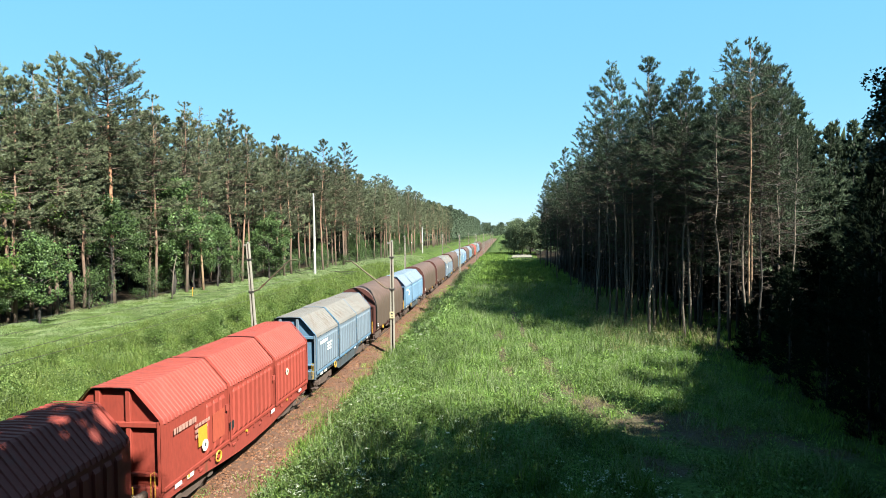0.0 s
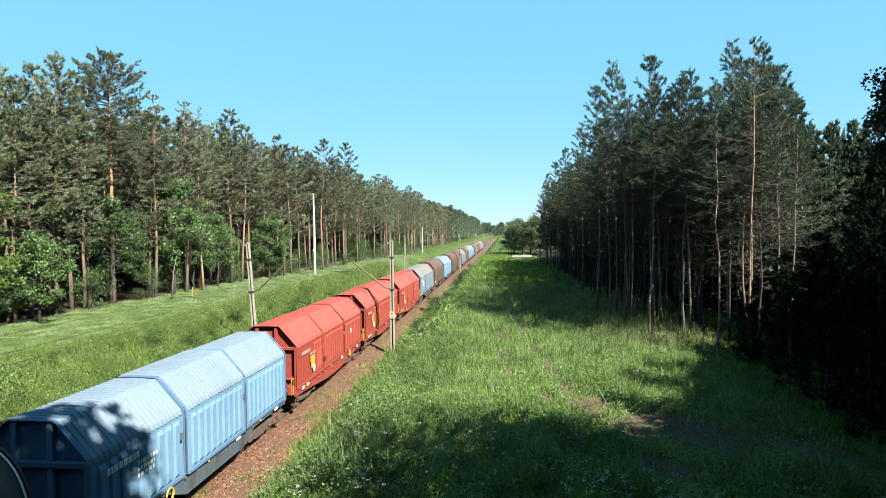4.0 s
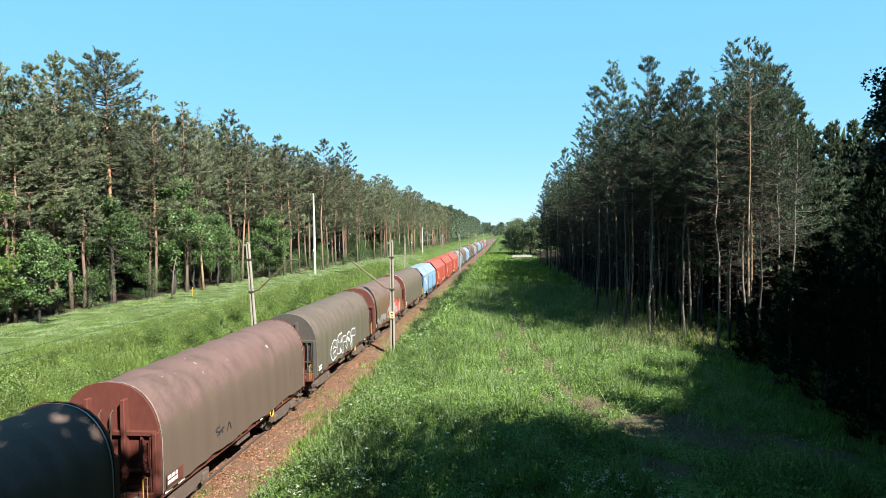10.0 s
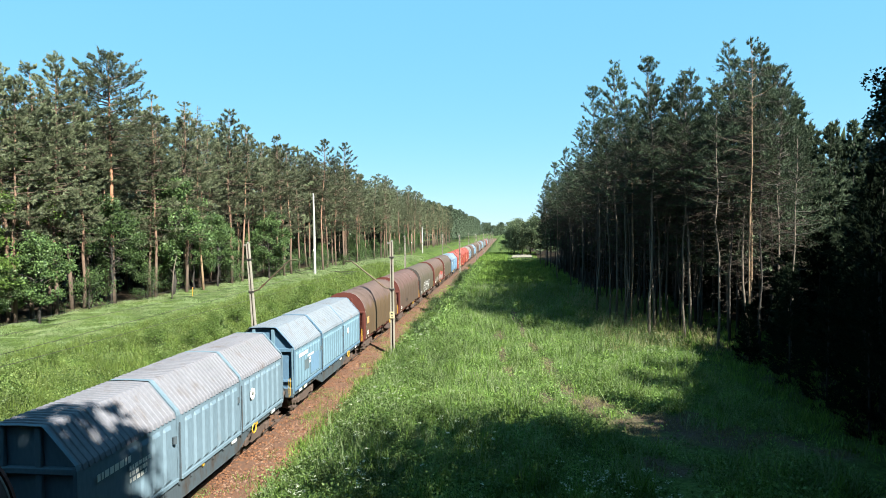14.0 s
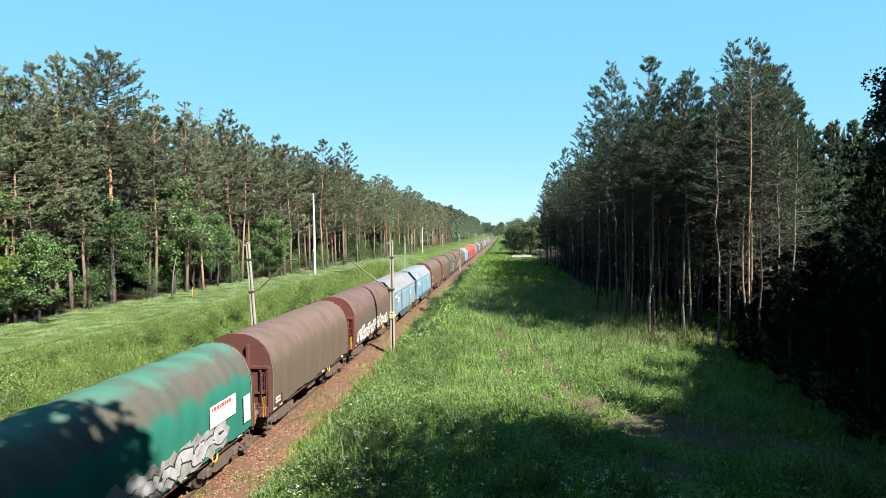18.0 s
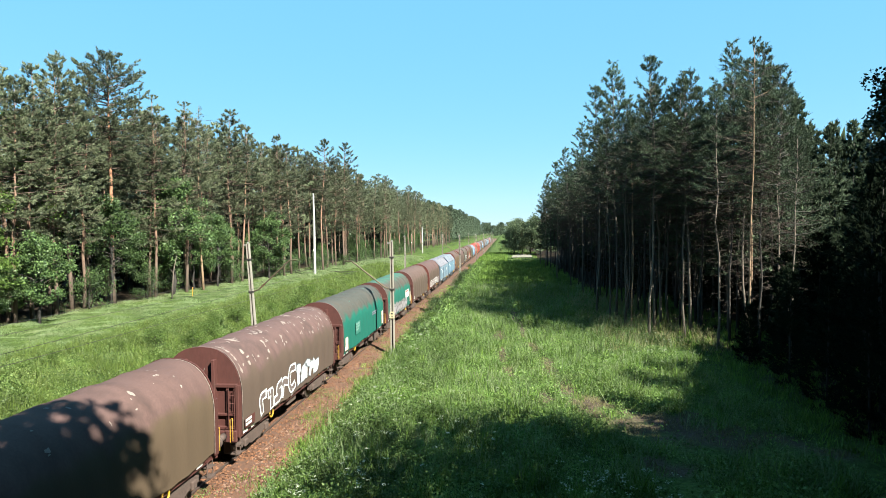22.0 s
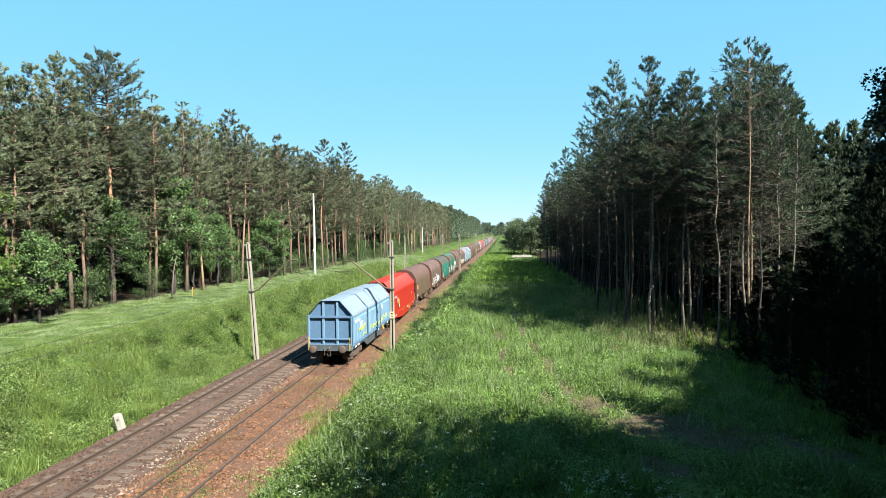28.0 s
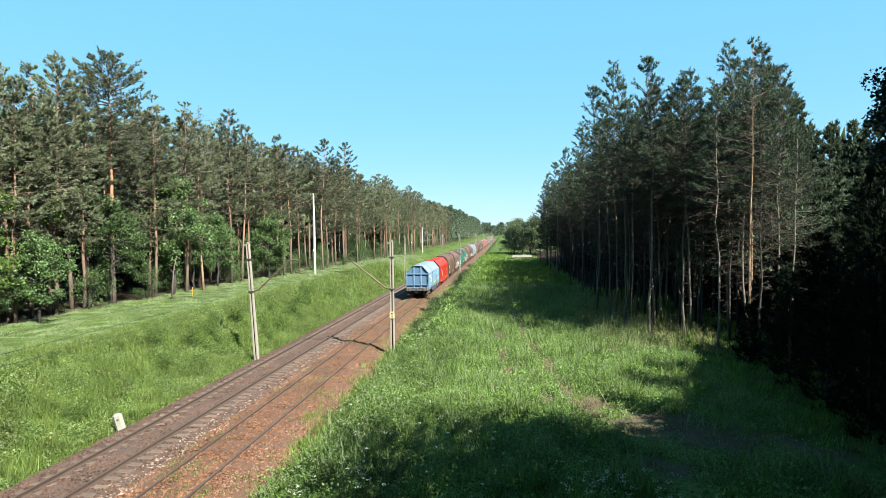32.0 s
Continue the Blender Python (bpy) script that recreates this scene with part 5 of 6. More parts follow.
plate(w, "panel", 1.399, -3.5, -2.3, 1.4, 2.25, P_BLUE_SKY, "repainted pale panel")
disc(w, 1.422, 2.6, 2.3, 0.17, M_WHITE)
w = tarp(10, T_RUST, P_OXIDE, "red-brown tarpaulin wagon with bright oxide end walls", hem=M_GALV)
plate(w, "panel", 1.400, -4.95, -4.35, 1.95, 2.35, M_ORANGE, "orange panel")
w = tarp(11, T_MAUVE, P_OXIDE, "mauve-brown tarpaulin wagon with bleached seams")
graffiti(w, 0.006, -2.4, -1.4, 1.5, 1.9, None, M_BLACK, 41, 3)
flakes(w, 14, 7, 0.05, M_FLAKE, 5.5, 11)
w = tarp(12, T_GREY, P_END_GREY, "grey tarpaulin wagon with a large white graffito", folds=0.03)
graffiti(w, 0.006, -2.9, 1.9, 1.2, 2.4, material("dark_spray", (0.11, 0.095, 0.085), 0.7, bump=0), M_WHITE_GRAF, 52, 5, weight=0.34, rim=0.05)
w = tarp(13, T_RUST, P_OXIDE, "rusty brown tarpaulin wagon with red and silver graffiti", folds=0.025)
graffiti(w, 0.006, -4.2, -1.3, 1.12, 1.95, material("dull_silver", (0.24, 0.22, 0.21), 0.6, bump=0), material("dull_silver_rim", (0.17, 0.14, 0.12), 0.6, bump=0), 61, 4, weight=0.5, rim=0.03, slope=0.03)
graffiti(w, 0.006, -0.7, 4.3, 1.15, 2.2, M_GREY_GRAF, material("grey_rim", (0.2, 0.17, 0.16), 0.6, bump=0), 62, 5, weight=0.55, rim=0.03, back=M_RED_GRAF)
w = tarp(14, T_GREY, P_OXIDE, "grey-brown tarpaulin wagon with sagging folds", folds=0.05, hem=M_WHITE)
hood(15, "sky", "light sky-blue telescopic hood wagon")
INK_FADED = material("faded_pink_lettering", (0.50, 0.27, 0.22), 0.7, vary=0.2, bump=0)
P_RED_PANEL = paint("orange_red_panel", (0.42, 0.085, 0.05), amount=0.1)
for i in (16, 17, 18):
    w = hood(i, "red", "faded red hooded wagon with ribbed sides and yellow panel", raised=0.026 if i == 17 else -0.012, blank=1.9, ink=INK_FADED)
    plate(w, "panel", 1.3985, -2.95, -2.2, 1.5, 2.35, P_RED_PANEL, "brighter red lettered panel")
    plate(w, "panel", 1.399, -3.75, -3.25, 1.65, 2.2, M_YELLOW, "yellow warning panel")
    disc(w, 1.412, -3.4, 1.6, 0.17, M_WHITE)
    disc(w, 1.412, 2.9, 2.2, 0.14, M_BEIGE)
    plate(w, "panel", 1.399, -1.9, -1.6, 1.5, 1.75, M_BLACK)
hood(19, "grey", "grey-blue telescopic hood wagon with a dirty roof")
LINE_UP = ["brown", "sky", "brown", "mauve", "grey", "brown", "blue", "sky", "mauve", "blue", "brown", "red", "grey", "sky", "brown", "mauve"]
for k, nm in enumerate(LINE_UP):
    if nm in ("brown", "mauve"):
        tarp(20 + k, T_BROWN if nm == "brown" else T_MAUVE, P_OXIDE_DARK, "brown tarpaulin wagon far ahead in the train")
    else:
        hood(20 + k, nm, "hooded steel wagon far ahead in the train", sections=3)

# ---- plants ----
def unit(rng, n):
    v = rng.normal(size=(n, 3))
    return v / np.linalg.norm(v, axis=1, keepdims=True)


def needles(rng, centres, dirs, count, length, width, spread=0.7):
    """Spiky tufts: count triangles round each centre, leaning along dirs."""
    n = len(centres)
    d = np.repeat(dirs, count, 0) + unit(rng, n * count) * spread
    d /= np.linalg.norm(d, axis=1, keepdims=True)
    c = np.repeat(centres, count, 0) + unit(rng, n * count) * length * 0.25
    s = np.cross(d, unit(rng, n * count))
    s /= np.linalg.norm(s, axis=1, keepdims=True) + 1e-6
    ln = (length * rng.uniform(0.6, 1.3, n * count))[:, None]
    w = (width * rng.uniform(0.6, 1.3, n * count))[:, None]
    return np.stack([c - s * w / 2, c + s * w / 2, c + d * ln], 1)


def leaves(rng, centres, size):
    """Single leaves: small bent kites."""
    n = len(centres)
    a, b = unit(rng, n), unit(rng, n)
    s = np.cross(a, b)
    s /= np.linalg.norm(s, axis=1, keepdims=True) + 1e-6
    l = (size * rng.uniform(0.6, 1.3, n))[:, None]
    return np.stack([centres - a * l * 0.5, centres + s * l * 0.36, centres + a * l * 0.55, centres - s * l * 0.36], 1)


def trunk_path(rng, height, bend):
    p = []
    ox = oy = 0.0
    for i in range(9):
        u = i / 8
        p.append((ox, oy, height * u))
        ox += rng.normal(0, bend)
        oy += rng.normal(0, bend)
    return p


def along(path, z):
    zs = [q[2] for q in path]
    return np.array([np.interp(z, zs, [q[0] for q in path]), np.interp(z, zs, [q[1] for q in path]), z])


def pine(seed, name, label, height, r0, crown_from, spread, whorls, mats, shape, ring=4, shoots=3.0, tuft=(0.2, 0.06, 8), per_shoot=3, low_rise=0.05, top_rise=0.9,
         brush=0.5, gaps=0.12, dead=0, dead_twigs=5, dead_to=0.15, bend=0.12, dry=0.0, twigs=True, flat=1.0, spiky=0.8):
    """A pine: whorls of limbs, side shoots along each limb, tufts of needles along the outer part of each shoot."""
    rng = np.random.default_rng(seed)
    t = thing(name, label, "tree", "")
    path = trunk_path(rng, height, bend)
    g = Geo()
    g.tube([(p[0], p[1], p[2] - (0.6 if i == 0 else 0)) for i, p in enumerate(path)], [r0 * (1.25 if i == 0 else 1) * (1 - 0.9 * i / 8) for i in range(9)], 8)
    part("trunk", g, mats[0], t, smooth=True)
    lim, dw, cs, ds, us = Geo(), Geo(), [], [], []
    z0 = height * crown_from
    up = np.array([0, 0, 1.0])
    for k in range(whorls):
        u = (k + rng.uniform(0.0, 0.8)) / whorls
        turn = rng.uniform(0, 6.283)
        for q in range(ring):
            if rng.random() < gaps * (1.6 - u):
                continue
            uu = float(np.clip(u + rng.normal(0, 0.012), 0.0, 0.99))
            c = along(path, z0 + (height - z0) * uu)
            a = turn + 6.283 * q / ring + rng.normal(0, 0.25)
            ln = max(0.25, spread * shape(uu) * rng.uniform(0.6, 1.2))
            rise = low_rise + (top_rise - low_rise) * uu ** 1.6 + rng.normal(0, 0.1)
            out = np.array([math.cos(a), math.sin(a), 0])
            side = np.array([-math.sin(a), math.cos(a), 0])
            tip = c + (out + up * rise) * ln / math.hypot(1, rise)
            mid = (c + tip) / 2 - up * 0.09 * ln
            if twigs:
                lim.tube([c, mid, tip], [0.014 + 0.012 * ln, 0.010 + 0.006 * ln, 0.006], 4, False)
            n = int(2 + ln * shoots)
            for j in range(n):
                w = 1.0 if j == 0 else rng.uniform(0.3, 1.0)
                b = c + (mid - c) * w * 2 if w < 0.5 else mid + (tip - mid) * (w * 2 - 1)
                d = out * rng.uniform(0.4, 1.0) + side * rng.normal(0, 0.75) * (1.2 - 0.5 * w) + up * (rise * 0.6 + rng.uniform(-0.15, 0.5) * flat + 0.5 * (flat - 1))
                d /= np.linalg.norm(d)
                sl = (0.22 + 0.30 * ln * (1.15 - w)) * rng.uniform(0.7, 1.25)
                e = b + d * sl
                if twigs and j % 2:
                    lim.tube([b, e], [0.008, 0.004], 3, False)
                v = np.linspace(brush, 1.0, per_shoot)[:, None]
                cs.append(b + (e - b) * v + rng.normal(0, 0.035, (per_shoot, 3)))
                ds.append(np.tile(d + up * 0.3, (per_shoot, 1)))
                us.append(np.full(per_shoot, uu))
    v = np.linspace(0, 1.0, 6)[:, None]
    top = along(path, height)
    cs.append(top - up * 0.5 * v)
    ds.append(np.tile(up, (6, 1)))
    us.append(np.ones(6))
    cs, ds, us = np.concatenate(cs), np.concatenate(ds), np.concatenate(us)
    if dry:
        brown = rng.random(len(cs)) < dry * np.clip(1.25 - 2.2 * us, 0, 1)
        part("dry_foliage", soup("dry_foliage", needles(rng, cs[brown], ds[brown], 3, tuft[0] * 0.8, tuft[1] * 0.7, 1.0), M_PINE_BROWN), None, t, "browned dying needles low in the crown")
        cs, ds = cs[~brown], ds[~brown]
    crown = part("crown", soup("crown", needles(rng, cs, ds, tuft[2], tuft[0], tuft[1], spiky), mats[1]), None, t)
    if twigs:
        part("branchwork", lim, mats[2], crown)["kind"] = "stuff"
    if dead:
        for k in range(dead):
            z = (0.1 + (crown_from + dead_to - 0.1) * rng.random() ** 0.6) * height
            c = along(path, z)
            a, ln = rng.uniform(0, 6.283), rng.uniform(0.4, 1.0) * min(2.2, 0.35 + 0.16 * z)
            e = c + np.array([math.cos(a) * ln, math.sin(a) * ln, rng.uniform(-0.3, 0.35) * ln])
            q = (c + e) / 2 + np.array([0, 0, rng.uniform(-0.05, 0.2) * ln])
            dw.tube([c, q, e], [0.014, 0.010, 0.004], 3, False)
            for _ in range(int(dead_twigs * (0.4 + 0.6 * ln))):
                w = rng.uniform(0.25, 1.0)
                b = c + (q - c) * w * 2 if w < 0.5 else q + (e - q) * (w * 2 - 1)
                f = b + ((e - c) * rng.uniform(0.1, 0.35) + rng.normal(0, 0.16, 3) * np.array([1, 1, 0.7]))
                dw.tube([b, f], [0.007, 0.003], 3, False)
        part("dead_branchwork", dw, mats[3] if len(mats) > 3 else M_TWIG, t, "bare dead side branches")["kind"] = "stuff"
    return t


def broadleaf(seed, name, label, height, radius, mats, leaf, count, trunk_r=0.14, low=0.25, nb=26, ball=0.34):
    rng = np.random.default_rng(seed)
    t = thing(name, label, "tree" if height > 4 else "shrub", "")
    path = trunk_path(rng, height * 0.85, 0.1 * height / 10)
    g = Geo()
    g.tube([(p[0], p[1], p[2] - (0.5 if i == 0 else 0)) for i, p in enumerate(path)], [trunk_r * (1 - 0.85 * i / 8) for i in range(9)], 7)
    part("trunk", g, mats[0], t, smooth=True)
    lim, cs = Geo(), []
    for k in range(nb):
        u = (k + rng.random()) / nb
        z = height * (low * 0.8 + (0.85 - low * 0.8) * u)
        c = along(path, min(z, height * 0.85))
        a = rng.uniform(0, 6.283)
        ln = radius * (0.55 + 0.6 * math.sin(math.pi * min(1, 0.2 + 0.8 * u))) * rng.uniform(0.6, 1.15) * (1.0 - 0.35 * u)
        e = c + np.array([math.cos(a) * ln, math.sin(a) * ln, ln * rng.uniform(0.05, 0.7)])
        lim.tube([c, (c + e) / 2 + np.array([0, 0, 0.1 * ln]), e], [trunk_r * 0.4 * (1.1 - u), trunk_r * 0.22, 0.01], 4, False)
        m = int(count / nb)
        clump = rng.integers(3, 6)
        for q in range(clump):
            cc = c + (e - c) * rng.uniform(0.45, 1.1) + rng.normal(0, 0.16 * radius, 3) * np.array([1, 1, 0.6])
            cs.append(cc + unit(rng, m // clump) * (rng.random((m // clump, 1)) ** 0.4) * radius * ball * np.array([1, 1, 0.75]))
    cs = np.concatenate(cs)
    lo = height * low * (0.35 if low < 0.5 else 0.75)
    cs[:, 2] = np.maximum(cs[:, 2], lo + np.abs(cs[:, 2] - lo) * 0.3)
    crown = part("crown", soup("crown", leaves(rng, cs, leaf), mats[1]), None, t)
    part("branchwork", lim, mats[0], crown)["kind"] = "stuff"
    return t


def old_shape(u):
    return (0.5 + 1.4 * u) if u < 0.32 else max(0.14, 0.96 * (1 - ((u - 0.32) / 0.68) ** 1.5) + 0.06)


def broad_shape(u):
    return max(0.55, 0.6 + 0.9 * u) if u < 0.4 else max(0.22, 0.96 * (1 - ((u - 0.4) / 0.6) ** 4))


def cone_shape(u):
    return max(0.1, 1.0 - 0.8 * u ** 1.35) if u > 0.12 else 0.75


def spire_shape(u):
    return max(0.06, 0.8 + 0.9 * u) if u < 0.2 else max(0.08, 0.98 * (1 - (u - 0.2) / 0.8) ** 0.7)


OLD_KINDS = [(0.30, 3.0, 18), (0.40, 2.7, 16), (0.24, 2.8, 20), (0.42, 2.9, 16), (0.33, 3.3, 18)]
OLD = [pine(100 + i, "pine_tree", "tall Scots pine with orange upper bark in a forest edge", 18.5, 0.15, cf, sp, wh, (M_BARK_PINE, M_PINE, M_LIMB), old_shape, ring=5, shoots=4.4, tuft=(0.2, 0.056, 9), dead=30, dead_twigs=4, gaps=0.22)
       for i, (cf, sp, wh) in enumerate(OLD_KINDS)]
BIG = [pine(120, "pine_tree", "broad-crowned old Scots pine with orange trunk above the forest edge", 20.4, 0.24, 0.5, 3.2, 20, (M_BARK_ORANGE, M_PINE, M_LIMB), broad_shape, ring=7, shoots=5.6, tuft=(0.18, 0.048, 9), top_rise=0.9, dead=20, gaps=0.08, bend=0.05)]
SNAG = [pine(140, "dead_pine", "tall dead pine with a pale bare trunk and broken twigs", 18.8, 0.12, 0.86, 0.9, 3, (M_BARK_TAN, M_PINE, M_BARK_TAN, M_LIMB), old_shape, ring=2, shoots=1.0, tuft=(0.16, 0.04, 5), gaps=0.5, dead=70, dead_twigs=5, dead_to=0.12, bend=0.06)]
OLD_BACK = [pine(130 + i, "pine_tree", "tall Scots pine deeper in the forest", 18.5, 0.16, cf + 0.06, sp, wh - 3, (M_BARK_PINE, M_PINE, M_BARK_PINE), old_shape, ring=5, shoots=2.4, tuft=(0.25, 0.1, 8), per_shoot=2, twigs=False, gaps=0.1)
            for i, (cf, sp, wh) in enumerate(OLD_KINDS[:3])]
YOUNG_KINDS = [(0.50, 2.2, 16), (0.55, 2.0, 14), (0.46, 2.3, 17), (0.58, 1.9, 13)]
YOUNG = [pine(200 + i, "plantation_pine", "slender plantation pine with bare lower trunk, darkened for shade", 17.0, 0.078, cf, sp, wh, (M_BARK_SHADED, M_PINE_YOUNG, M_BARK_SHADED), spire_shape, ring=5, shoots=3.8, tuft=(0.18, 0.031, 10), brush=0.3, low_rise=0.15, top_rise=1.5, dead=70, dead_twigs=6, bend=0.07, dry=0.3, gaps=0.26, spiky=0.8)
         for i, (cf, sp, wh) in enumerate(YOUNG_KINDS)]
FRONT = [pine(260 + i, "plantation_pine", "slender plantation pine with pale bare lower trunk at the edge", 17.0, 0.088, cf + 0.03, sp, wh, (M_BARK_LIGHT, M_PINE_YOUNG, M_BARK_SHADED), spire_shape, ring=5, shoots=3.8, tuft=(0.18, 0.031, 10), brush=0.3, low_rise=0.15, top_rise=1.5, dead=90, dead_twigs=6, bend=0.09, dry=0.3, gaps=0.26, spiky=0.8)
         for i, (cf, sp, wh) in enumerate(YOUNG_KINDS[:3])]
YOUNG_BACK = [pine(230 + i, "plantation_pine", "slender plantation pine deeper in the stand", 17.0, 0.10, cf - 0.24, sp, wh + 2, (M_BARK_SHADED, M_PINE_YOUNG, M_BARK_SHADED), spire_shape, ring=5, shoots=2.5, tuft=(0.34, 0.115, 7), per_shoot=2, low_rise=0.15, top_rise=1.5, dead=10, dead_twigs=2, bend=0.07, twigs=False)
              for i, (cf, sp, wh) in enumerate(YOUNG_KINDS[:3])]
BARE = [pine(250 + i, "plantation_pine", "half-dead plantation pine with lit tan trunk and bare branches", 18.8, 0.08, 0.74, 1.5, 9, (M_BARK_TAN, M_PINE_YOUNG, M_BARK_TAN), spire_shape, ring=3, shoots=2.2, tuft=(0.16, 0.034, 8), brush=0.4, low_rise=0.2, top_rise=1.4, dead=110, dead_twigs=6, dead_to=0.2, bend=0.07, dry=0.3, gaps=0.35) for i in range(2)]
THICKET = [pine(330, "young_pine", "filler pine in the stand's depth, shade darkened into its needles", 9.0, 0.1, 0.03, 2.8, 16, (M_BARK_SHADED, M_STAND_SHADE, M_BARK_SHADED), cone_shape, shoots=1.0, tuft=(0.6, 0.22, 5), per_shoot=2, bend=0.05, twigs=False)]
LOW = [pine(300 + i, "young_pine", "dense young pine branched to the ground, shade darkened into its needles", 11.5, 0.12, 0.02, 2.9, 26, (M_BARK_SHADED, M_PINE_SHADED, M_BARK_SHADED), cone_shape, ring=5, shoots=2.8, tuft=(0.36, 0.12, 7), brush=0.2, low_rise=0.2, top_rise=1.5, bend=0.05, twigs=False, gaps=0.05) for i in range(2)]
LOW_NEAR = [pine(310, "young_pine", "dense young pine branched to the ground, shade darkened into its needles", 11.5, 0.12, 0.02, 2.7, 28, (M_BARK_SHADED, M_PINE_SHADED, M_BARK_SHADED), cone_shape, ring=5, shoots=3.0, tuft=(0.22, 0.05, 9), brush=0.15, low_rise=0.2, top_rise=1.6, bend=0.05, gaps=0.05, twigs=False)]
OAK = [broadleaf(400 + i, "broadleaf_tree", "leafy young broadleaf tree at the forest edge", h, r, (M_BARK_SHADED, mt), 0.17, 11000, low=lo, nb=44, ball=0.21) for i, (h, r, mt, lo) in enumerate([(10.5, 2.7, M_LEAF, 0.3), (8.0, 2.4, M_LEAF, 0.26), (14.0, 3.0, M_LEAF_LIGHT, 0.16)])]
SHADE = [broadleaf(430, "shade_tree", "tall broadleaf tree shading the verge", 20.0, 5.0, (M_BARK_SHADED, M_LEAF), 0.5, 15000, trunk_r=0.3, low=0.62)]
SHADE_THIN = [broadleaf(436, "shade_tree", "thin-crowned broadleaf tree shading the verge", 20.0, 5.2, (M_BARK_SHADED, M_LEAF), 0.36, 6500, trunk_r=0.3, low=0.62)]
SHADE_SPARSE = [broadleaf(438, "shade_tree", "sparse broadleaf tree shading the verge", 20.0, 5.2, (M_BARK_SHADED, M_LEAF), 0.34, 4200, trunk_r=0.3, low=0.62)]
EDGE_OAK = [broadleaf(440, "broadleaf_tree", "oak above young pines, shade darkened into its leaves", 14.5, 1.25, (M_BARK_SHADED, M_LEAF_SHADED), 0.10, 12000, low=0.88)]
CLUMP = [broadleaf(470 + i, "broadleaf_tree", "pale grey-green willow-like tree by the dirt road", 10.5, 3.0, (M_BARK_SHADED, M_LEAF_PALE), 0.25, 6500, low=0.08) for i in range(2)]
BUSH = [broadleaf(450 + i, "bush", "leafy green bush at the forest edge", h, r, (M_BARK_SHADED, mt), 0.14, 2400, trunk_r=0.06, low=0.05) for i, (h, r, mt) in enumerate([(3.6, 1.7, M_LEAF), (2.8, 1.6, M_LEAF_LIGHT), (4.6, 1.8, M_LEAF)])]

used = set()
swaying = []
def plant(src, x, y, size, turn, group, lean=0.0, label="", sway=False):
    z = float(ground_z(x, y)) - 0.05
    m = pose(x, y, z, lean, 0, turn) @ Matrix.Diagonal((*( (size * 1.0,) * 3), 1))
    if src not in used:
        used.add(src)
        src.matrix_basis = m
        ob = src
        ob["group"] = group
    else:
        keep = src.scale.copy()
        src.scale = (1, 1, 1)
        ob = copy_thing(src, m)
        src.scale = keep
        ob["group"] = group
    if label:
        ob["label"] = label
    if sway:
        swaying.append((ob, pose(x, y, z, lean, 0, turn)))
    return ob


rt = random.Random(7)
# tall pines of the left edge whose place shows: x, y, height
plant(BIG[0], -22.2, 46.2, 1.0, 30, "pines of the forest beyond the meadow", sway=True)
LEFT_PINES = [(-22.6, 42.0, 19.2), (-22.2, 39.9, 18.0), (-22.9, 44.6, 18.4), (-21.2, 50.6, 18.2), (-21.5, 66.3, 20.2), (-19.4, 77.6, 19.0), (-18.6, 104.6, 21.8), (-18.4, 91.8, 20.8),
              (-21.0, 55.5, 18.6), (-22.6, 36.0, 17.0), (-22.0, 37.5, 17.6), (-16.4, 131, 18.5), (-15.5, 170, 18.0)]
for i, (x, y, h) in enumerate(LEFT_PINES):
    plant(OLD[(0, 4, 3, 2, 1)[i % 5]], x, y, h / 18.5, rt.uniform(0, 360), "pines of the forest beyond the meadow", sway=y < 110)
plant(SNAG[0], -20.5, 58.0, 1.0, 60, "pines of the forest beyond the meadow", sway=True)
def left_edge(y):
    return float(np.interp(y, [0, 60, 80, 105, 140, 400], [-22.2, -21.6, -19.8, -18.8, -17.2, -15.5]))


for row in range(6):
    y = 24.0 + row * 1.3
    while y < (300 if row < 3 else 210):
        y += rt.uniform(1.9, 3.6) * (1 + row * 0.16) * (1 + y / 160)
        x = left_edge(y) - row * 2.6 - rt.uniform(0, 2.0)
        h = rt.uniform(14.8, 17.8) + (0.4 * row if row < 3 else 1.2) + float(np.interp(y, [40, 50, 65, 110, 140, 300], [-0.9, 0.2, 1.8, 2.2, 2.0, 1.0]))
        plant(rt.choice(OLD if row < 2 and y < 120 else OLD_BACK), x, y, h / 18.5, rt.uniform(0, 360), "pines of the forest beyond the meadow", rt.uniform(-1.5, 1.5))
# broadleaf understorey of the left edge
for x, y, h, s in [(-21.2, 53.4, 12.0, 0), (-20.1, 74.0, 8.9, 1), (-20.4, 36.2, 6.4, 1), (-25.0, 38.6, 16.4, 2), (-24.0, 34.0, 15.5, 2), (-22.6, 32.4, 13.0, 2), (-21.9, 30.6, 10.0, 2), (-21.2, 33.5, 4.0, 1)]:
    plant(OAK[s], x, y, h / (10.5, 8.0, 14.0)[s], rt.uniform(0, 360), "broadleaf trees of the forest beyond the meadow")
y = 26.0
while y < 190:
    y += rt.uniform(1.3, 2.9) * (1 + y / 110)
    big = y < 64 and rt.random() < 0.6
    if y < 40:
        plant(OAK[2], left_edge(y) - rt.uniform(0.5, 3.0), y, rt.uniform(0.3, 0.55), rt.uniform(0, 360), "broadleaf trees of the forest beyond the meadow")
    elif big:
        plant(rt.choice(OAK[:2]), left_edge(y) - rt.uniform(-0.6, 2.0), y, rt.uniform(0.75, 1.25), rt.uniform(0, 360), "broadleaf trees of the forest beyond the meadow")
    else:
        plant(rt.choice(BUSH[::2]), left_edge(y) - rt.uniform(-0.8, 1.5), y, rt.uniform(0.5, 0.95), rt.uniform(0, 360), "bushes of the forest beyond the meadow")
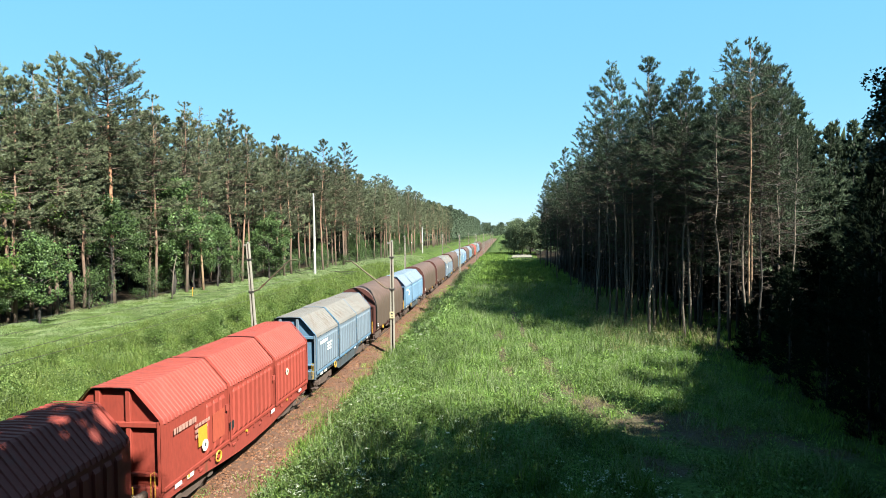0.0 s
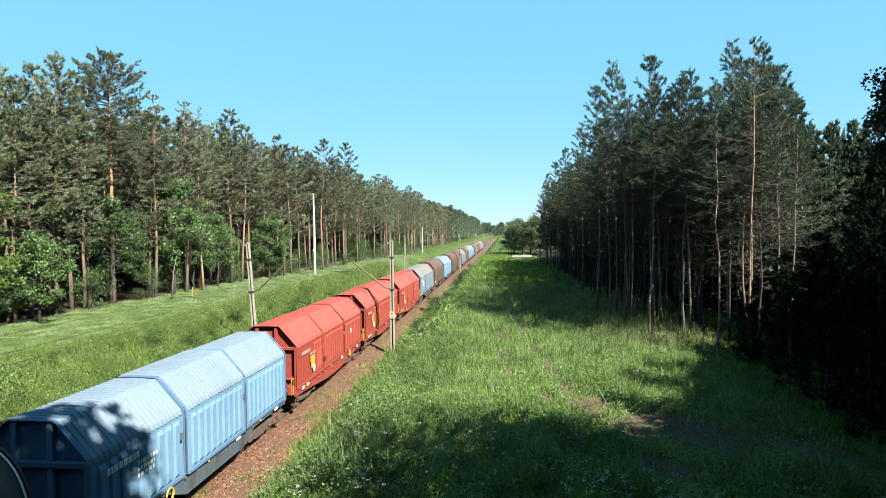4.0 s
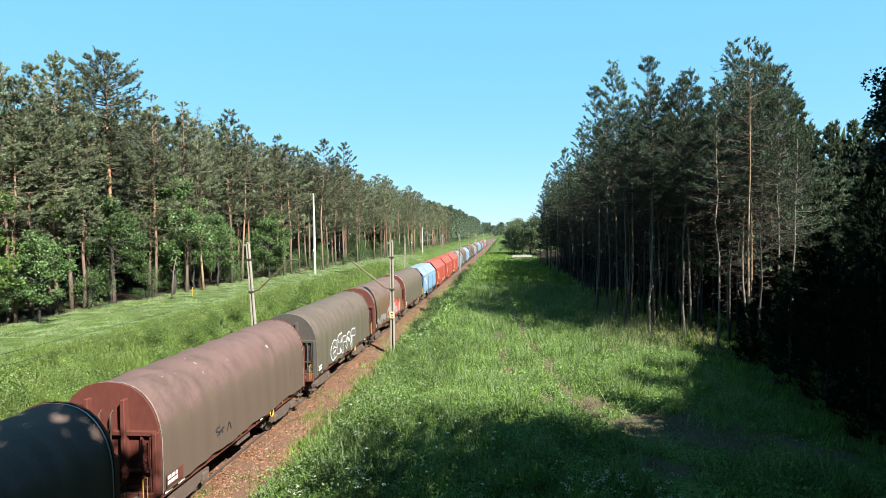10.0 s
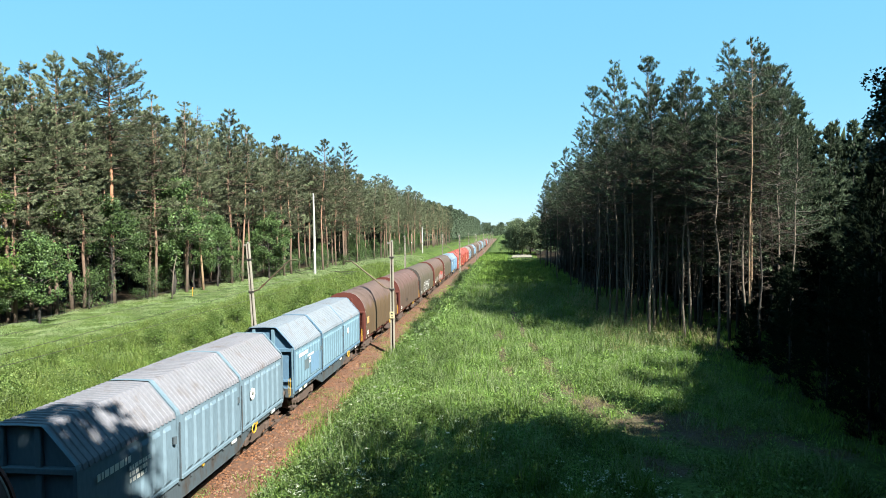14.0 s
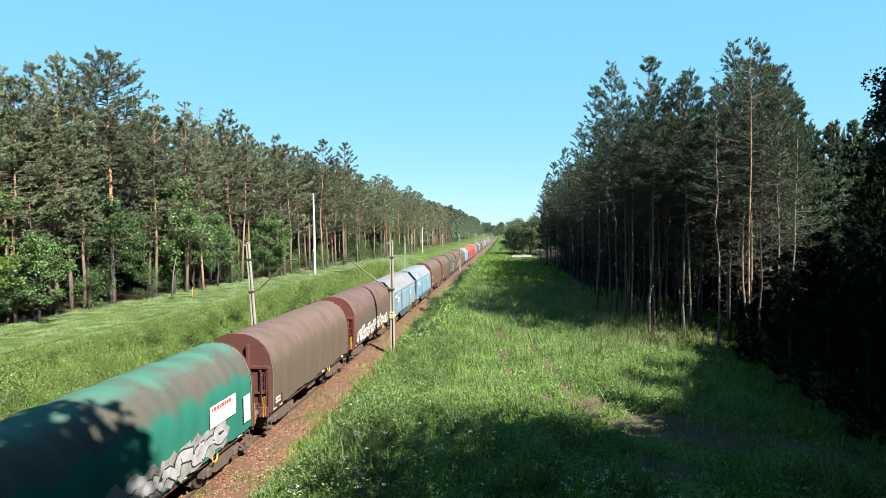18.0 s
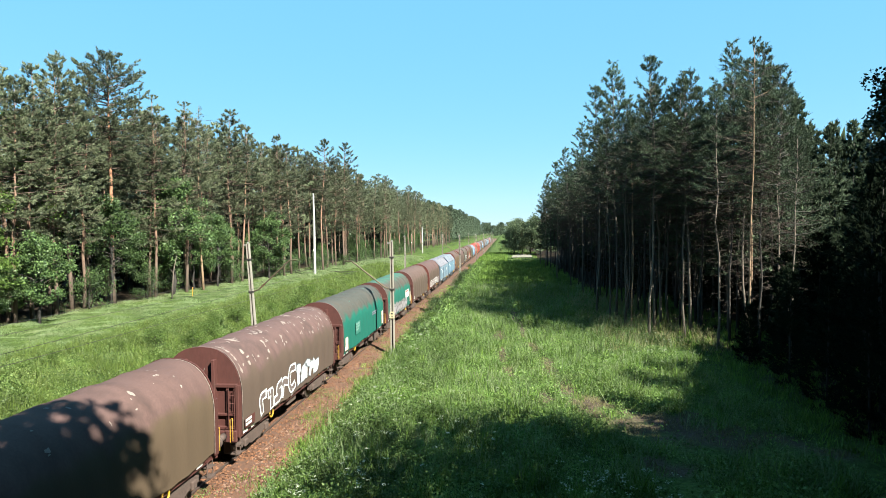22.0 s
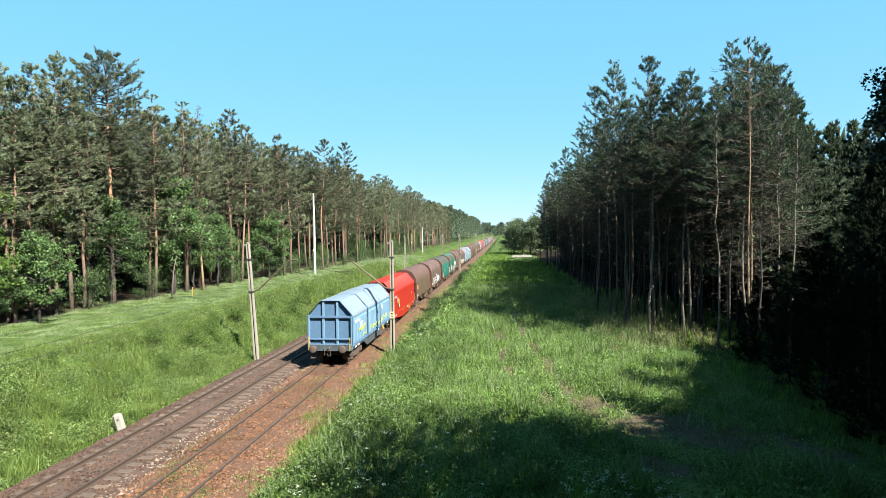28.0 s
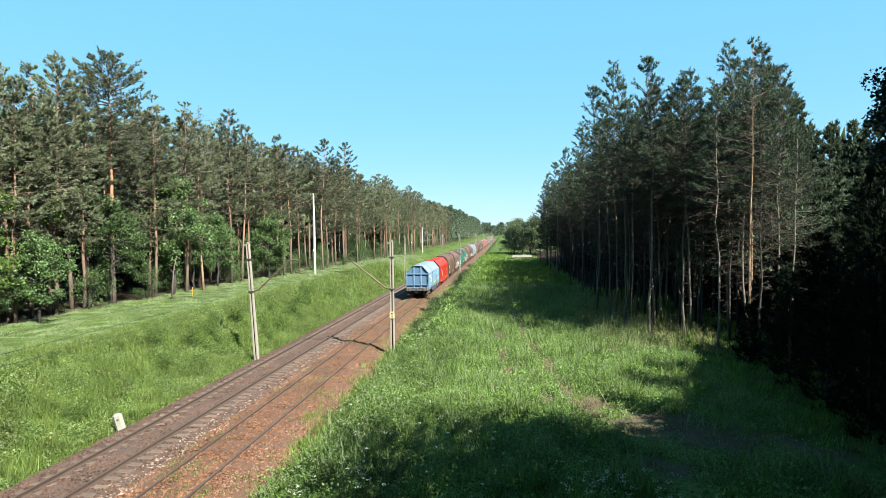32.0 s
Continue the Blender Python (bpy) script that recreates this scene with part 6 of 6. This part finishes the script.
# low broadleaf growth among the trunks farther along
y = 60.0
while y < 215:
    y += rt.uniform(2.4, 5.2) * (1 + y / 260)
    plant(rt.choice(OAK[:2]), left_edge(y) - rt.uniform(1.5, 5.0), y, rt.uniform(0.38, 0.75), rt.uniform(0, 360), "broadleaf trees of the forest beyond the meadow", label="low leafy broadleaf growth among the forest trunks")
# plantation by the ride
RIGHT_PINES = [(18.7, 55.1, 20.0), (18.9, 47.2, 19.4), (20.2, 49.2, 18.6), (19.6, 39.6, 18.2), (21.5, 38.4, 16.3), (25.9, 52.1, 17.1), (26.4, 48.0, 18.0), (26.4, 44.6, 20.0), (26.7, 40.3, 18.4),
               (27.4, 38.3, 15.6), (18.7, 65.0, 18.2), (18.3, 72.9, 16.8), (17.9, 87.1, 16.9), (17.9, 109.8, 16.0), (17.6, 122.0, 14.5),
               (17.8, 49.8, 15.5), (20.9, 52.0, 17.0), (22.0, 38.9, 16.3), (24.1, 44.0, 17.0), (24.7, 40.1, 16.6), (25.1, 53.6, 16.4), (24.3, 36.2, 14.8), (22.4, 45.6, 17.2), (24.6, 31.4, 11.8), (25.2, 34.4, 14.4), (22.2, 34.8, 14.6), (18.6, 42.4, 15.6), (20.4, 41.6, 16.6), (18.0, 45.2, 15.2), (21.3, 43.4, 16.8), (22.8, 49.6, 17.2)]
plant(BARE[0], 23.0, 32.4, 0.885, 0, "pines of the plantation by the ride", sway=True)
for x, y, h in ((19.4, 44.0, 0.78), (24.6, 36.5, 0.82), (21.0, 52.0, 0.86)):
    plant(BARE[1], x, y, h, 77 * h, "pines of the plantation by the ride")
for i, (x, y, h) in enumerate(RIGHT_PINES):
    plant(FRONT[i % 3], x, y, h / 17.0, rt.uniform(0, 360), "pines of the plantation by the ride", rt.uniform(-1, 1), sway=y < 90 and i < 14)
for row in range(9):
    y = 32.5 + row * 1.1
    while y < 122 + 4 * row:
        y += rt.uniform(1.5, 2.6) * (1 + y / 130) * (1 + 0.1 * row) * (1.0 if row == 0 or y < 42 else 0.66)
        x = float(np.interp(y, [30, 45, 70, 110, 400], [24.5, 20.5, 19.2, 18.4, 18.0])) + row * 1.9 + rt.uniform(0, 1.4)
        h = rt.uniform(13.8, 17.2)
        if x - 10.2 > 0.47 * y:
            h = min(h, 5.6 + 0.19 * y)
        plant(rt.choice(YOUNG if row < 2 and y < 110 else YOUNG_BACK), x, y, h / 17.0, rt.uniform(0, 360), "pines of the plantation by the ride", rt.uniform(-1.5, 1.5))
# near-black filler pines stand in for the shade between plantation trunks
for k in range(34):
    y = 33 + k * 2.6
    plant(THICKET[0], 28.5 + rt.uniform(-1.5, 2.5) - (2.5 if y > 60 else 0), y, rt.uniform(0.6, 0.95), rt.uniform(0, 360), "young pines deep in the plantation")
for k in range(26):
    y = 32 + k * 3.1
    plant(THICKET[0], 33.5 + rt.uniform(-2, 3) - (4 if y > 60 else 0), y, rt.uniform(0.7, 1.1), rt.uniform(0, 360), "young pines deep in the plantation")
# the same fillers darken the gaps of the forest beyond the meadow
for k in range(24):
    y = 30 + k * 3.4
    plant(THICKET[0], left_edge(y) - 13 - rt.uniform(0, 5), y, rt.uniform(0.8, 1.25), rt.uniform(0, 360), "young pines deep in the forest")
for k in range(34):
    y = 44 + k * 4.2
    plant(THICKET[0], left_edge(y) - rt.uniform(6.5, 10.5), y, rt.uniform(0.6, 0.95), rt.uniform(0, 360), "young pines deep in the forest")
# trees close by on the right, darkened for shade; outer ones only block light
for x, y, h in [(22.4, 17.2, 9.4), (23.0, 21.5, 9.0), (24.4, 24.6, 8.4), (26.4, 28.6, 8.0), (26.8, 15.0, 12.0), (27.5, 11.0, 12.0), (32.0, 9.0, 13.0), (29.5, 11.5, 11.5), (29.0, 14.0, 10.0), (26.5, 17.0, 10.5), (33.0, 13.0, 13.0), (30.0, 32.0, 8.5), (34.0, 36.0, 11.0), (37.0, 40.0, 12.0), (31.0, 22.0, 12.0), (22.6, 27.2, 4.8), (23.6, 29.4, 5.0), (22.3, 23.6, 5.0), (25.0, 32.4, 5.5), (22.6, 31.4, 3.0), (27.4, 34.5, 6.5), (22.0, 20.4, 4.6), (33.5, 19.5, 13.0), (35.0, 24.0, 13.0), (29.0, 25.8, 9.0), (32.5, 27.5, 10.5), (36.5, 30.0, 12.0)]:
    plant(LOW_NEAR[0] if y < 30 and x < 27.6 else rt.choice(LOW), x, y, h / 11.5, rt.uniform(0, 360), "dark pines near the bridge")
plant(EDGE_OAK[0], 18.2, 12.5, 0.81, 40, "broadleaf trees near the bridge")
# unseen trees: some implied by shadows, others added to deepen the shade
for x, y, h, a in [(12.7, -4.6, 21.5, 40), (10.5, -7.4, 22.0, 200), (15.0, -8.2, 23.0, 310), (37.0, 10.0, 19.0, 150), (24.0, -5.0, 22.0, 20), (28.6, 0.0, 20.5, 260), (20.8, -5.4, 20.0, 110),
                   (32.5, 5.0, 21.0, 330), (30.0, 1.0, 21.0, 190), (36.0, 6.0, 22.0, 60), (37.0, 16.0, 20.0, 240)]:
    plant(SHADE[0], x, y, h / 20.0, a, "broadleaf trees near the bridge")
# unseen pines past the right edge, added to shade the plantation
for x, y, h in ((40.0, 34.0, 17.0), (36.5, 29.0, 16.5), (43.0, 40.0, 17.5), (34.5, 24.5, 15.5), (39.0, 26.0, 17.0), (46.0, 47.0, 18.0), (44.0, 33.0, 18.0)):
    plant(rt.choice(YOUNG_BACK), x, y, h / 17.0, rt.uniform(0, 360), "pines of the plantation by the ride")
plant(SHADE_THIN[0], 23.9, 3.5, 1.0, 120, "broadleaf trees near the bridge")
for x, y, size, a in ((24.2, 7.2, 0.98, 250), (27.2, 4.2, 1.0, 75)):
    plant(SHADE_SPARSE[0], x, y, size, a, "broadleaf trees near the bridge")
# clump of lighter trees at the end of the ride
for x, y, h in [(13.2, 178, 10.5), (15.6, 174, 11.4), (14.5, 184, 11.6), (18.0, 178, 12.0), (20.4, 172, 12.5), (11.8, 190, 9.0), (23.0, 176, 12.5), (21.5, 184, 12.0)]:
    plant(CLUMP[rt.choice((0, 1))], x, y, h / 10.5, rt.uniform(0, 360), "broadleaf clump by the dirt road")

# bushes on the banks beside the track
for k in range(26):
    y = 19 + k * 2.9 + rt.uniform(-1.2, 1.2)
    plant(BUSH[1], rt.uniform(-11.5, -7.2), y, rt.uniform(0.14, 0.32), rt.uniform(0, 360), "bushes on the bank", label="low leafy bush on the bank beside the track")
for k in range(20):
    y = 43 + k * 3.4 + rt.uniform(-1.2, 1.2)
    plant(rt.choice(BUSH), rt.uniform(3.4, 4.8), y, rt.uniform(0.28, 0.5), rt.uniform(0, 360), "bushes on the bank", label="low leafy bush on the bank beside the track")

for k in range(16):
    y = 31 + k * 2.3 + rt.uniform(-0.8, 0.8)
    plant(BUSH[1], rt.uniform(-10.2, -7.4), y, rt.uniform(0.3, 0.5), rt.uniform(0, 360), "bushes on the bank", label="leafy fresh-green bush on the bank beside the track")

# far woods, one sheet of many small clumps
def woods(name, label, spots, mat, seed, tri=1.6, per=70):
    rng = np.random.default_rng(seed)
    out = []
    for x, y, h, r in spots:
        m = per
        c = np.stack([rng.normal(0, r, m), rng.normal(0, r, m), h * (1 - 0.85 * rng.random(m) ** 1.6)], 1)
        taper = np.clip(1.25 - c[:, 2] / h, 0.15, 1)[:, None]
        c[:, :2] *= taper
        c += np.array([x, y, float(ground_z(x, y))])
        out.append(needles(rng, c, np.tile([0, 0, 0.8], (m, 1)), 3, tri, tri * 0.55, 0.9))
    return tagged(new(name, soup(name, np.concatenate(out), mat)), label, "forest", kind="stuff")


rf = random.Random(3)
spots = []
for k in range(380):
    y = rf.uniform(215, 700)
    spots.append((left_edge(y) - rf.uniform(0, 12) - (5 if y < 300 else 0), y, rf.uniform(15, 20), 1.7))
for k in range(230):
    y = rf.uniform(185, 520)
    spots.append((26 + rf.uniform(0, 26), y, rf.uniform(9, 13), 2.0))
woods("far_woods", "far pine woods along both sides of the line", spots, M_FAR, 8, 0.75, 190)
spots = [(rf.uniform(-160, 160), rf.uniform(860, 960), rf.uniform(14, 20), 3.5) for k in range(220)]
spots += [(rf.uniform(-75, -44), y, rf.uniform(16, 20), 3.0) for y in np.linspace(30, 400, 90)]
woods("far_woods", "dense woods closing the view", spots, M_FAR, 9, 2.2, 90)
# backdrop that closes the stand with a shade-dark colour
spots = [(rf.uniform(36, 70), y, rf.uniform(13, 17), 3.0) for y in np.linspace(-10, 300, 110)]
woods("deep_woods", "pine woods behind the plantation, shade darkened into their colour", spots, M_STAND_SHADE, 10, 2.2, 90)
# added behind the camera, never in view: keeps sky light off facing surfaces
spots = [(rf.uniform(-70, 90), -15 - 55 * rf.random() ** 1.5, rf.uniform(17, 21), 3.0) for k in range(190)]
spots += [(rf.uniform(45, 90), rf.uniform(-30, 20), rf.uniform(16, 21), 3.2) for k in range(50)]
spots += [(rf.uniform(-75, -26), rf.uniform(-30, 25), rf.uniform(15, 19), 3.2) for k in range(60)]
woods("woods_behind", "unseen woods added behind the bridge to block sky light", spots, M_FAR, 12, 2.2, 80)

g = Geo()
g.add([(12.2, 155, 0), (17.6, 155, 0), (18.4, 178, 0), (13.2, 181, 0)], [(0, 1, 2, 3)])
road = thing("dirt_road", "pale sandy dirt road across the ride", "road", data=g.mesh("dirt_road", M_SAND), kind="structure")
for v in road.data.vertices:
    v.co.z = float(ground_z(v.co.x, v.co.y)) + 0.13

# ---- grass and weeds ----
def blades(name, label, n, box, mat, height, width, count, power=1.6, keep=None, seed=1, category="grass"):
    rng = np.random.default_rng(seed)
    x0, x1, y0, y1 = box
    xs = rng.uniform(x0, x1, n)
    ys = y0 + (y1 - y0) * rng.random(n) ** power
    if keep is not None:
        k = rng.random(n) < keep(xs, ys)
        xs, ys = xs[k], ys[k]
    zs = top_z(xs, ys)
    far = 1 + np.maximum(0, ys - 30) / 45
    c = np.repeat(np.stack([xs, ys, zs - 0.03], 1), count, 0)
    m = len(c)
    c[:, :2] += rng.normal(0, 0.09, (m, 2)) * np.repeat(far, count)[:, None]
    tuft = 0.78 + 0.62 * np.sin(xs * 2.3 + 1.4 * np.sin(ys * 1.1)) * np.sin(ys * 1.9 + 1.1 * np.sin(xs * 0.9))
    h = height * rng.uniform(0.45, 1.3, m) * np.repeat(rng.uniform(0.6, 1.25, len(xs)) * tuft, count)
    lean = rng.normal(0, 0.33, (m, 2)) * h[:, None]
    a = rng.uniform(0, 6.283, m)
    w = width * rng.uniform(0.6, 1.4, m) * np.repeat(far, count)
    s = np.stack([np.cos(a) * w / 2, np.sin(a) * w / 2, 0 * a], 1)
    tip = c + np.stack([lean[:, 0], lean[:, 1], h], 1)
    return tagged(new(name, soup(name, np.stack([c - s, c + s, tip], 1), mat)), label, category, kind="stuff")


def right_keep(x, y):
    bare = np.maximum(soil_at(x, y), 0.75 * soil_at(x, y + 0.6))
    bare = np.maximum(bare, np.maximum(0.75 * soil_at(x, y + 1.2), 0.6 * soil_at(x, y + 1.8)) * (x > 13.2))
    return (1 - 0.985 * np.clip(bare * 1.3, 0, 1)) * (0.55 + 0.45 * np.sin(x * 0.8 + np.sin(y * 0.6)) ** 2)


blades("grass", "tall fresh meadow grass on the grassy ride", 50000, (2.3, 27, 11, 70), M_GRASS_NEAR, 0.46, 0.04, 3, 1.5, right_keep, 1)
blades("grass", "pale seeding grass on the grassy ride", 18000, (2.8, 20, 16, 75), M_GRASS_PALE, 0.68, 0.026, 3, 1.3, right_keep, 2)
blades("grass", "grass of the far ride beside the forest", 22000, (3.4, 20, 65, 190), M_GRASS_NEAR, 0.4, 0.035, 4, 1.3, lambda x, y: 1.0 - 0.97 * ((y > 138) & (y < 184) & (x > 11.0)), 3)
blades("grass", "green grass and herbs on the railway bank", 52000, (-13, -6.2, 14, 110), M_BANK, 0.5, 0.03, 3, 1.5, None, 4)
blades("grass", "pale mown grass of the meadow", 90000, (-22, -10.2, 20, 150), M_GRASS_PALE, 0.15, 0.02, 3, 1.4, None, 5)
blades("grass", "dry grass stalks at the forest edge", 2600, (16, 23, 34, 60), M_GRASS_DRY, 0.8, 0.02, 3, 1.0, None, 6)
blades("grass", "sparse weeds between the rusty rails", 4000, (-1.8, 2.7, 12, 80), M_GRASS_NEAR, 0.12, 0.02, 4, 1.4, lambda x, y: np.sin(y * 0.5 + x) > 0.45, 7)

def weeds(name, label, n, box, mat, size, height, seed, keep=None, power=1.5, per=9):
    rng = np.random.default_rng(seed)
    x0, x1, y0, y1 = box
    xs, ys = rng.uniform(x0, x1, n), y0 + (y1 - y0) * rng.random(n) ** power
    if keep is not None:
        k = rng.random(n) < keep(xs, ys)
        xs, ys = xs[k], ys[k]
    c = np.repeat(np.stack([xs, ys, top_z(xs, ys)], 1), per, 0)
    lump = 0.75 + 0.5 * np.sin(xs * 1.3 + 0.8 * np.sin(ys * 0.7)) * np.sin(ys * 0.9 + xs * 0.4)
    hh = np.repeat(rng.uniform(0.4, 1.2, len(xs)) * lump, per) * height
    c += rng.normal(0, 1, c.shape) * np.array([0.16, 0.16, 0])
    c[:, 2] += hh * rng.uniform(0.15, 1.0, len(c))
    q = leaves(rng, c, size)
    return tagged(new(name, soup(name, q, mat)), label, "weeds", kind="stuff")


weeds("weeds", "broad-leaved weeds and brambles on the railway bank", 34000, (-12.6, -6.2, 14, 100), M_BANK_WEED, 0.075, 0.62, 21, lambda x, y: 0.35 + 0.65 * (np.sin(y * 0.35 + x * 0.5) > 0))
weeds("weeds", "leafy weeds on the grassy ride", 38000, (2.4, 20, 11, 60), M_WEED, 0.078, 0.46, 22, right_keep)
weeds("weeds", "tall leafy herbs along the verge of the rusty track", 8000, (3.2, 7.4, 12, 44), M_WEED, 0.066, 0.75, 25, lambda x, y: 0.25 + 0.75 * (np.sin(y * 0.8 + x * 1.1) * np.sin(x * 1.7 - y * 0.35) > -0.1))
blades("straw", "dead straw and trampled stalks on bare soil", 16000, (9.5, 21, 15, 40), M_GRASS_DRY, 0.14, 0.03, 5, 1.0, lambda x, y: np.clip(soil_at(x, y), 0, 1), 8, "straw")
blades("grass", "low weeds along the ballast shoulder", 9000, (1.5, 3.4, 13, 90), M_BANK, 0.17, 0.025, 4, 1.4, lambda x, y: 0.25 + 0.6 * (np.sin(y * 0.7 + 2 * x) > 0.2), 9)
weeds("weeds", "small weeds in the rusty ballast", 9000, (-1.6, 3.2, 13, 75), M_BANK_WEED, 0.05, 0.14, 24, lambda x, y: np.clip(np.sin(y * 0.45 + x * 1.3) + 0.7 * np.sin(y * 1.7 - x * 2.1) - 0.35, 0, 1) * (0.35 + 0.65 * (x > 0.9)))
weeds("weeds", "overgrown bank beside the rusty track", 2600, (3.0, 6.2, 38, 130), M_WEED, 0.16, 0.9, 23, None, 1.2)

def umbels(n, box, seed):
    rng = np.random.default_rng(seed)
    x0, x1, y0, y1 = box
    xs, ys = rng.uniform(x0, x1, n), y0 + (y1 - y0) * rng.random(n) ** 1.3
    z = ground_z(xs, ys)
    h = rng.uniform(0.45, 0.95, n)
    per = 6
    c = np.repeat(np.stack([xs, ys, z + h], 1), per, 0) + rng.normal(0, 1, (n * per, 3)) * np.array([0.055, 0.055, 0.012])
    a = rng.uniform(0, 6.283, n * per)
    r = 0.026
    q = np.stack([c + np.stack([np.cos(a + k * 1.5708) * r, np.sin(a + k * 1.5708) * r, 0.01 * np.cos(a * k)], 1) for k in range(4)], 1)
    return tagged(new("wildflowers", soup("wildflowers", q, M_FLOWER)), "white umbel flowers among the grass", "wildflowers", kind="stuff")


umbels(150, (3.2, 6.0, 15, 48), 31)
umbels(40, (4.2, 6.8, 13, 24), 35)
umbels(30, (5.5, 10, 14, 24), 32)
umbels(40, (11.5, 14.5, 13.8, 16.0), 33)
umbels(40, (15, 20, 28, 40), 34)

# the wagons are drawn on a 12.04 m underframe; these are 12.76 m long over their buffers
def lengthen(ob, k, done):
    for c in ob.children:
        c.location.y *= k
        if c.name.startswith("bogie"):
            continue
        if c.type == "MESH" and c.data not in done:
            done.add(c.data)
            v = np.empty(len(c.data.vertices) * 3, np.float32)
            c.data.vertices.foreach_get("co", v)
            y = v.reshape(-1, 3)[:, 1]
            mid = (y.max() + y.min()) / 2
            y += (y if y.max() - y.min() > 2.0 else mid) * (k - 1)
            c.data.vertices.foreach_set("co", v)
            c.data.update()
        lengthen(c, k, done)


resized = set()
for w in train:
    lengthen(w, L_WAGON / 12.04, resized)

# ---- what moves ----
def motions():
    for k, (ob, m) in enumerate(swaying):
        walk(ob, [(t, m @ pose(0, 0, 0, 0.2 * math.sin(1.1 * t + k * 1.7), 0.55 * math.sin(0.55 * t + k * 0.9) * math.sin(0.17 * t + k))) for t in np.arange(0.0, 32.1, 1.0)])
    turns = [(t, -math.degrees(SPEED * t / 0.46)) for t in np.arange(0.0, 32.05, 0.075)]
    for ob, d in wheelsets:
        walk(ob, [(t, pose(0, d, 0.46, a, 0, 0)) for t, a in turns])
    for i, w in enumerate(train):
        walk(w, [(t, pose(0, wagon_y(i) + SPEED * t, 0)) for t in (0.0, 8.0, 16.0, 24.0, 32.0)])


motions()
